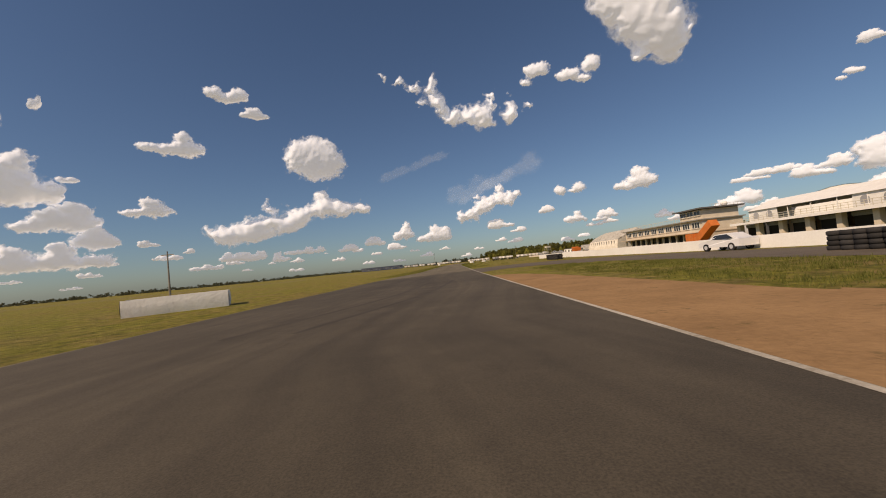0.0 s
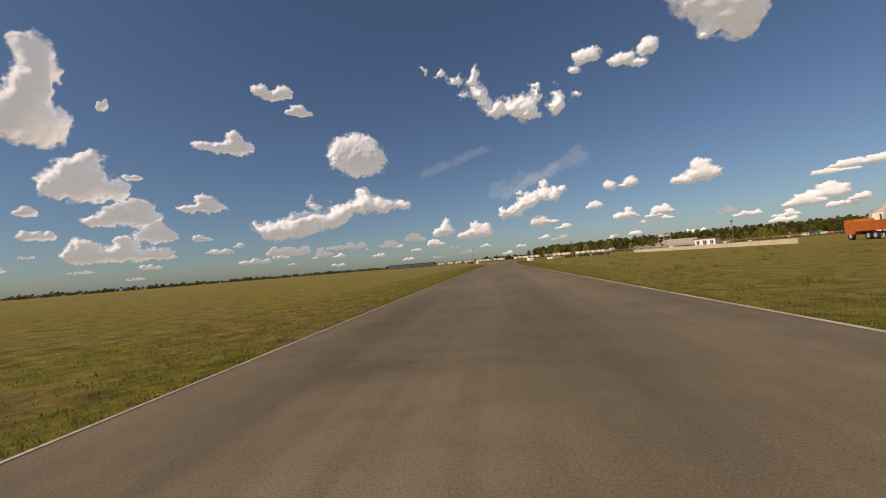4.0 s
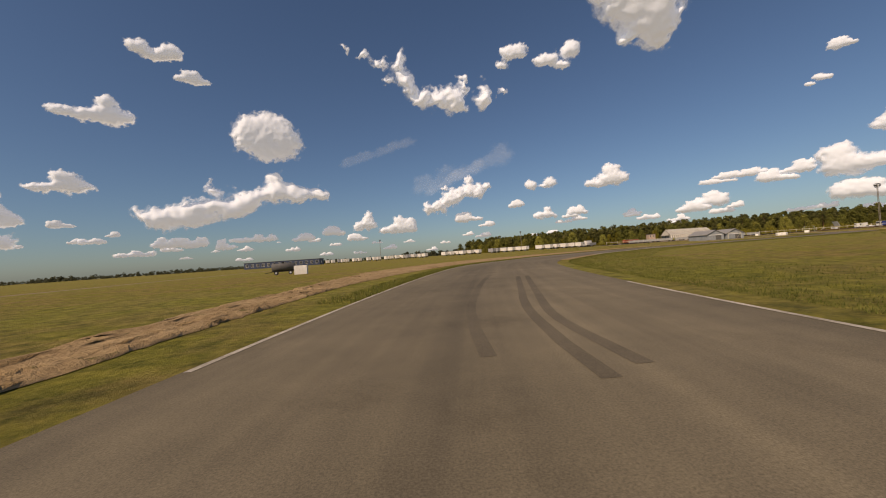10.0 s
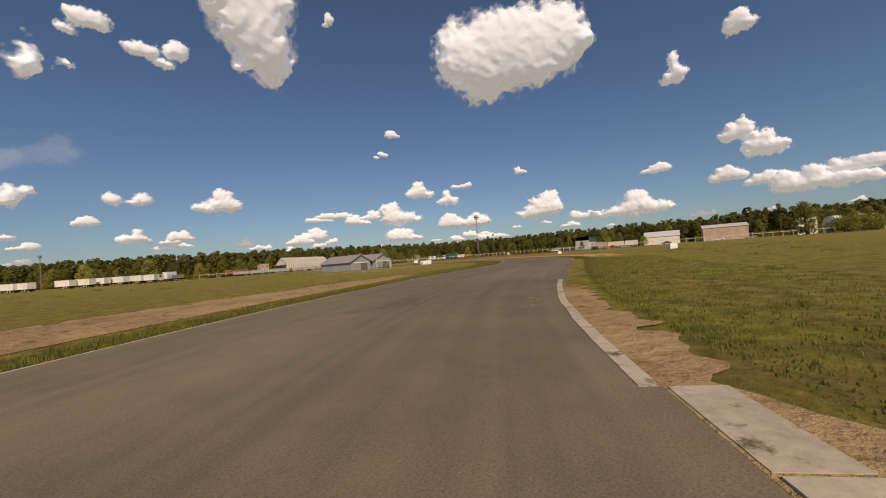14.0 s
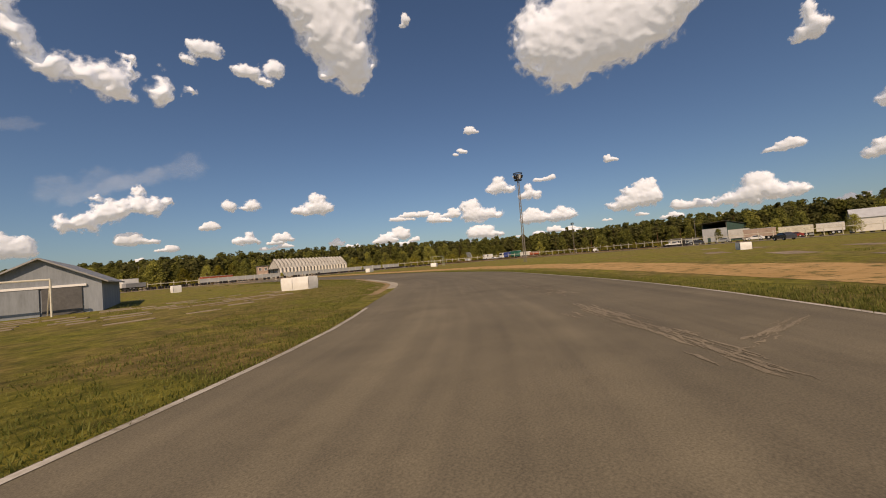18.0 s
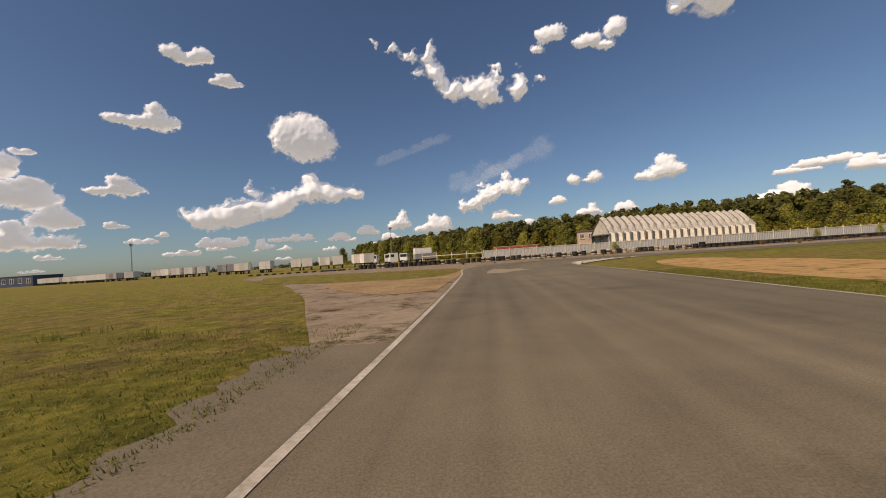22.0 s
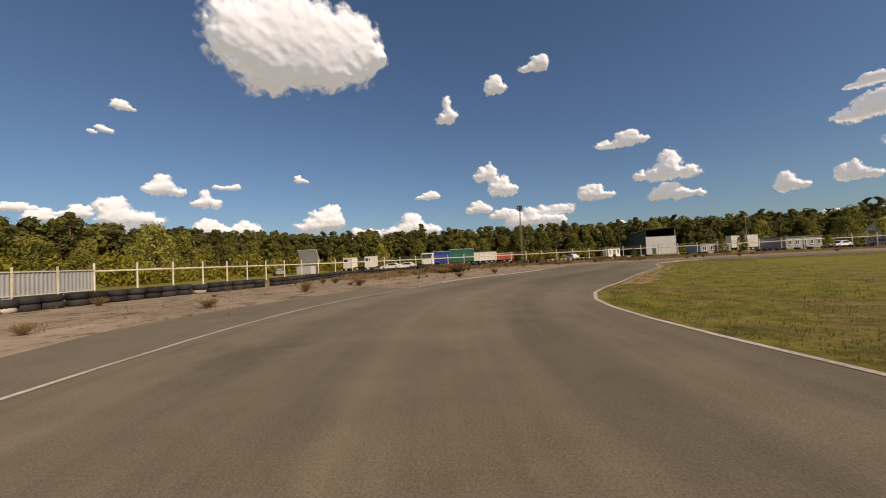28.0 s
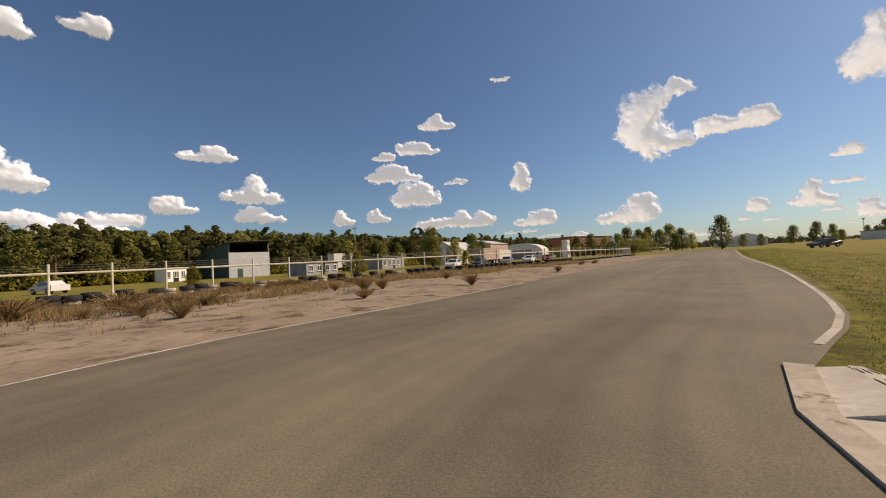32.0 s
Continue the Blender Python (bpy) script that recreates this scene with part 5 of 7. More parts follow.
def arched_shed(loc, rz, w, d, h, label, skin=None):
    top = thing("arched_shed", label, "shed", (*loc, 0), rz)
    prof = [(w / 2 * math.cos(t), h * 0.45 + h * 0.55 * math.sin(t)) for t in np.linspace(0, math.pi, 13)]
    prof = [(w / 2, 0)] + prof + [(-w / 2, 0)]
    n = len(prof)
    g = Geo().add([(x, y, z) for y in np.linspace(0, d, 7) for x, z in prof], [(k * n + j, k * n + j + 1, (k + 1) * n + j + 1, (k + 1) * n + j) for k in range(6) for j in range(n - 1)])
    part("shell", g, skin or GREY_SHEET, top, smooth=True)
    part("front_wall", Geo().add([(x, 0.12, z) for x, z in prof], [tuple(range(n))]), WHITE_WALL, top)
    part("rear_wall", Geo().add([(x, d - 0.12, z) for x, z in prof], [tuple(range(n))]), WHITE_WALL, top)
    part("gate", Geo().box((0, 0.05, h * 0.3), (w * 0.5, 0.06, h * 0.6)), GREY_BOX, top)
    for s in (-0.36, 0.36):
        part("window", Geo().box((s * w, 0.06, h * 0.35), (w * 0.12, 0.05, h * 0.2)), GLASS, top)
    return top


arched_shed((277, 237), 180, 20, 12, 7.3, "white arched workshop behind the rail fence", WHITE_BOX)
arched_shed((98, 108), 150, 16, 40, 9, "dark arched hall far across the field", DARK_ROOF)


def sheet_shed():
    top = thing("open_shed", "green sheet-metal shed with a pale front and dark open gable", "shed", (311.5, 353.3, 0), 0)
    u, w = Vector((0.976, -0.218, 0)), Vector((-0.218, -0.976, 0))
    L, W, hl, hr = 27.0, 9.5, 8.4, 8.8
    hp = 6.0

    def p(a, b, z):
        q = u * a + w * b
        return (q.x, q.y, z)

    def slab(name, pts, mtl, label=""):
        n = len(pts)
        nn = (Vector(pts[1]) - Vector(pts[0])).cross(Vector(pts[2]) - Vector(pts[0])).normalized() * 0.08
        part(name, Geo().add(pts + [tuple(Vector(q) + nn) for q in pts], [tuple(range(n))[::-1], tuple(range(n, 2 * n))] + [(k, (k + 1) % n, n + (k + 1) % n, n + k) for k in range(n)]), mtl, top, label)
    slab("front_panel", [p(0, 0, 0), p(0, W, 0), p(0, W, hp), p(0, 0, hp)], GREY_SHEET, "pale ribbed front sheeting")
    slab("side_wall", [p(0, 0, 0), p(L, 0, 0), p(L, 0, hl * 0.8), p(0, 0, hl)], GREEN_SHEET, "green sheet side wall")
    slab("far_side_wall", [p(0, W, 0), p(L, W, 0), p(L, W, hr * 0.8), p(0, W, hr)], GREEN_SHEET)
    slab("rear_wall", [p(L, 0, 0), p(L, W, 0), p(L, W, hr * 0.8), p(L, 0, hl * 0.8)], GREEN_SHEET)
    slab("roof", [p(-1.6, -0.4, hl + 0.1), p(L + 0.3, -0.4, hl * 0.8 + 0.05), p(L + 0.3, W + 0.6, hr * 0.8 + 0.05), p(-1.6, W + 0.6, hr + 0.2)], DARK_ROOF, "dark sloping roof")
    for k in range(7):
        q = p(-0.06, 0.3 + k * (W - 0.6) / 6, hp / 2)
        part("rib", Geo().box(q, (0.08, 0.1, hp), -12.6), GREY_SHEET, top)
    for b in (0.15, W - 0.15):
        q = p(0.14, b, 4.15)
        part("post", Geo().box(q, (0.2, 0.2, 8.3), -12.6), GALV, top)
    part("door", Geo().box(p(-0.05, 2.4, 1.05), (0.08, 1.3, 2.1), -12.6), GREEN_SHEET, top)
    return top


sheet_shed()


def tilted_board(loc, rz):
    top = thing("tilted_board", "large grey tilted board on steel legs", "board", (*loc, 0), rz)
    part("panel", Geo().box((0, 0, 3.6), (4.6, 0.14, 3.0), 0, -24), GREY_SHEET, top)
    for s in (-1.6, 1.6):
        part("leg", Geo().tube([(s, -0.3, 0), (s, 0.2, 3.4)], 0.07, 6), GALV, top)
        part("brace", Geo().tube([(s, 1.5, 0), (s, 0.3, 3.6)], 0.05, 6), GALV, top)
    part("hut", Geo().box((0, 1.0, 0.8), (3.4, 1.6, 1.6)), GREY_SHEET, top)
    return top


tilted_board((266, 453.5), 70)


def scaffold_tower(loc, w, h, rz, label, cabin=True, paint=None):
    top = thing("scaffold_tower", label, "tower", (*loc, 0), rz)
    paint = paint or RAIL_PAINT
    for sx in (-1, 1):
        for sy in (-1, 1):
            part("leg", Geo().tube([(sx * w / 2, sy * w / 2, 0), (sx * w / 2, sy * w / 2, h)], 0.05, 6), paint, top)
    n = max(2, int(h / 1.6))
    for k in range(1, n + 1):
        z = k * h / n
        for s in (-1, 1):
            part("ledger", Geo().tube([(-w / 2, s * w / 2, z), (w / 2, s * w / 2, z)], 0.035, 5), paint, top)
            part("ledger", Geo().tube([(s * w / 2, -w / 2, z), (s * w / 2, w / 2, z)], 0.035, 5), paint, top)
            part("brace", Geo().tube([(-w / 2, s * w / 2, z - h / n), (w / 2, s * w / 2, z)], 0.028, 5), paint, top)
    if not cabin:
        return top
    part("deck", Geo().box((0, 0, h - 1.0), (w + 0.3, w + 0.3, 0.08)), SHED_BOARD, top)
    part("cabin", Geo().box((0, 0, h - 0.45), (w * 0.9, w * 0.9, 0.9)), paint, top)
    return top


scaffold_tower((58.5, 220), 2.6, 5.4, 15, "pale scaffold watch tower on the meadow")
scaffold_tower((23.9, 226.4), 1.8, 2.3, 10, "small yellow scaffold frame behind a barrier", False)
scaffold_tower((182, 396), 3.2, 2.7, 35, "low pale green scaffold frame behind a barrier", False, LATTICE_GREEN)


# ---- vehicles and boxes ----
def wheel(parent, c, r=0.48, w=0.28):
    g = Geo().tube([(c[0], c[1] - w / 2, c[2]), (c[0], c[1] + w / 2, c[2])], r, 14)
    t = part("wheel", g, RUBBER, parent)
    part("rim", Geo().tube([(c[0], c[1] - w / 2 - 0.01, c[2]), (c[0], c[1] + w / 2 + 0.01, c[2])], r * 0.55, 10), GREY_SHEET, t)


def box_trailer(loc, rz, L, h, body, label, name="box_trailer", w=2.5, group=""):
    top = thing(name, label, "trailer", (*loc, 0), rz, group)
    b = part("body", Geo().box((0, 0, 0.95 + h / 2), (L, w, h)), body, top)
    part("top_rail", Geo().box((0, 0, 0.97 + h), (L + 0.05, w + 0.05, 0.08)), GREY_SHEET, b)
    part("chassis", Geo().box((0, 0, 0.82), (L * 0.96, w * 0.5, 0.24)), DARK, top)
    for s in (-1, 1):
        part("door_leaf", Geo().box((-L / 2 - 0.02, s * w * 0.245, 0.95 + h / 2), (0.05, w * 0.47, h * 0.96)), body, b)
        for x in (-L * 0.3, -L * 0.3 + 1.1):
            wheel(top, (x, s * (w / 2 - 0.2), 0.48))
        part("landing_leg", Geo().box((L * 0.32, s * w * 0.3, 0.42), (0.12, 0.12, 0.84)), DARK, top)
    return top


def truck_cab(loc, rz, col, label):
    top = thing("truck", label, "truck", (*loc, 0), rz)
    g = Geo().prism([(-1.1, -1.2), (1.0, -1.2), (1.1, -1.0), (1.1, 1.0), (1.0, 1.2), (-1.1, 1.2)], 0.7, 3.0)
    part("cab", g, col, top)
    part("windscreen", Geo().box((1.1, 0, 2.35), (0.05, 2.0, 0.85)), GLASS, top)
    for s in (-1, 1):
        part("side_window", Geo().box((0.35, s * 1.2, 2.3), (0.9, 0.04, 0.7)), GLASS, top)
        part("headlight", Geo().box((1.12, s * 0.85, 0.95), (0.05, 0.35, 0.2)), GREY_SHEET, top)
        wheel(top, (0.4, s * 1.0, 0.5), 0.5)
        wheel(top, (-2.4, s * 1.0, 0.5), 0.5)
    part("bumper", Geo().box((1.12, 0, 0.62), (0.2, 2.4, 0.35)), DARK, top)
    part("frame_rail", Geo().box((-1.6, 0, 0.75), (3.4, 0.9, 0.22)), DARK, top)
    return top


def car(loc, rz, paint, label):
    top = thing("car", label, "car", (*loc, 0), rz, "parked cars")
    prof = [(-2.1, 0.32), (2.1, 0.32), (2.15, 0.62), (1.9, 0.80), (1.0, 0.92), (0.4, 1.36), (-0.9, 1.42), (-1.7, 1.0), (-2.1, 0.92)]
    n = len(prof)
    vs = [(x, -0.82 if z < 1.0 else -0.66, z) for x, z in prof] + [(x, 0.82 if z < 1.0 else 0.66, z) for x, z in prof]
    part("body", Geo().add(vs, [tuple(range(n))[::-1], tuple(range(n, 2 * n))] + [(k, (k + 1) % n, n + (k + 1) % n, n + k) for k in range(n)]), paint, top)
    for s in (-1, 1):
        part("side_glass", Geo().add([(0.85, s * 0.80, 0.95), (-1.5, s * 0.80, 0.98), (-0.85, s * 0.70, 1.34), (0.35, s * 0.70, 1.30)], [(0, 1, 2, 3)]), GLASS, top)
        part("headlight", Geo().box((2.08, s * 0.6, 0.66), (0.1, 0.34, 0.14)), GREY_SHEET, top)
        for x in (-1.3, 1.3):
            wheel(top, (x, s * 0.74, 0.32), 0.32, 0.2)
    part("windscreen", Geo().add([(1.02, -0.66, 0.94), (1.02, 0.66, 0.94), (0.44, 0.58, 1.34), (0.44, -0.58, 1.34)], [(0, 1, 2, 3)]), GLASS, top)
    return top


white_car = mat("white_car_paint", (0.75, 0.74, 0.72), None, 0.3, 0, 0.5, 5, 0.08, 0.0, 0.5)
dark_car = mat("dark_car_paint", (0.05, 0.05, 0.06), None, 0.3, 0, 0.5, 5, 0.2, 0.0, 0.5)
silver_car = mat("silver_car_paint", (0.42, 0.42, 0.42), None, 0.3, 0.5, 0.5, 5, 0.1, 0.0, 0.5)
red_car = mat("red_car_paint", (0.30, 0.04, 0.03), None, 0.3, 0, 0.5, 5, 0.2, 0.0, 0.5)
car((23.2, 31.5), 95, white_car, "white rally hatchback parked beside the pit wall")
for x, y, rz, p, lab in ([(252, 353, 100, white_car, "white car parked behind the rail fence"), (250.5, 346, 95, dark_car, "dark car parked behind the rail fence"), (248, 339, 100, silver_car, "silver car parked behind the rail fence"), (246, 331, 92, white_car, "white car parked behind the rail fence"), (244.5, 323, 97, red_car, "red car parked behind the rail fence"), (283, 391, 10, white_car, "white car parked behind the rail fence"), (265, 436.5, 75, white_car, "white van-like car parked behind the rail fence"), (266, 433.5, 75, white_car, "white car parked behind the rail fence"), (264, 459, 30, silver_car, "silver car parked beside the tilted board"), (264, 300, 80, dark_car, "dark car parked behind the far fence"), (200, 324, 30, dark_car, "dark wreck standing in the meadow"), (262, 279, 80, white_car, "white car parked behind the far fence"), (256, 268, 80, silver_car, "silver car parked behind the far fence")]):
    car((x, y), rz, p, lab)

rnd = random.Random(9)
for k in range(54):
    t = k / 53
    x, y = 114 - 235 * t + rnd.gauss(0, 0.6), 478 + 108 * t + rnd.gauss(0, 1.2)
    if k in (6, 13, 20, 21, 33, 41):
        continue
    g = k in (11, 12, 25, 38)
    box_trailer((x, y), 112 + rnd.gauss(0, 4), 6.0, 2.2, GREY_BOX if g else WHITE_BOX, "grey box trailer parked in a row" if g else "white box trailer parked in a row", group="row of box trailers")
box_trailer((262.5, 426), 80, 3.2, 2.2, BLUE, "blue covered truck trailer behind the fence")
box_trailer((263.2, 421.9), 80, 4.8, 2.5, GREEN, "green covered truck trailer behind the fence")
box_trailer((264, 417), 80, 4.6, 1.7, WHITE_BOX, "white low trailer behind the fence")
box_trailer((264.8, 412.9), 80, 3.8, 1.3, RUST_RED, "red steel skip trailer behind the fence")
truck_cab((268, 441), 80, white_car, "white truck cab behind the fence")
truck_cab((271, 446), 70, white_car, "white truck cab beside the tilted board")
for x, y, rz in ((111, 497, -95), (115, 499, -80), (119.5, 501, -100)):
    truck_cab((x, y), rz, white_car, "white truck cab parked in the yard behind the tyres")
truck_cab((262, 428.8), 170, white_car, "white truck cab before a blue trailer")
truck_cab((119, 484), 200, white_car, "white truck cab beside trailers")
box_trailer((127, 488), 20, 6.0, 1.4, GREY_BOX, "low grey flatbed trailer with a load")
box_trailer((126, 491), 20, 4.6, 3.0, WHITE_BOX, "tall white box body beside the fence")
box_trailer((150, 480), 8, 10.5, 1.7, RUST_RED, "long rusty red freight wagon behind the sheet fence", "freight_wagon")
box_trailer((290, 338), 80, 7, 3.4, WHITE_BOX, "white lorry box behind the far fence")
box_trailer((255.5, 330.5), 85, 7.4, 2.4, PINK_PLASTER, "faded pink cabin across the field", "site_cabin")
box_trailer((257, 322.4), 88, 7.4, 2.2, RAIL_PAINT, "cream cabin across the field", "site_cabin")
box_trailer((257.5, 315.3), 85, 5.5, 2.2, WHITE_BOX, "white cabin across the field", "site_cabin")


def tank_trailer():
    top = thing("tank_trailer", "dark tank trailer standing in the meadow", "trailer", (-10.5, 295, 0), 15)
    top.scale = (0.55, 0.55, 0.6)
    part("tank", Geo().tube([(-2.6, 0, 1.7), (-2.4, 0, 1.7), (2.4, 0, 1.7), (2.6, 0, 1.7)], [0.6, 0.85, 0.85, 0.6], 16), DARK_ROOF, top, "dark stained tank", True)
    part("hatch", Geo().tube([(0, 0, 2.5), (0, 0, 2.85)], 0.3, 10), DARK, top)
    part("frame_rail", Geo().box((0, 0, 0.78), (5.4, 0.9, 0.2)), DARK, top)
    for x in (-1.6, 1.6):
        for s in (-1, 1):
            wheel(top, (x, s * 0.8, 0.45), 0.45)
    part("drawbar", Geo().tube([(-2.6, 0, 0.7), (-4.2, 0, 0.5)], 0.06, 6), DARK, top)
    return top


tank_trailer()


def orange_tipper():
    top = thing("orange_truck", "orange tipper truck beside the pit wall", "truck", (47, 138, 0), 80)
    part("tipper_body", Geo().add([(-2.4, -1.2, 1.1), (1.2, -1.2, 1.1), (1.2, 1.2, 1.1), (-2.4, 1.2, 1.1), (-2.8, -1.3, 2.3), (1.3, -1.3, 2.3), (1.3, 1.3, 2.3), (-2.8, 1.3, 2.3)], [(0, 3, 2, 1), (4, 5, 6, 7), (0, 1, 5, 4), (1, 2, 6, 5), (2, 3, 7, 6), (3, 0, 4, 7)]), ORANGE, top)
    part("cab", Geo().box((2.3, 0, 1.7), (1.6, 2.2, 1.9)), ORANGE, top)
    part("windscreen", Geo().box((3.11, 0, 2.1), (0.04, 1.9, 0.7)), GLASS, top)
    part("frame_rail", Geo().box((0, 0, 0.8), (6, 0.9, 0.25)), DARK, top)
    for x in (-1.8, -0.7, 2.2):
        for s in (-1, 1):
            wheel(top, (x, s * 0.95, 0.5), 0.5)
    return top


orange_tipper()


# ---- trees ----
def leaf_cloud(lumps, per, size, rnd, flat=0.8):
    """Small leaf cards spread through lumps (x, y, z, radius)."""
    v, f = [], []
    for cx, cy, cz, r in lumps:
        for _ in range(per):
            d = Vector((rnd.gauss(0, 1), rnd.gauss(0, 1), rnd.gauss(0, 1))).normalized() * r * rnd.uniform(0.55, 1.05)
            p = Vector((cx + d.x, cy + d.y, cz + d.z * flat))
            out = d.normalized() * 0.8 + Vector((rnd.gauss(0, 0.45), rnd.gauss(0, 0.45), 0.45 + rnd.gauss(0, 0.45)))
            a = out.cross(Vector((rnd.gauss(0, 1), rnd.gauss(0, 1), rnd.gauss(0, 1)))).normalized() * size * rnd.uniform(0.5, 1.2)
            b = out.cross(a).normalized() * size * rnd.uniform(0.4, 0.9)
            k = len(v)
            v += [p - a, p + b * 0.8 - a * 0.2, p + a, p - b + a * 0.15]
            f.append((k, k + 1, k + 2, k + 3))
    return v, f


def tree_meshes(kind, seed, h):
    rnd = random.Random(seed)
    g, lumps = Geo(), []
    if kind == "pine":
        top = h * 0.97
        g.tube([(0, 0, -0.2), (rnd.gauss(0, 0.1), rnd.gauss(0, 0.1), h * 0.5), (rnd.gauss(0, 0.25), rnd.gauss(0, 0.25), top)], [0.22, 0.15, 0.04], 7)
        for k in range(13):
            z = h * (0.30 + 0.68 * (k / 12) ** 0.8)
            r = (1.0 - (k / 12) ** 2.2) * h * 0.14 + 0.5
            a = rnd.uniform(0, 6.28)
            x, y = math.cos(a) * r, math.sin(a) * r
            g.tube([(0, 0, z - 0.4), (x * 0.9, y * 0.9, z)], [0.06, 0.02], 4, False)
            lumps.append((x * 0.75, y * 0.75, z, 0.55 + r * 0.42))
        lumps.append((0, 0, top, 0.7))
        cards = leaf_cloud(lumps, 80, 0.36, rnd, 0.5)
        return g, cards
    spread = h * (0.30 if kind == "broad" else 0.36)
    g.tube([(0, 0, -0.2), (rnd.gauss(0, 0.15), rnd.gauss(0, 0.15), h * 0.35), (rnd.gauss(0, 0.3), rnd.gauss(0, 0.3), h * 0.72)], [0.26, 0.18, 0.05], 7)
    for k in range(24):
        t = (k + 0.5) / 24
        z = h * (0.10 + 0.82 * t)
        r = spread * math.sin(math.pi * min(0.95, 0.26 + 0.72 * t)) * rnd.uniform(0.6, 1.0)
        a = k * 2.4 + rnd.uniform(-0.5, 0.5)
        x, y = math.cos(a) * r * 0.8, math.sin(a) * r * 0.8
        g.tube([(0, 0, z * 0.7), (x * 0.6, y * 0.6, z * 0.9), (x, y, z)], [0.09, 0.05, 0.02], 4, False)
        lumps.append((x, y, z, h * 0.125 * rnd.uniform(0.8, 1.35)))
    lumps.append((0, 0, h * 0.86, h * 0.13))
    cards = leaf_cloud(lumps, 85, h * 0.029, rnd)
    return g, cards


TREE_KINDS = {}
for nm, kind, leaf, bark, hs in (("pine_tree", "pine", NEEDLE, PINE_BARK, (15, 16.5, 14)), ("broadleaf_tree", "broad", LEAF, BARK, (11, 12.5, 9.5, 10.5)), ("willow_tree", "willow", LEAF_PALE, BARK, (12.5, 9)), ("yellowing_tree", "broad", LEAF_YELLOW, BARK, (9.5,))):
    for k, h in enumerate(hs):
        trunk, (cv, cf) = tree_meshes(kind, 31 + k + len(nm), h)
        TREE_KINDS.setdefault(nm, []).append((trunk.mesh("trunk", bark), Geo().add(cv, cf).mesh("crown", leaf)))
TREE_LABEL = {"pine_tree": "tall dark green pine at the edge of the wood", "broadleaf_tree": "dense green broadleaf tree at the edge of the wood", "willow_tree": "pale green bushy willow tree", "yellowing_tree": "yellow-green tree turning to autumn colour"}


def tree(kind, x, y, scale, rnd, label=""):
    trunk, crown = rnd.choice(TREE_KINDS[kind])
    top = thing(kind, label or TREE_LABEL[kind], "tree", (x, y, 0), rnd.uniform(0, 360), "trees at the edge of the wood")
    top.scale = (scale * rnd.uniform(0.9, 1.15), scale * rnd.uniform(0.9, 1.15), scale)
    part("trunk", trunk, None, top)
    part("crown", crown, None, top)
    return top


rnd = random.Random(12)
front = spline([(60, 640), (110, 590), (150, 552), (185, 530), (222, 515), (262, 502), (300, 490), (326, 468), (336, 430), (338, 395), (334, 355), (330, 310), (322, 270), (318, 230), (312, 190), (300, 140), (280, 90)], 1.0)
n = 215
edge = resample(front, n)
for k in range(n):
    x, y = edge[k] + np.array([rnd.gauss(0, 2.6), rnd.gauss(0, 2.6)])
    f = k / n
    if f < 0.31:
        kind = rnd.choice(["broadleaf_tree", "broadleaf_tree", "yellowing_tree", "willow_tree", "broadleaf_tree"])
    elif f < 0.58:
        kind = rnd.choice(["broadleaf_tree", "broadleaf_tree", "broadleaf_tree", "pine_tree", "willow_tree"])
    else:
        kind = rnd.choice(["pine_tree", "pine_tree", "pine_tree", "broadleaf_tree", "willow_tree"])
    tree(kind, x, y, rnd.uniform(0.75, 1.1), rnd)
for x, y, s, kind, lab in ((263, 482, 1.3, "willow_tree", "large pale willow standing apart behind the fence"), (270, 488, 0.9, "willow_tree", ""), (240, 494, 0.75, "willow_tree", ""), (232, 498, 0.6, "broadleaf_tree", ""), (250, 490, 0.6, "broadleaf_tree", ""), (222, 500, 0.6, "willow_tree", ""), (178, 512, 0.9, "broadleaf_tree", "dark tree behind the vaulted hangar"), (170, 510, 0.85, "broadleaf_tree", ""), (205, 262, 1.0, "broadleaf_tree", "dense round tree beside the far bend"), (293, 238, 1.35, "broadleaf_tree", ""), (299, 230, 1.1, "broadleaf_tree", ""), (252, 238, 0.95, "broadleaf_tree", ""), (246, 240, 0.9, "broadleaf_tree", ""), (240.5, 240, 0.85, "willow_tree", ""), (236, 238, 0.8, "broadleaf_tree", ""), (268, 332, 0.75, "broadleaf_tree", ""), (265, 327, 0.7, "willow_tree", ""), (263, 321, 0.75, "broadleaf_tree", ""), (263, 315.5, 0.65, "broadleaf_tree", ""), (266.5, 310, 0.6, "willow_tree", ""), (272, 326, 0.8, "broadleaf_tree", ""), (190, 205, 0.6, "broadleaf_tree", ""), (183, 200, 0.5, "broadleaf_tree", ""), (160, 150, 0.8, "broadleaf_tree", ""), (150, 146, 0.9, "broadleaf_tree", ""), (143, 143, 0.9, "broadleaf_tree", ""), (98, 75, 1.0, "broadleaf_tree", "tall tree behind the garages"), (95, 55, 0.95, "broadleaf_tree", "tall tree behind the garages"), (96, 46, 0.8, "broadleaf_tree", ""), (100, 20, 0.9, "broadleaf_tree", ""), (97, 8, 0.85, "broadleaf_tree", ""), (210, 172, 1.1, "broadleaf_tree", ""), (215, 168, 1.2, "willow_tree", ""), (220, 174, 1.1, "broadleaf_tree", ""), (225, 169, 1.3, "broadleaf_tree", ""), (230, 172, 1.2, "broadleaf_tree", ""), (205, 166, 1.0, "willow_tree", ""), (236, 170, 1.2, "broadleaf_tree", ""), (213, 177, 0.9, "broadleaf_tree", ""), (227, 178, 0.9, "willow_tree", ""), (283, 344, 0.5, "broadleaf_tree", ""), (285, 309, 0.6, "broadleaf_tree", "")):
    tree(kind, x, y, s, rnd, lab)

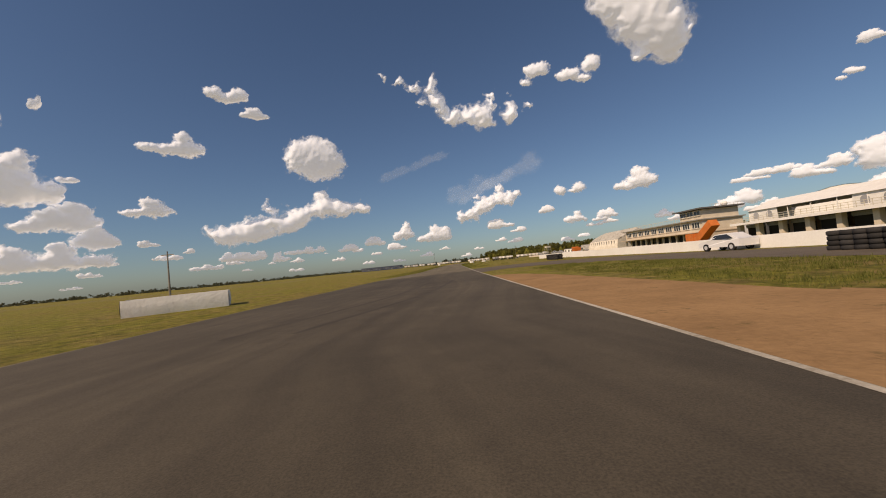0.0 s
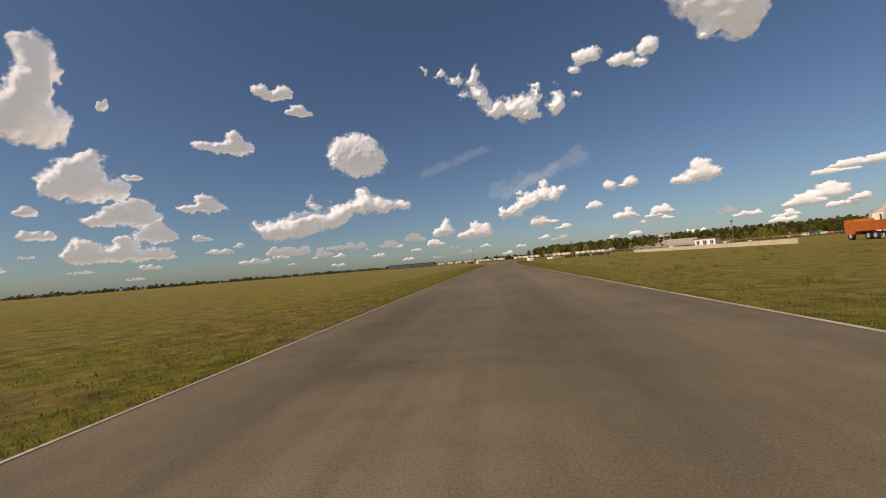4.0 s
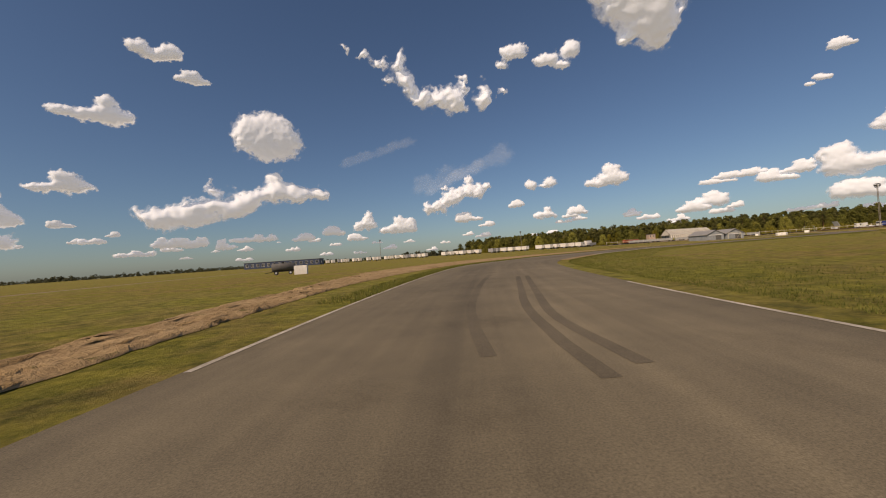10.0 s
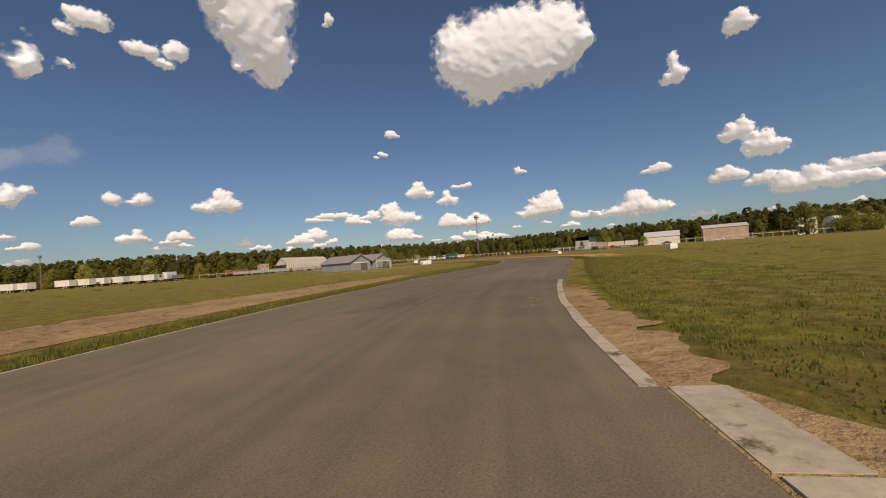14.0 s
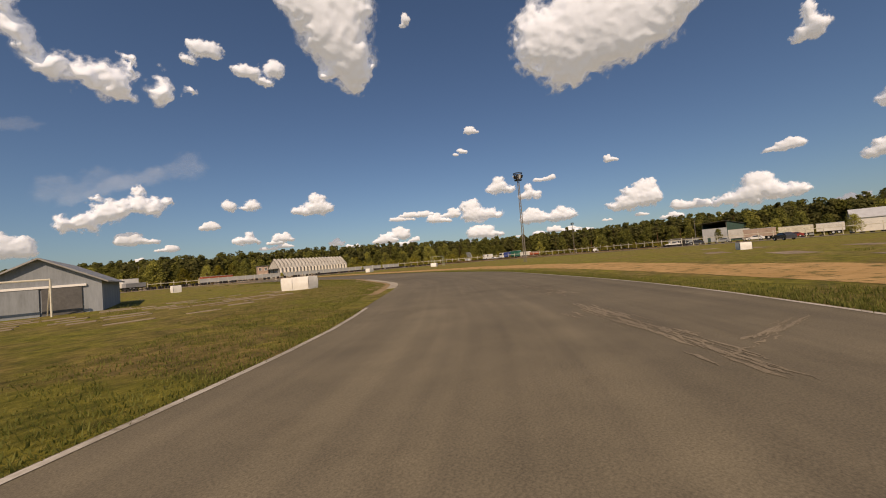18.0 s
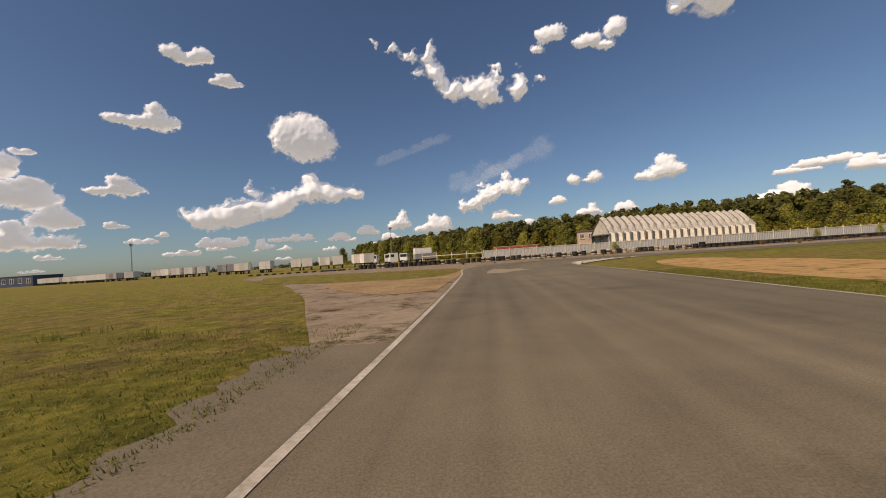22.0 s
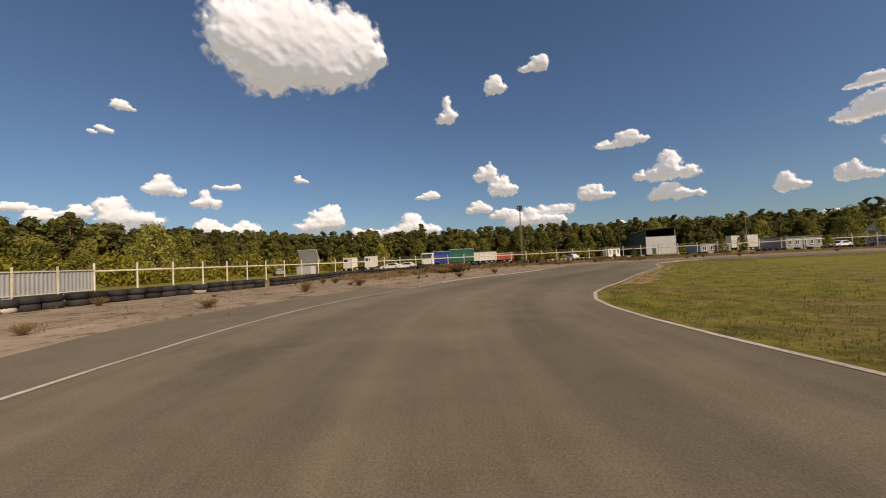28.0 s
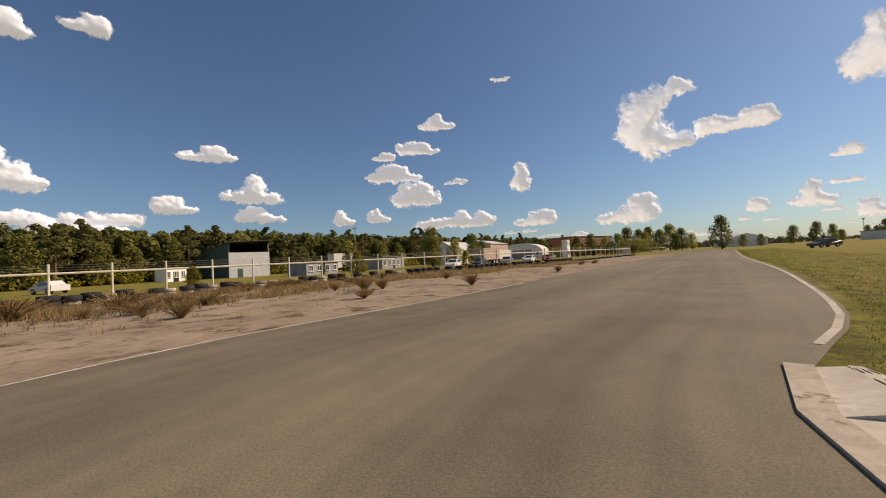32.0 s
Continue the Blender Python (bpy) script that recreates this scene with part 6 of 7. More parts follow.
# the wood behind the first trees
back, back2 = Geo(), Geo()
for depth, count, hgt in ((5, 300, 12.5), (11, 300, 13.8), (20, 280, 15.2), (32, 240, 16.4)):
    line = resample(offset(front, -depth), count)
    for x, y in line:
        h = hgt * rnd.uniform(0.84, 1.06)
        x, y = x + rnd.gauss(0, 2.5), y + rnd.gauss(0, 2.5)
        lumps = [(x + rnd.gauss(0, 0.9), y + rnd.gauss(0, 0.9), h * (0.12 + 0.82 * j / 7), (2.9 - 1.9 * abs(j / 7 - 0.35)) * rnd.uniform(0.7, 1.2)) for j in range(8)]
        v, f = leaf_cloud(lumps, 46, 0.85, rnd, 0.8)
        (back if rnd.random() < 0.45 else back2).add(v, f)
        back.tube([(x, y, 0), (x, y, h * 0.8)], [0.2, 0.06], 4, False)
solid("wood", back, NEEDLE, "deep mixed wood of pines and broadleaf trees", "wood", "stuff")
solid("wood", back2, LEAF, "leafy green broadleaf canopy of the wood", "wood", "stuff")

# undergrowth before the wood
bush = Geo()
for x, y in resample(offset(front, 3.5), 400):
    x, y = x + rnd.gauss(0, 2.6), y + rnd.gauss(0, 2.6)
    r = rnd.uniform(0.8, 2.9)
    v, f = leaf_cloud([(x, y, r * 0.8, r), (x + rnd.gauss(0, r), y + rnd.gauss(0, r), r * 0.6, r * 0.8)], 44, 0.34, rnd)
    bush.add(v, f)
solid("undergrowth", bush, LEAF_YELLOW, "low yellow-green bushes along the wood", "bushes", "stuff")

shrub = Geo()
for x, y in resample(spline([(196, 494), (210, 484), (226, 478), (242, 474), (258, 470), (272, 460), (284, 446)], 1), 95):
    x, y = x + rnd.gauss(0, 2.5), y + rnd.gauss(0, 2.5)
    r = rnd.uniform(0.9, 2.6)
    v, f = leaf_cloud([(x, y, r * 0.8, r), (x + rnd.gauss(0, r), y + rnd.gauss(0, r), r * 0.7, r * 0.8), (x, y, r * 1.5, r * 0.6)], 60, 0.3, rnd)
    shrub.add(v, f)
solid("shrubs", shrub, LEAF_YELLOW, "yellow-green shrubs behind the sheet fence", "bushes", "stuff")

thicket = Geo()
for x, y in resample(spline([(226, 246), (232, 240), (240, 238), (248, 240), (256, 236), (262, 228)], 1), 60):
    x, y = x + rnd.gauss(0, 1.8), y + rnd.gauss(0, 2.2)
    r = rnd.uniform(1.4, 2.6)
    v, f = leaf_cloud([(x, y, r * 0.8, r), (x + rnd.gauss(0, r), y + rnd.gauss(0, r), r * 1.2, r * 0.9), (x, y, r * 1.9, r * 0.75)], 70, 0.32, rnd)
    thicket.add(v, f)
solid("thicket", thicket, LEAF, "dense green thicket at the far bend", "bushes", "stuff")

# far tree lines round the horizon
far = Geo()
for a0, a1, dist, hgt, count in ((95, 172, 900, 6.5, 420), (172, 265, 1100, 8, 420), (62, 95, 800, 9, 260), (265, 300, 700, 10, 180), (300, 342, 600, 11, 200)):
    for k in range(count):
        a = radians(a0 + (a1 - a0) * (k + rnd.random()) / count)
        d = dist * rnd.uniform(0.9, 1.1)
        x, y = 60 + d * math.cos(a), 240 + d * math.sin(a)
        h = hgt * rnd.choice((0.6, 0.7, 0.75, 0.8, 0.85, 1.1)) * rnd.uniform(0.9, 1.1)
        lumps = [(x + rnd.gauss(0, 5), y + rnd.gauss(0, 5), h * (0.15 + 0.7 * j / 4), h * 0.38) for j in range(5)]
        v, f = leaf_cloud(lumps, 14, h * 0.25, rnd)
        far.add(v, f)
solid("far_wood", far, HAZED_LEAF, "hazy line of trees on the horizon", "wood", "stuff")

# ---- grass along the track, weeds on the apron ----
blades = Geo()


def tuft(g, x, y, h, rnd, n=5, wide=1.0):
    for _ in range(n):
        a = rnd.uniform(0, 6.28)
        w = rnd.uniform(0.005, 0.012) * wide
        lx, ly = math.cos(a) * h * rnd.uniform(0.2, 0.7), math.sin(a) * h * rnd.uniform(0.2, 0.7)
        px, py = x + rnd.gauss(0, 0.07), y + rnd.gauss(0, 0.07)
        k = len(g.v)
        g.v += [(px - w * math.sin(a), py + w * math.cos(a), 0), (px + w * math.sin(a), py - w * math.cos(a), 0), (px + lx, py + ly, h * rnd.uniform(0.6, 1.0))]
        g.f.append((k, k + 1, k + 2))


def verge(line, side, near, farther, count, hmin, hmax, rnd):
    pts = resample(line, count)
    off = np.array([side * (near + (farther - near) * rnd.random() ** 1.8) for _ in range(count)])
    t = np.gradient(pts, axis=0)
    t /= np.linalg.norm(t, axis=1, keepdims=True) + 1e-9
    for (x, y), o, (tx, ty) in zip(pts, off, t):
        tuft(blades, x + ty * o, y - tx * o, rnd.uniform(hmin, hmax), rnd)


rnd = random.Random(21)
verge(between(LEFT, (-6.5, 50), (-1, 200)), -1, 0.02, 5, 18000, 0.02, 0.075, rnd)
verge(between(LEFT, (5, 255), (60, 312)), -1, 0.05, 1.3, 7000, 0.05, 0.18, rnd)
verge(between(LEFT, (60, 312), (112, 331)), -1, 0.05, 4, 12000, 0.02, 0.08, rnd)
verge(between(LEFT, (112, 331), (135, 394)), -1, 0.9, 6, 14000, 0.02, 0.065, rnd)
verge(between(RIGHT, (3.4, 64), (12, 247)), 1, 0.05, 4, 14000, 0.02, 0.08, rnd)
verge(between(RIGHT, (12, 247), (88, 309)), 1, 0.9, 7, 20000, 0.02, 0.085, rnd)
verge(between(RIGHT, (88, 309), (116, 323)), 1, 0.1, 2.2, 7000, 0.04, 0.12, rnd)
verge(between(RIGHT, (116, 323), (144, 405)), 1, 0.1, 1.6, 10000, 0.02, 0.08, rnd)
verge(between(RIGHT, (155, 423.6), (208, 300)), 1, 0.3, 7, 18000, 0.02, 0.08, rnd)
for _ in range(420):
    side = rnd.random() < 0.5
    cx, cy = (rnd.uniform(6, 40), rnd.uniform(70, 250)) if side else (rnd.uniform(50, 150), rnd.uniform(285, 320) if rnd.random() < 0.6 else rnd.uniform(345, 400))
    if min(((road[:, 0] + road[:, 2]) / 2 - cx) ** 2 + ((road[:, 1] + road[:, 3]) / 2 - cy) ** 2) < 49:
        continue
    for _ in range(14):
        tuft(blades, cx + rnd.gauss(0, 0.35), cy + rnd.gauss(0, 0.35), rnd.uniform(0.1, 0.3), rnd, 6)
for _ in range(2600):
    pts = rnd.sample(ISLAND, 3)
    u = sorted((rnd.random(), rnd.random()))
    w3 = (u[0], u[1] - u[0], 1 - u[1])
    tuft(blades, sum(p[0] * q for p, q in zip(pts, w3)), sum(p[1] * q for p, q in zip(pts, w3)), rnd.uniform(0.03, 0.12), rnd)
for _ in range(420):
    cx, cy = rnd.uniform(7.4, 14.5), rnd.uniform(3, 36)
    if cx > 15.5 - max(0.0, cy - 24) * 0.32 or (cx - 7.4) < (8 - cy) * 0.2:
        continue
    big = rnd.random() ** 2
    for _ in range(12):
        tuft(blades, cx + rnd.gauss(0, 0.3), cy + rnd.gauss(0, 0.3), rnd.uniform(0.05, 0.12 + 0.16 * big), rnd, 6)
solid("grass", blades, BLADE, "tufts of grass along the edge of the track", "grass", "stuff")


def weed_mesh(seed, h):
    r2 = random.Random(seed)
    g = Geo()
    for _ in range(120):
        a = r2.uniform(0, 6.28)
        lean = r2.uniform(0.1, 0.9)
        x, y = math.cos(a) * lean * h, math.sin(a) * lean * h
        z = h * r2.uniform(0.5, 1.0)
        g.tube([(x * 0.08, y * 0.08, 0), (x * 0.5, y * 0.5, z * 0.6), (x, y, z)], [0.009, 0.007, 0.004], 3, False)
        for j in range(4):
            t = r2.uniform(0.4, 1)
            p = Vector((x * t, y * t, z * t))
            q = Vector((r2.gauss(0, 1), r2.gauss(0, 1), r2.gauss(0, 1))).normalized() * 0.07
            g.tube([p, p + q], [0.006, 0.003], 3, False)
    return g.mesh("stem_tuft", DRY_STEM)


WEEDS = [weed_mesh(k, h) for k, h in enumerate((0.45, 0.6, 0.38, 0.75))]
rnd = random.Random(33)
inner = resample(offset(between(LEFT, (140, 429.5), (226, 360)), -1.6), 400)
outer = resample(spline([(126, 451), (141, 447.6), (158, 446), (176, 446), (203, 446), (217, 439.6), (232, 438), (240, 434.5), (246, 422), (246, 408), (249, 396), (247, 381), (242, 368), (236, 352)], 1), 400)
for k in range(95):
    j = rnd.randrange(400)
    t = rnd.random() ** 0.8
    x, y = inner[j] * (1 - t) + outer[j] * t
    top = thing("dry_weed", "dry brown weed growing from a crack in the apron", "weed", (x, y, 0.008), rnd.uniform(0, 360), "weeds on the apron")
    sc = rnd.uniform(0.4, 1.15)
    top.scale = (sc, sc, sc * rnd.uniform(0.7, 1.0))
    part("stem_tuft", rnd.choice(WEEDS), None, top)
for k in range(46):
    j = rnd.randrange(205, 330)
    t = rnd.uniform(0.45, 0.95)
    x, y = inner[j] * (1 - t) + outer[j] * t
    top = thing("dry_bush", "low brown mound of dry grass on the apron", "weed", (x, y, 0.008), rnd.uniform(0, 360), "weeds on the apron")
    sc = rnd.uniform(1.0, 1.9)
    top.scale = (sc * 1.3, sc * 1.3, sc * 0.6)
    part("stem_tuft", rnd.choice(WEEDS), None, top)
for k in range(44):
    t = rnd.random()
    x, y = 223.8 + 13 * t + rnd.gauss(0, 0.7), 427.0 + 1.6 * t + rnd.gauss(0, 1.0)
    top = thing("dry_bush", "rank brown stand of dry weeds on the apron", "weed", (x, y, 0.008), rnd.uniform(0, 360), "weeds on the apron")
    sc = rnd.uniform(1.0, 1.7)
    top.scale = (sc, sc, sc * rnd.uniform(0.7, 1.1))
    part("stem_tuft", rnd.choice(WEEDS), None, top)
low = Geo()
for k in range(5200):
    j = rnd.randrange(400)
    t = rnd.random() ** 0.7
    x, y = inner[j] * (1 - t) + outer[j] * t
    if noise.noise((x * 0.22, y * 0.22, 0)) < 0.02:
        continue
    tuft(low, x, y, rnd.uniform(0.05, 0.24), rnd, 6)
for k in range(210):
    j = rnd.randrange(190, 400)
    t = rnd.uniform(0.45, 0.97)
    x, y = inner[j] * (1 - t) + outer[j] * t
    size = rnd.uniform(0.25, 1.0)
    for _ in range(int(70 * size)):
        tuft(low, x + rnd.gauss(0, size * 0.8), y + rnd.gauss(0, size * 0.8), rnd.uniform(0.10, 0.28 + 0.3 * size), rnd, 6, 2.2)
solid("dry_grass", low, DRY_STEM, "thin dry grass in the cracks of the apron", "grass", "stuff")
for x, y, s in ((166, 461, 0.22), (196, 453, 0.2), (205, 452, 0.22), (243, 412, 0.18), (251.5, 376, 0.3), (245, 363, 0.26), (254, 391, 0.2)):
    tree("yellowing_tree" if x > 240 else "willow_tree", x, y, s, rnd, "young bushy sapling beside the fence")


# ---- clouds ----
def lattice(p, q, seed):
    """Smooth random values from 0 to 1 on a square lattice of unit cells."""
    i, j = np.floor(p).astype(np.int64), np.floor(q).astype(np.int64)
    fx, fy = p - i, q - j
    fx, fy = fx * fx * fx * (fx * (fx * 6 - 15) + 10), fy * fy * fy * (fy * (fy * 6 - 15) + 10)

    def value(a, b):
        n = (a * 374761393 + b * 668265263 + seed * 974634777) & 0x7FFFFFFF
        n = ((n ^ (n >> 13)) * 1274126177) & 0x7FFFFFFF
        return ((n ^ (n >> 16)) & 0xFFFF) / 65535.0
    top = value(i, j) * (1 - fx) + value(i + 1, j) * fx
    low = value(i, j + 1) * (1 - fx) + value(i + 1, j + 1) * fx
    return top * (1 - fy) + low * fy


def turbulence(p, q, seed, octaves=4, billow=False):
    total, amp, norm = np.zeros_like(p), 1.0, 0.0
    for k in range(octaves):
        co, si = math.cos(0.6 + 1.1 * k) * 2.03 ** k, math.sin(0.6 + 1.1 * k) * 2.03 ** k
        v = lattice(p * co - q * si + 17 * k, p * si + q * co + 31 * k, seed + k) * 2 - 1
        total += amp * (1 - 2 * np.sqrt(v * v + 0.02) if billow else v)
        norm += amp
        amp *= 0.52
    return total / norm


# lobes of the larger shapes: place and half-axes, in half-widths and half-heights of the cloud
SHAPES = {
    "dome": [(0, 0, 0.8, 0.8), (-0.5, -0.25, 0.5, 0.5), (0.45, -0.1, 0.5, 0.65), (0.1, 0.4, 0.6, 0.55), (-0.3, 0.3, 0.45, 0.5), (0.1, -0.55, 0.6, 0.4)],
    "oval": [(0, 0.05, 0.75, 0.8), (-0.6, 0.1, 0.4, 0.65), (0.6, 0.2, 0.42, 0.55), (-0.25, -0.45, 0.35, 0.5), (0.1, 0.5, 0.5, 0.45), (0.85, 0.25, 0.16, 0.25), (0.35, -0.3, 0.5, 0.4)],
    "chain": [(-0.94, 0.9, 0.046, 0.0759), (-0.74, 0.7, 0.0736, 0.101), (-0.57, 0.5, 0.0736, 0.11), (-0.33, 0.35, 0.092, 0.253), (-0.5, 0.02, 0.046, 0.101), (-0.28, -0.05, 0.101, 0.186), (-0.12, -0.36, 0.119, 0.203), (0.1, -0.58, 0.129, 0.219), (0.31, -0.62, 0.119, 0.287), (0.42, -0.2, 0.0644, 0.152), (0.66, -0.45, 0.092, 0.236), (0.92, -0.32, 0.0552, 0.0844)],
    "slab": [(-0.4, 0.6, 0.6, 0.45), (0.3, 0.5, 0.7, 0.5), (0.2, 0.0, 0.7, 0.5), (0.45, -0.4, 0.5, 0.45), (0.55, -0.7, 0.35, 0.3), (-0.1, -0.65, 0.14, 0.16)],
    "rising": [(-0.8, -0.5, 0.176, 0.328), (-0.5, -0.45, 0.208, 0.351), (-0.2, -0.2, 0.208, 0.351), (0.05, 0.1, 0.2, 0.351), (0.35, 0.25, 0.16, 0.328), (0.37, 0.72, 0.072, 0.218), (0.6, 0.22, 0.208, 0.312), (0.88, 0.32, 0.096, 0.195), (-0.3, 0.4, 0.08, 0.125)],
    "pair": [(-0.6, 0, 0.36, 0.8), (0.55, 0.1, 0.42, 0.8), (0.1, -0.3, 0.2, 0.25)],
    "claw": [(-0.3, 0.35, 0.5, 0.55), (-0.5, 0.0, 0.4, 0.5), (0.5, 0.75, 0.45, 0.22), (0.1, 0.6, 0.3, 0.3), (-0.2, -0.4, 0.45, 0.4), (0.4, -0.6, 0.52, 0.3), (0.4, -0.12, 0.2, 0.13)],
    "column": [(0.1, 0.65, 0.45, 0.34), (0.3, 0.25, 0.4, 0.4), (-0.1, -0.1, 0.5, 0.4), (-0.3, -0.5, 0.6, 0.4), (0.3, -0.55, 0.6, 0.4)],
}


def cloud_lobes(shape, w, h, r2):
    if shape in SHAPES:
        return list(SHAPES[shape])
    lobes = []
    n = max(3, int(2.2 * w / h + 1.5))
    peak = {"tower": r2.uniform(0.0, 0.35), "slope": 0.55}.get(shape, r2.uniform(-0.4, 0.4))
    for k in range(n):
        x = -0.85 + 1.7 * (k + r2.uniform(0.2, 0.8)) / n
        if shape == "row":
            t = r2.uniform(0.1, 0.7)
        elif shape == "ragged":
            t = r2.uniform(-0.3, 0.9)
        else:
            t = math.exp(-((x - peak) / (0.34 if shape == "tower" else 0.6)) ** 2)
        ry = 0.3 + 0.32 * max(t, 0.0)
        rx = min(0.6, 1.15 / n + r2.uniform(0.08, 0.16))
        lobes.append((x, -0.55 + 0.3 * t if shape != "ragged" else t - 0.4, rx, ry))
        if t > 0.45:
            lobes.append((x + r2.uniform(-0.12, 0.12), -0.25 + 0.75 * t, rx * 0.75, 0.32))
    return lobes


def cloud(x, y, z, w, h, seed, shape="heap", roll=0.0, veil=False):
    """A cumulus of blended lobes with billowing relief, w wide and h high, that frays out to nothing at its rim."""
    r2 = random.Random(seed)
    c = Vector((x, y, z))
    if z > 1400:
        # the high ones hang nearer, so that their shade falls short of the low ones
        c, w, h = Vector((120, 260, 1)).lerp(c, 0.85), w * 0.85, h * 0.85
    deep = (c - Vector((120, 260, 1))).normalized()
    side = deep.cross(Vector((0, 0, 1))).normalized()
    up = side.cross(deep)
    side, up = side * math.cos(roll) + up * math.sin(roll), up * math.cos(roll) - side * math.sin(roll)
    a, b = w / 2, h / 2
    cell = max(max(w, h) / 150, 6.5 if not veil else 14)
    nu, nv = int(w * 1.35 / cell) + 3, int(h * 1.45 / cell) + 3
    uu, vv = np.meshgrid((np.arange(nu) - (nu - 1) / 2) * cell, (np.arange(nv) - (nv - 1) / 2) * cell)
    uu, vv = uu.ravel(), vv.ravel()
    size = min(a, b)
    f = 1.7 / size
    ox = r2.uniform(0, 500)
    gu = uu + 0.26 * size * turbulence(uu * f + ox, vv * f, seed * 7 + 1, 5)
    gv = vv + 0.26 * size * turbulence(uu * f + ox, vv * f + 60, seed * 7 + 2, 5)
    gu = gu + 0.13 * size * turbulence(uu * f * 4.3 + ox, vv * f * 4.3, seed * 7 + 4, 3)
    gv = gv + 0.13 * size * turbulence(uu * f * 4.3 + ox, vv * f * 4.3 + 60, seed * 7 + 5, 3)
    dense = np.zeros_like(uu)
    for lx, ly, rx, ry in cloud_lobes("row" if veil else shape, w, h, r2):
        q = np.sqrt(((gu / a - lx) / rx) ** 2 + ((gv / b - ly) / ry) ** 2) / 1.12
        dense += np.exp(5.0 * (1 - q) * min(1.0, (rx * a + ry * b) / size) ** 0.5)
    dense = np.log(dense + 0.05) / 5.0
    body = np.clip(dense, 0, 1.1)
    knobs = min(3.6, max(1.8, size / 50))
    billow = turbulence(uu * f * knobs * 0.7 + ox, vv * f * knobs * 0.7, seed * 7 + 3, 4, True)
    dense = dense + 0.12 * billow
    rim = 1 - (1 - np.clip(body / 0.55, 0, 1)) ** 2
    bulge = size * (0.34 * rim + 0.36 * rim * (1 - np.clip(vv / b + 0.1, -1, 1) ** 2) + 0.10 * body + 0.15 / knobs * billow * rim)
    # soft relief: the vapour has no crisp folds
    grid = bulge.reshape(nv, nu)
    for _ in range(4):
        pad = np.pad(grid, 1, mode="edge")
        grid = (grid * 2 + pad[:-2, 1:-1] + pad[2:, 1:-1] + pad[1:-1, :-2] + pad[1:-1, 2:]) / 6
    bulge = grid.ravel()
    if veil:
        dense, bulge = np.minimum(dense * 0.5, 0.25), bulge * 0.02
    keep = (dense > -0.22).reshape(nv, nu)
    cells = keep[:-1, :-1] & keep[1:, :-1] & keep[:-1, 1:] & keep[1:, 1:]
    rows, cols = np.nonzero(cells)
    first = rows * nu + cols
    quads = np.stack([first, first + 1, first + nu + 1, first + nu], 1)
    used, back = np.unique(quads, return_inverse=True)
    faces = [tuple(int(i) for i in q) for q in back.reshape(quads.shape)]
    vs = [c + side * float(uu[i]) + up * float(vv[i]) - deep * float(bulge[i]) for i in used]
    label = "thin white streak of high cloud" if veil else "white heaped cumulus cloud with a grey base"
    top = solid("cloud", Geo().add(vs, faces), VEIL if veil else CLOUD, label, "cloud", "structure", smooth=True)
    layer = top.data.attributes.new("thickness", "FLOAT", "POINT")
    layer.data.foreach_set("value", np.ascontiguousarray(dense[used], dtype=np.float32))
    return top


cloud(-1357, 4075, 1290, 590, 440, 1, "dome")
cloud(-2435, 3428, 1365, 482, 254, 2, "tower")
cloud(-1729, 3020, 1585, 315, 203, 3, "ragged")
cloud(-1720, 3462, 1609, 244, 132, 4, "heap")
cloud(243, 3856, 1701, 1534, 705, 5, "chain")
cloud(949, 3406, 1691, 263, 203, 6, "ragged")
cloud(1380, 3446, 1686, 358, 234, 7, "ragged")
cloud(1416, 2450, 1545, 569, 685, 8, "slab")
cloud(-1633, 4114, 667, 1670, 603, 9, "rising")
cloud(541, 4465, 650, 789, 416, 10, "rising")
cloud(1457, 4259, 701, 347, 133, 11, "pair")
cloud(2063, 3999, 720, 428, 262, 12, "tower")
cloud(-3158, 2307, 1475, 425, 792, 13, "column")
cloud(-3239, 2763, 973, 543, 465, 14, "heap")
cloud(-3113, 3010, 692, 464, 296, 15, "heap")
cloud(-2990, 3180, 534, 321, 250, 16, "heap")
cloud(-3172, 3002, 383, 685, 287, 17, "row")
cloud(-2985, 2679, 1494, 70, 193, 18, "ragged")
cloud(-3032, 3008, 999, 140, 118, 19, "ragged")
cloud(-2708, 3395, 786, 405, 209, 20, "tower")
cloud(-3460, 2525, 664, 128, 95, 21, "heap")
cloud(-2742, 3429, 452, 175, 74, 22, "heap")
cloud(-2507, 3633, 366, 99, 61, 23, "heap")
cloud(-512, 4467, 442, 281, 233, 24, "tower")
cloud(-137, 4513, 378, 382, 208, 25, "heap")
cloud(-835, 4417, 347, 254, 116, 26, "heap")
cloud(-1144, 4340, 295, 213, 108, 27, "heap")
cloud(-1579, 4182, 310, 426, 111, 28, "row")
cloud(-2128, 3898, 290, 440, 129, 29, "row")
cloud(656, 4480, 417, 300, 128, 30, "heap")
cloud(1484, 4290, 408, 237, 183, 31, "tower")
cloud(1806, 4168, 387, 229, 119, 32, "heap")
cloud(1190, 4363, 520, 163, 99, 33, "heap")
cloud(2815, 3562, 360, 293, 159, 34, "heap")
cloud(2982, 3389, 559, 419, 92, 35, "row")
cloud(3245, 3136, 541, 227, 127, 36, "heap")
cloud(-3457, 2588, 489, 208, 113, 37, "row")
cloud(-3085, 3208, 204, 170, 69, 38, "row")
cloud(-2412, 3740, 200, 287, 80, 39, "row")
cloud(-1804, 4076, 251, 163, 134, 40, "heap")
cloud(-589, 4470, 266, 244, 91, 41, "heap")
cloud(3001, 1307, 1645, 1200, 660, 42, "oval")
cloud(3296, 2766, 1387, 166, 98, 43, "heap")
cloud(3258, 2920, 1175, 151, 78, 44, "ragged")
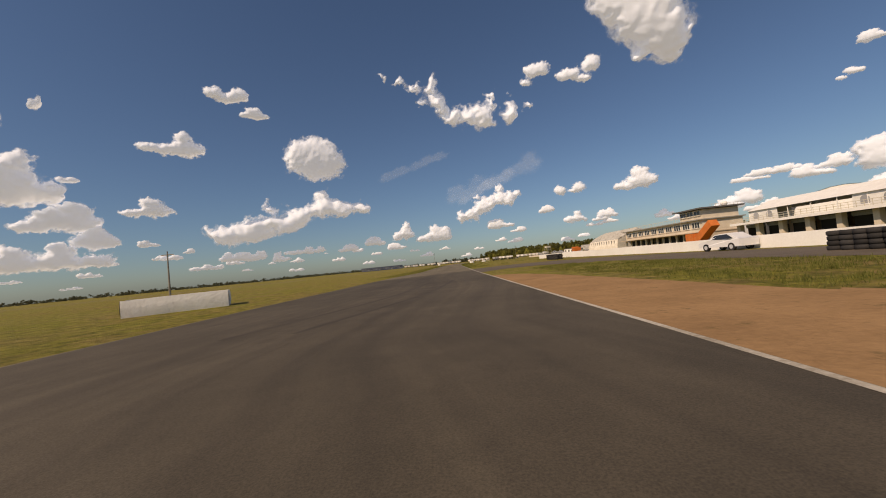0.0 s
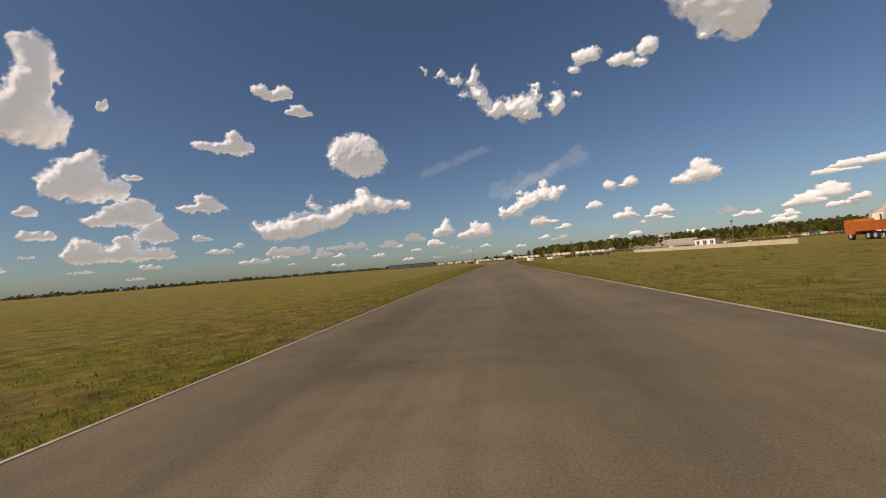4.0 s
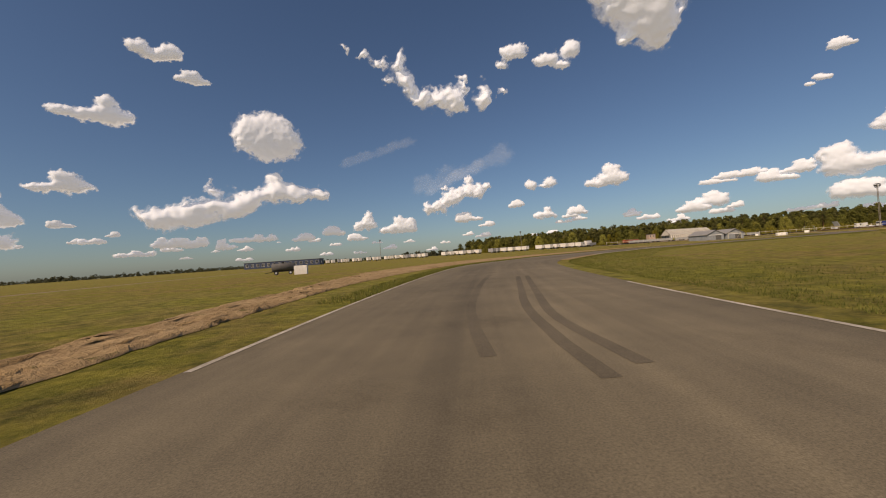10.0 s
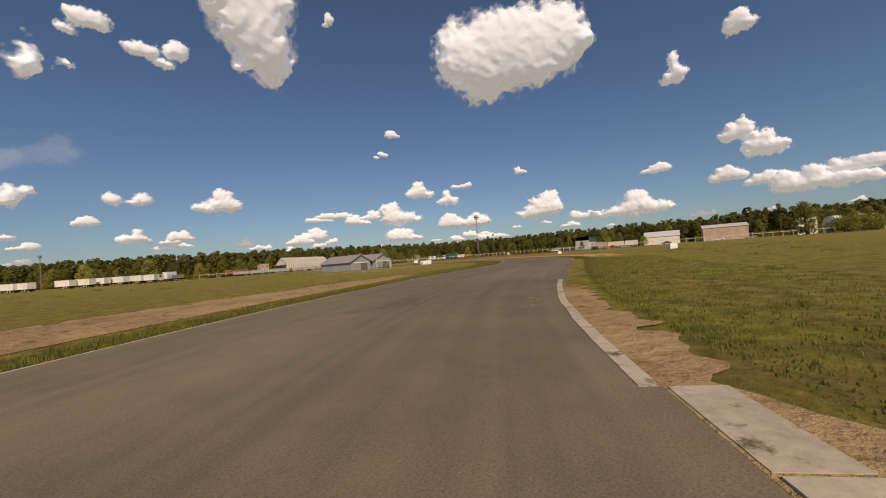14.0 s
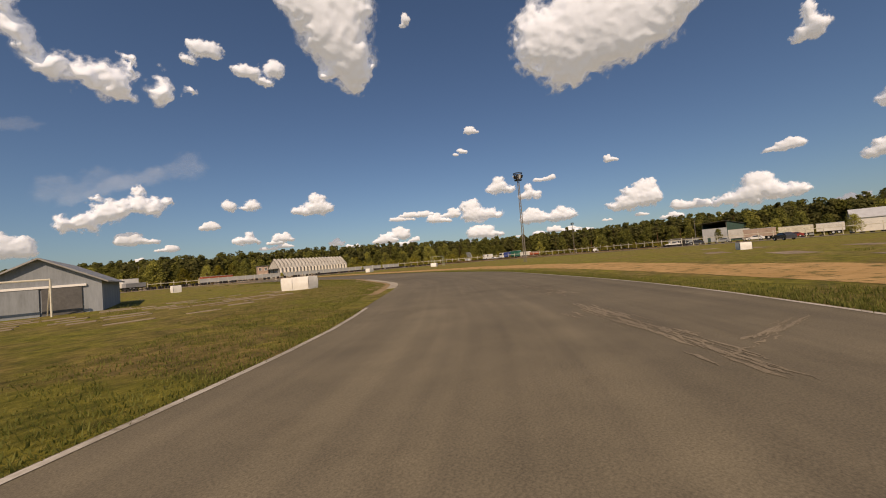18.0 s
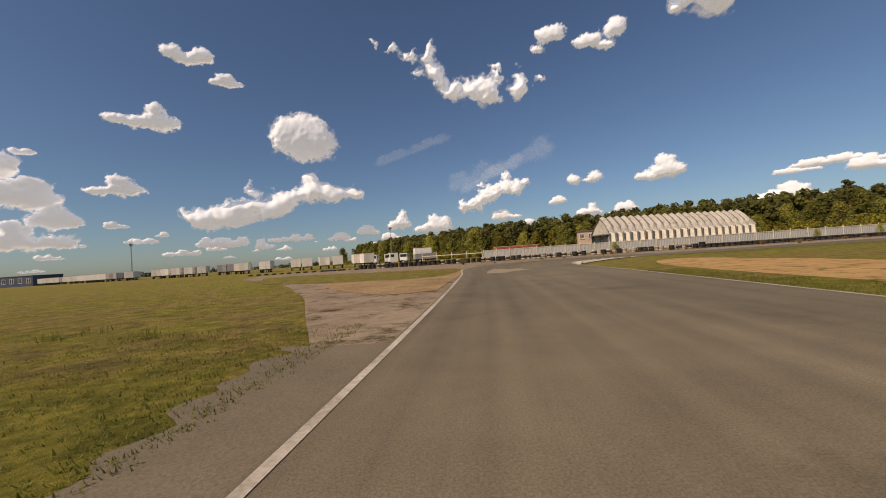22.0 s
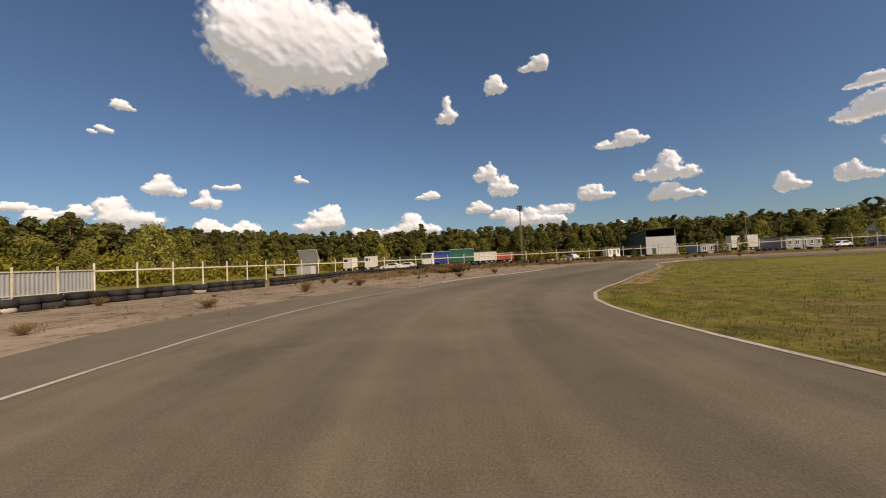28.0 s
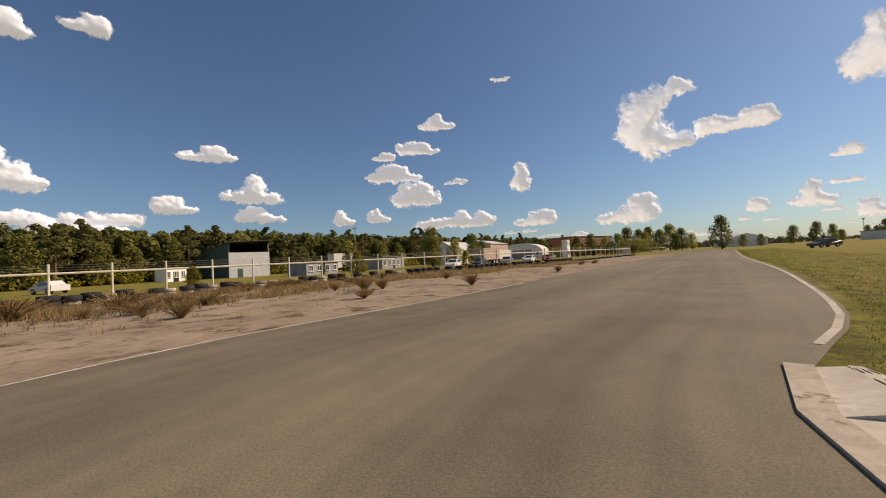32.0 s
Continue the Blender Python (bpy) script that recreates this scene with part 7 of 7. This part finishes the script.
cloud(4107, 1636, 920, 130, 92, 45, "heap")
cloud(1806, 2119, 1617, 80, 101, 46, "ragged")
cloud(3606, 2669, 800, 284, 211, 47, "heap")
cloud(3802, 2416, 701, 198, 214, 48, "heap")
cloud(3483, 2869, 556, 450, 293, 49, "heap")
cloud(3858, 2267, 823, 226, 83, 50, "row")
cloud(3516, 2868, 308, 423, 178, 51, "heap")
cloud(3907, 2297, 439, 575, 217, 52, "row")
cloud(4228, 1503, 524, 513, 316, 53, "slope")
cloud(4406, 551, 442, 655, 314, 54, "tower")
cloud(4353, 1026, 375, 342, 127, 55, "row")
cloud(2865, 3500, 517, 289, 64, 56, "row")
cloud(3165, 3228, 495, 255, 128, 57, "heap")
cloud(2716, 3643, 323, 311, 150, 58, "tower")
cloud(2965, 3443, 281, 120, 70, 59, "heap")
cloud(1442, 4308, 371, 163, 76, 60, "heap")
cloud(1738, 4201, 344, 173, 72, 61, "heap")
cloud(2406, 3864, 251, 202, 69, 62, "row")
cloud(4051, 139, 1570, 211, 312, 63, "tower")
cloud(3475, -262, 1558, 222, 180, 64, "heap")
cloud(3145, -509, 1574, 234, 149, 65, "slope")
cloud(3873, -1493, 1106, 190, 109, 66, "heap")
cloud(4369, 344, 748, 268, 109, 67, "heap")
cloud(4281, -293, 967, 270, 233, 68, "heap")
cloud(4278, -487, 825, 285, 291, 69, "heap")
cloud(4360, -236, 597, 292, 168, 70, "heap")
cloud(4263, -829, 470, 663, 283, 71, "row")
cloud(3801, -1605, 1143, 483, 181, 72, "tower")
cloud(3686, -1959, 845, 525, 354, 73, "tower")
cloud(3675, -2052, 580, 463, 180, 74, "heap")
cloud(4017, -1417, 660, 369, 200, 75, "heap")
cloud(4196, -1028, 523, 427, 165, 76, "row")
cloud(4322, -524, 516, 420, 148, 77, "row")
cloud(2192, -3087, 1513, 434, 195, 78, "tower")
cloud(2389, -3070, 1264, 471, 176, 79, "heap")
cloud(2718, -2875, 1178, 271, 109, 80, "heap")
cloud(2663, -2970, 1009, 574, 230, 81, "heap")
cloud(2490, -3146, 787, 609, 328, 82, "heap")
cloud(2156, -3388, 489, 883, 257, 83, "row")
cloud(2849, -2936, 552, 246, 185, 84, "heap")
cloud(3150, -2677, 541, 233, 190, 85, "heap")
cloud(1429, -3614, 884, 251, 328, 86, "column")
cloud(2089, -3349, 883, 265, 93, 87, "ragged")
cloud(132, -3712, 1211, 633, 687, 88, "claw")
cloud(-496, -3678, 1099, 608, 224, 89, "row")
cloud(-1244, -3363, 1382, 348, 508, 90, "heap")
cloud(-1139, -3613, 690, 176, 102, 91, "heap")
cloud(-924, -3719, 398, 271, 238, 92, "tower")
cloud(-611, -3797, 353, 179, 157, 93, "heap")
cloud(425, -3861, 443, 585, 328, 94, "slope")
cloud(1326, -3716, 436, 450, 209, 95, "heap")
cloud(-1136, -3646, 465, 187, 61, 96, "row")
cloud(-1252, -3625, 246, 191, 186, 97, "heap")
cloud(1267, -2582, 1521, 158, 58, 98, "ragged")
# thin veils
cloud(610, 4440, 990, 1250, 330, 901, roll=0.30, veil=True)
cloud(520, 4440, 880, 800, 170, 903, roll=0.42, veil=True)
cloud(-280, 4420, 1210, 900, 150, 902, roll=0.30, veil=True)

# small clouds low over the horizon
rnd = random.Random(77)
for k in range(150):
    a = radians(k * 360 / 150 + rnd.uniform(-2, 2))
    el = radians(rnd.choice((1.3, 2.0, 2.6, 3.2, 4.0)) + rnd.uniform(-0.3, 0.3))
    wid = rnd.uniform(90, 260) * (0.6 + el * 5)
    cloud(120 + 4600 * math.cos(a), 260 + 4600 * math.sin(a), 4600 * math.tan(el), wid, wid * rnd.uniform(0.24, 0.45), 300 + k, rnd.choice(("heap", "row", "tower", "row")))
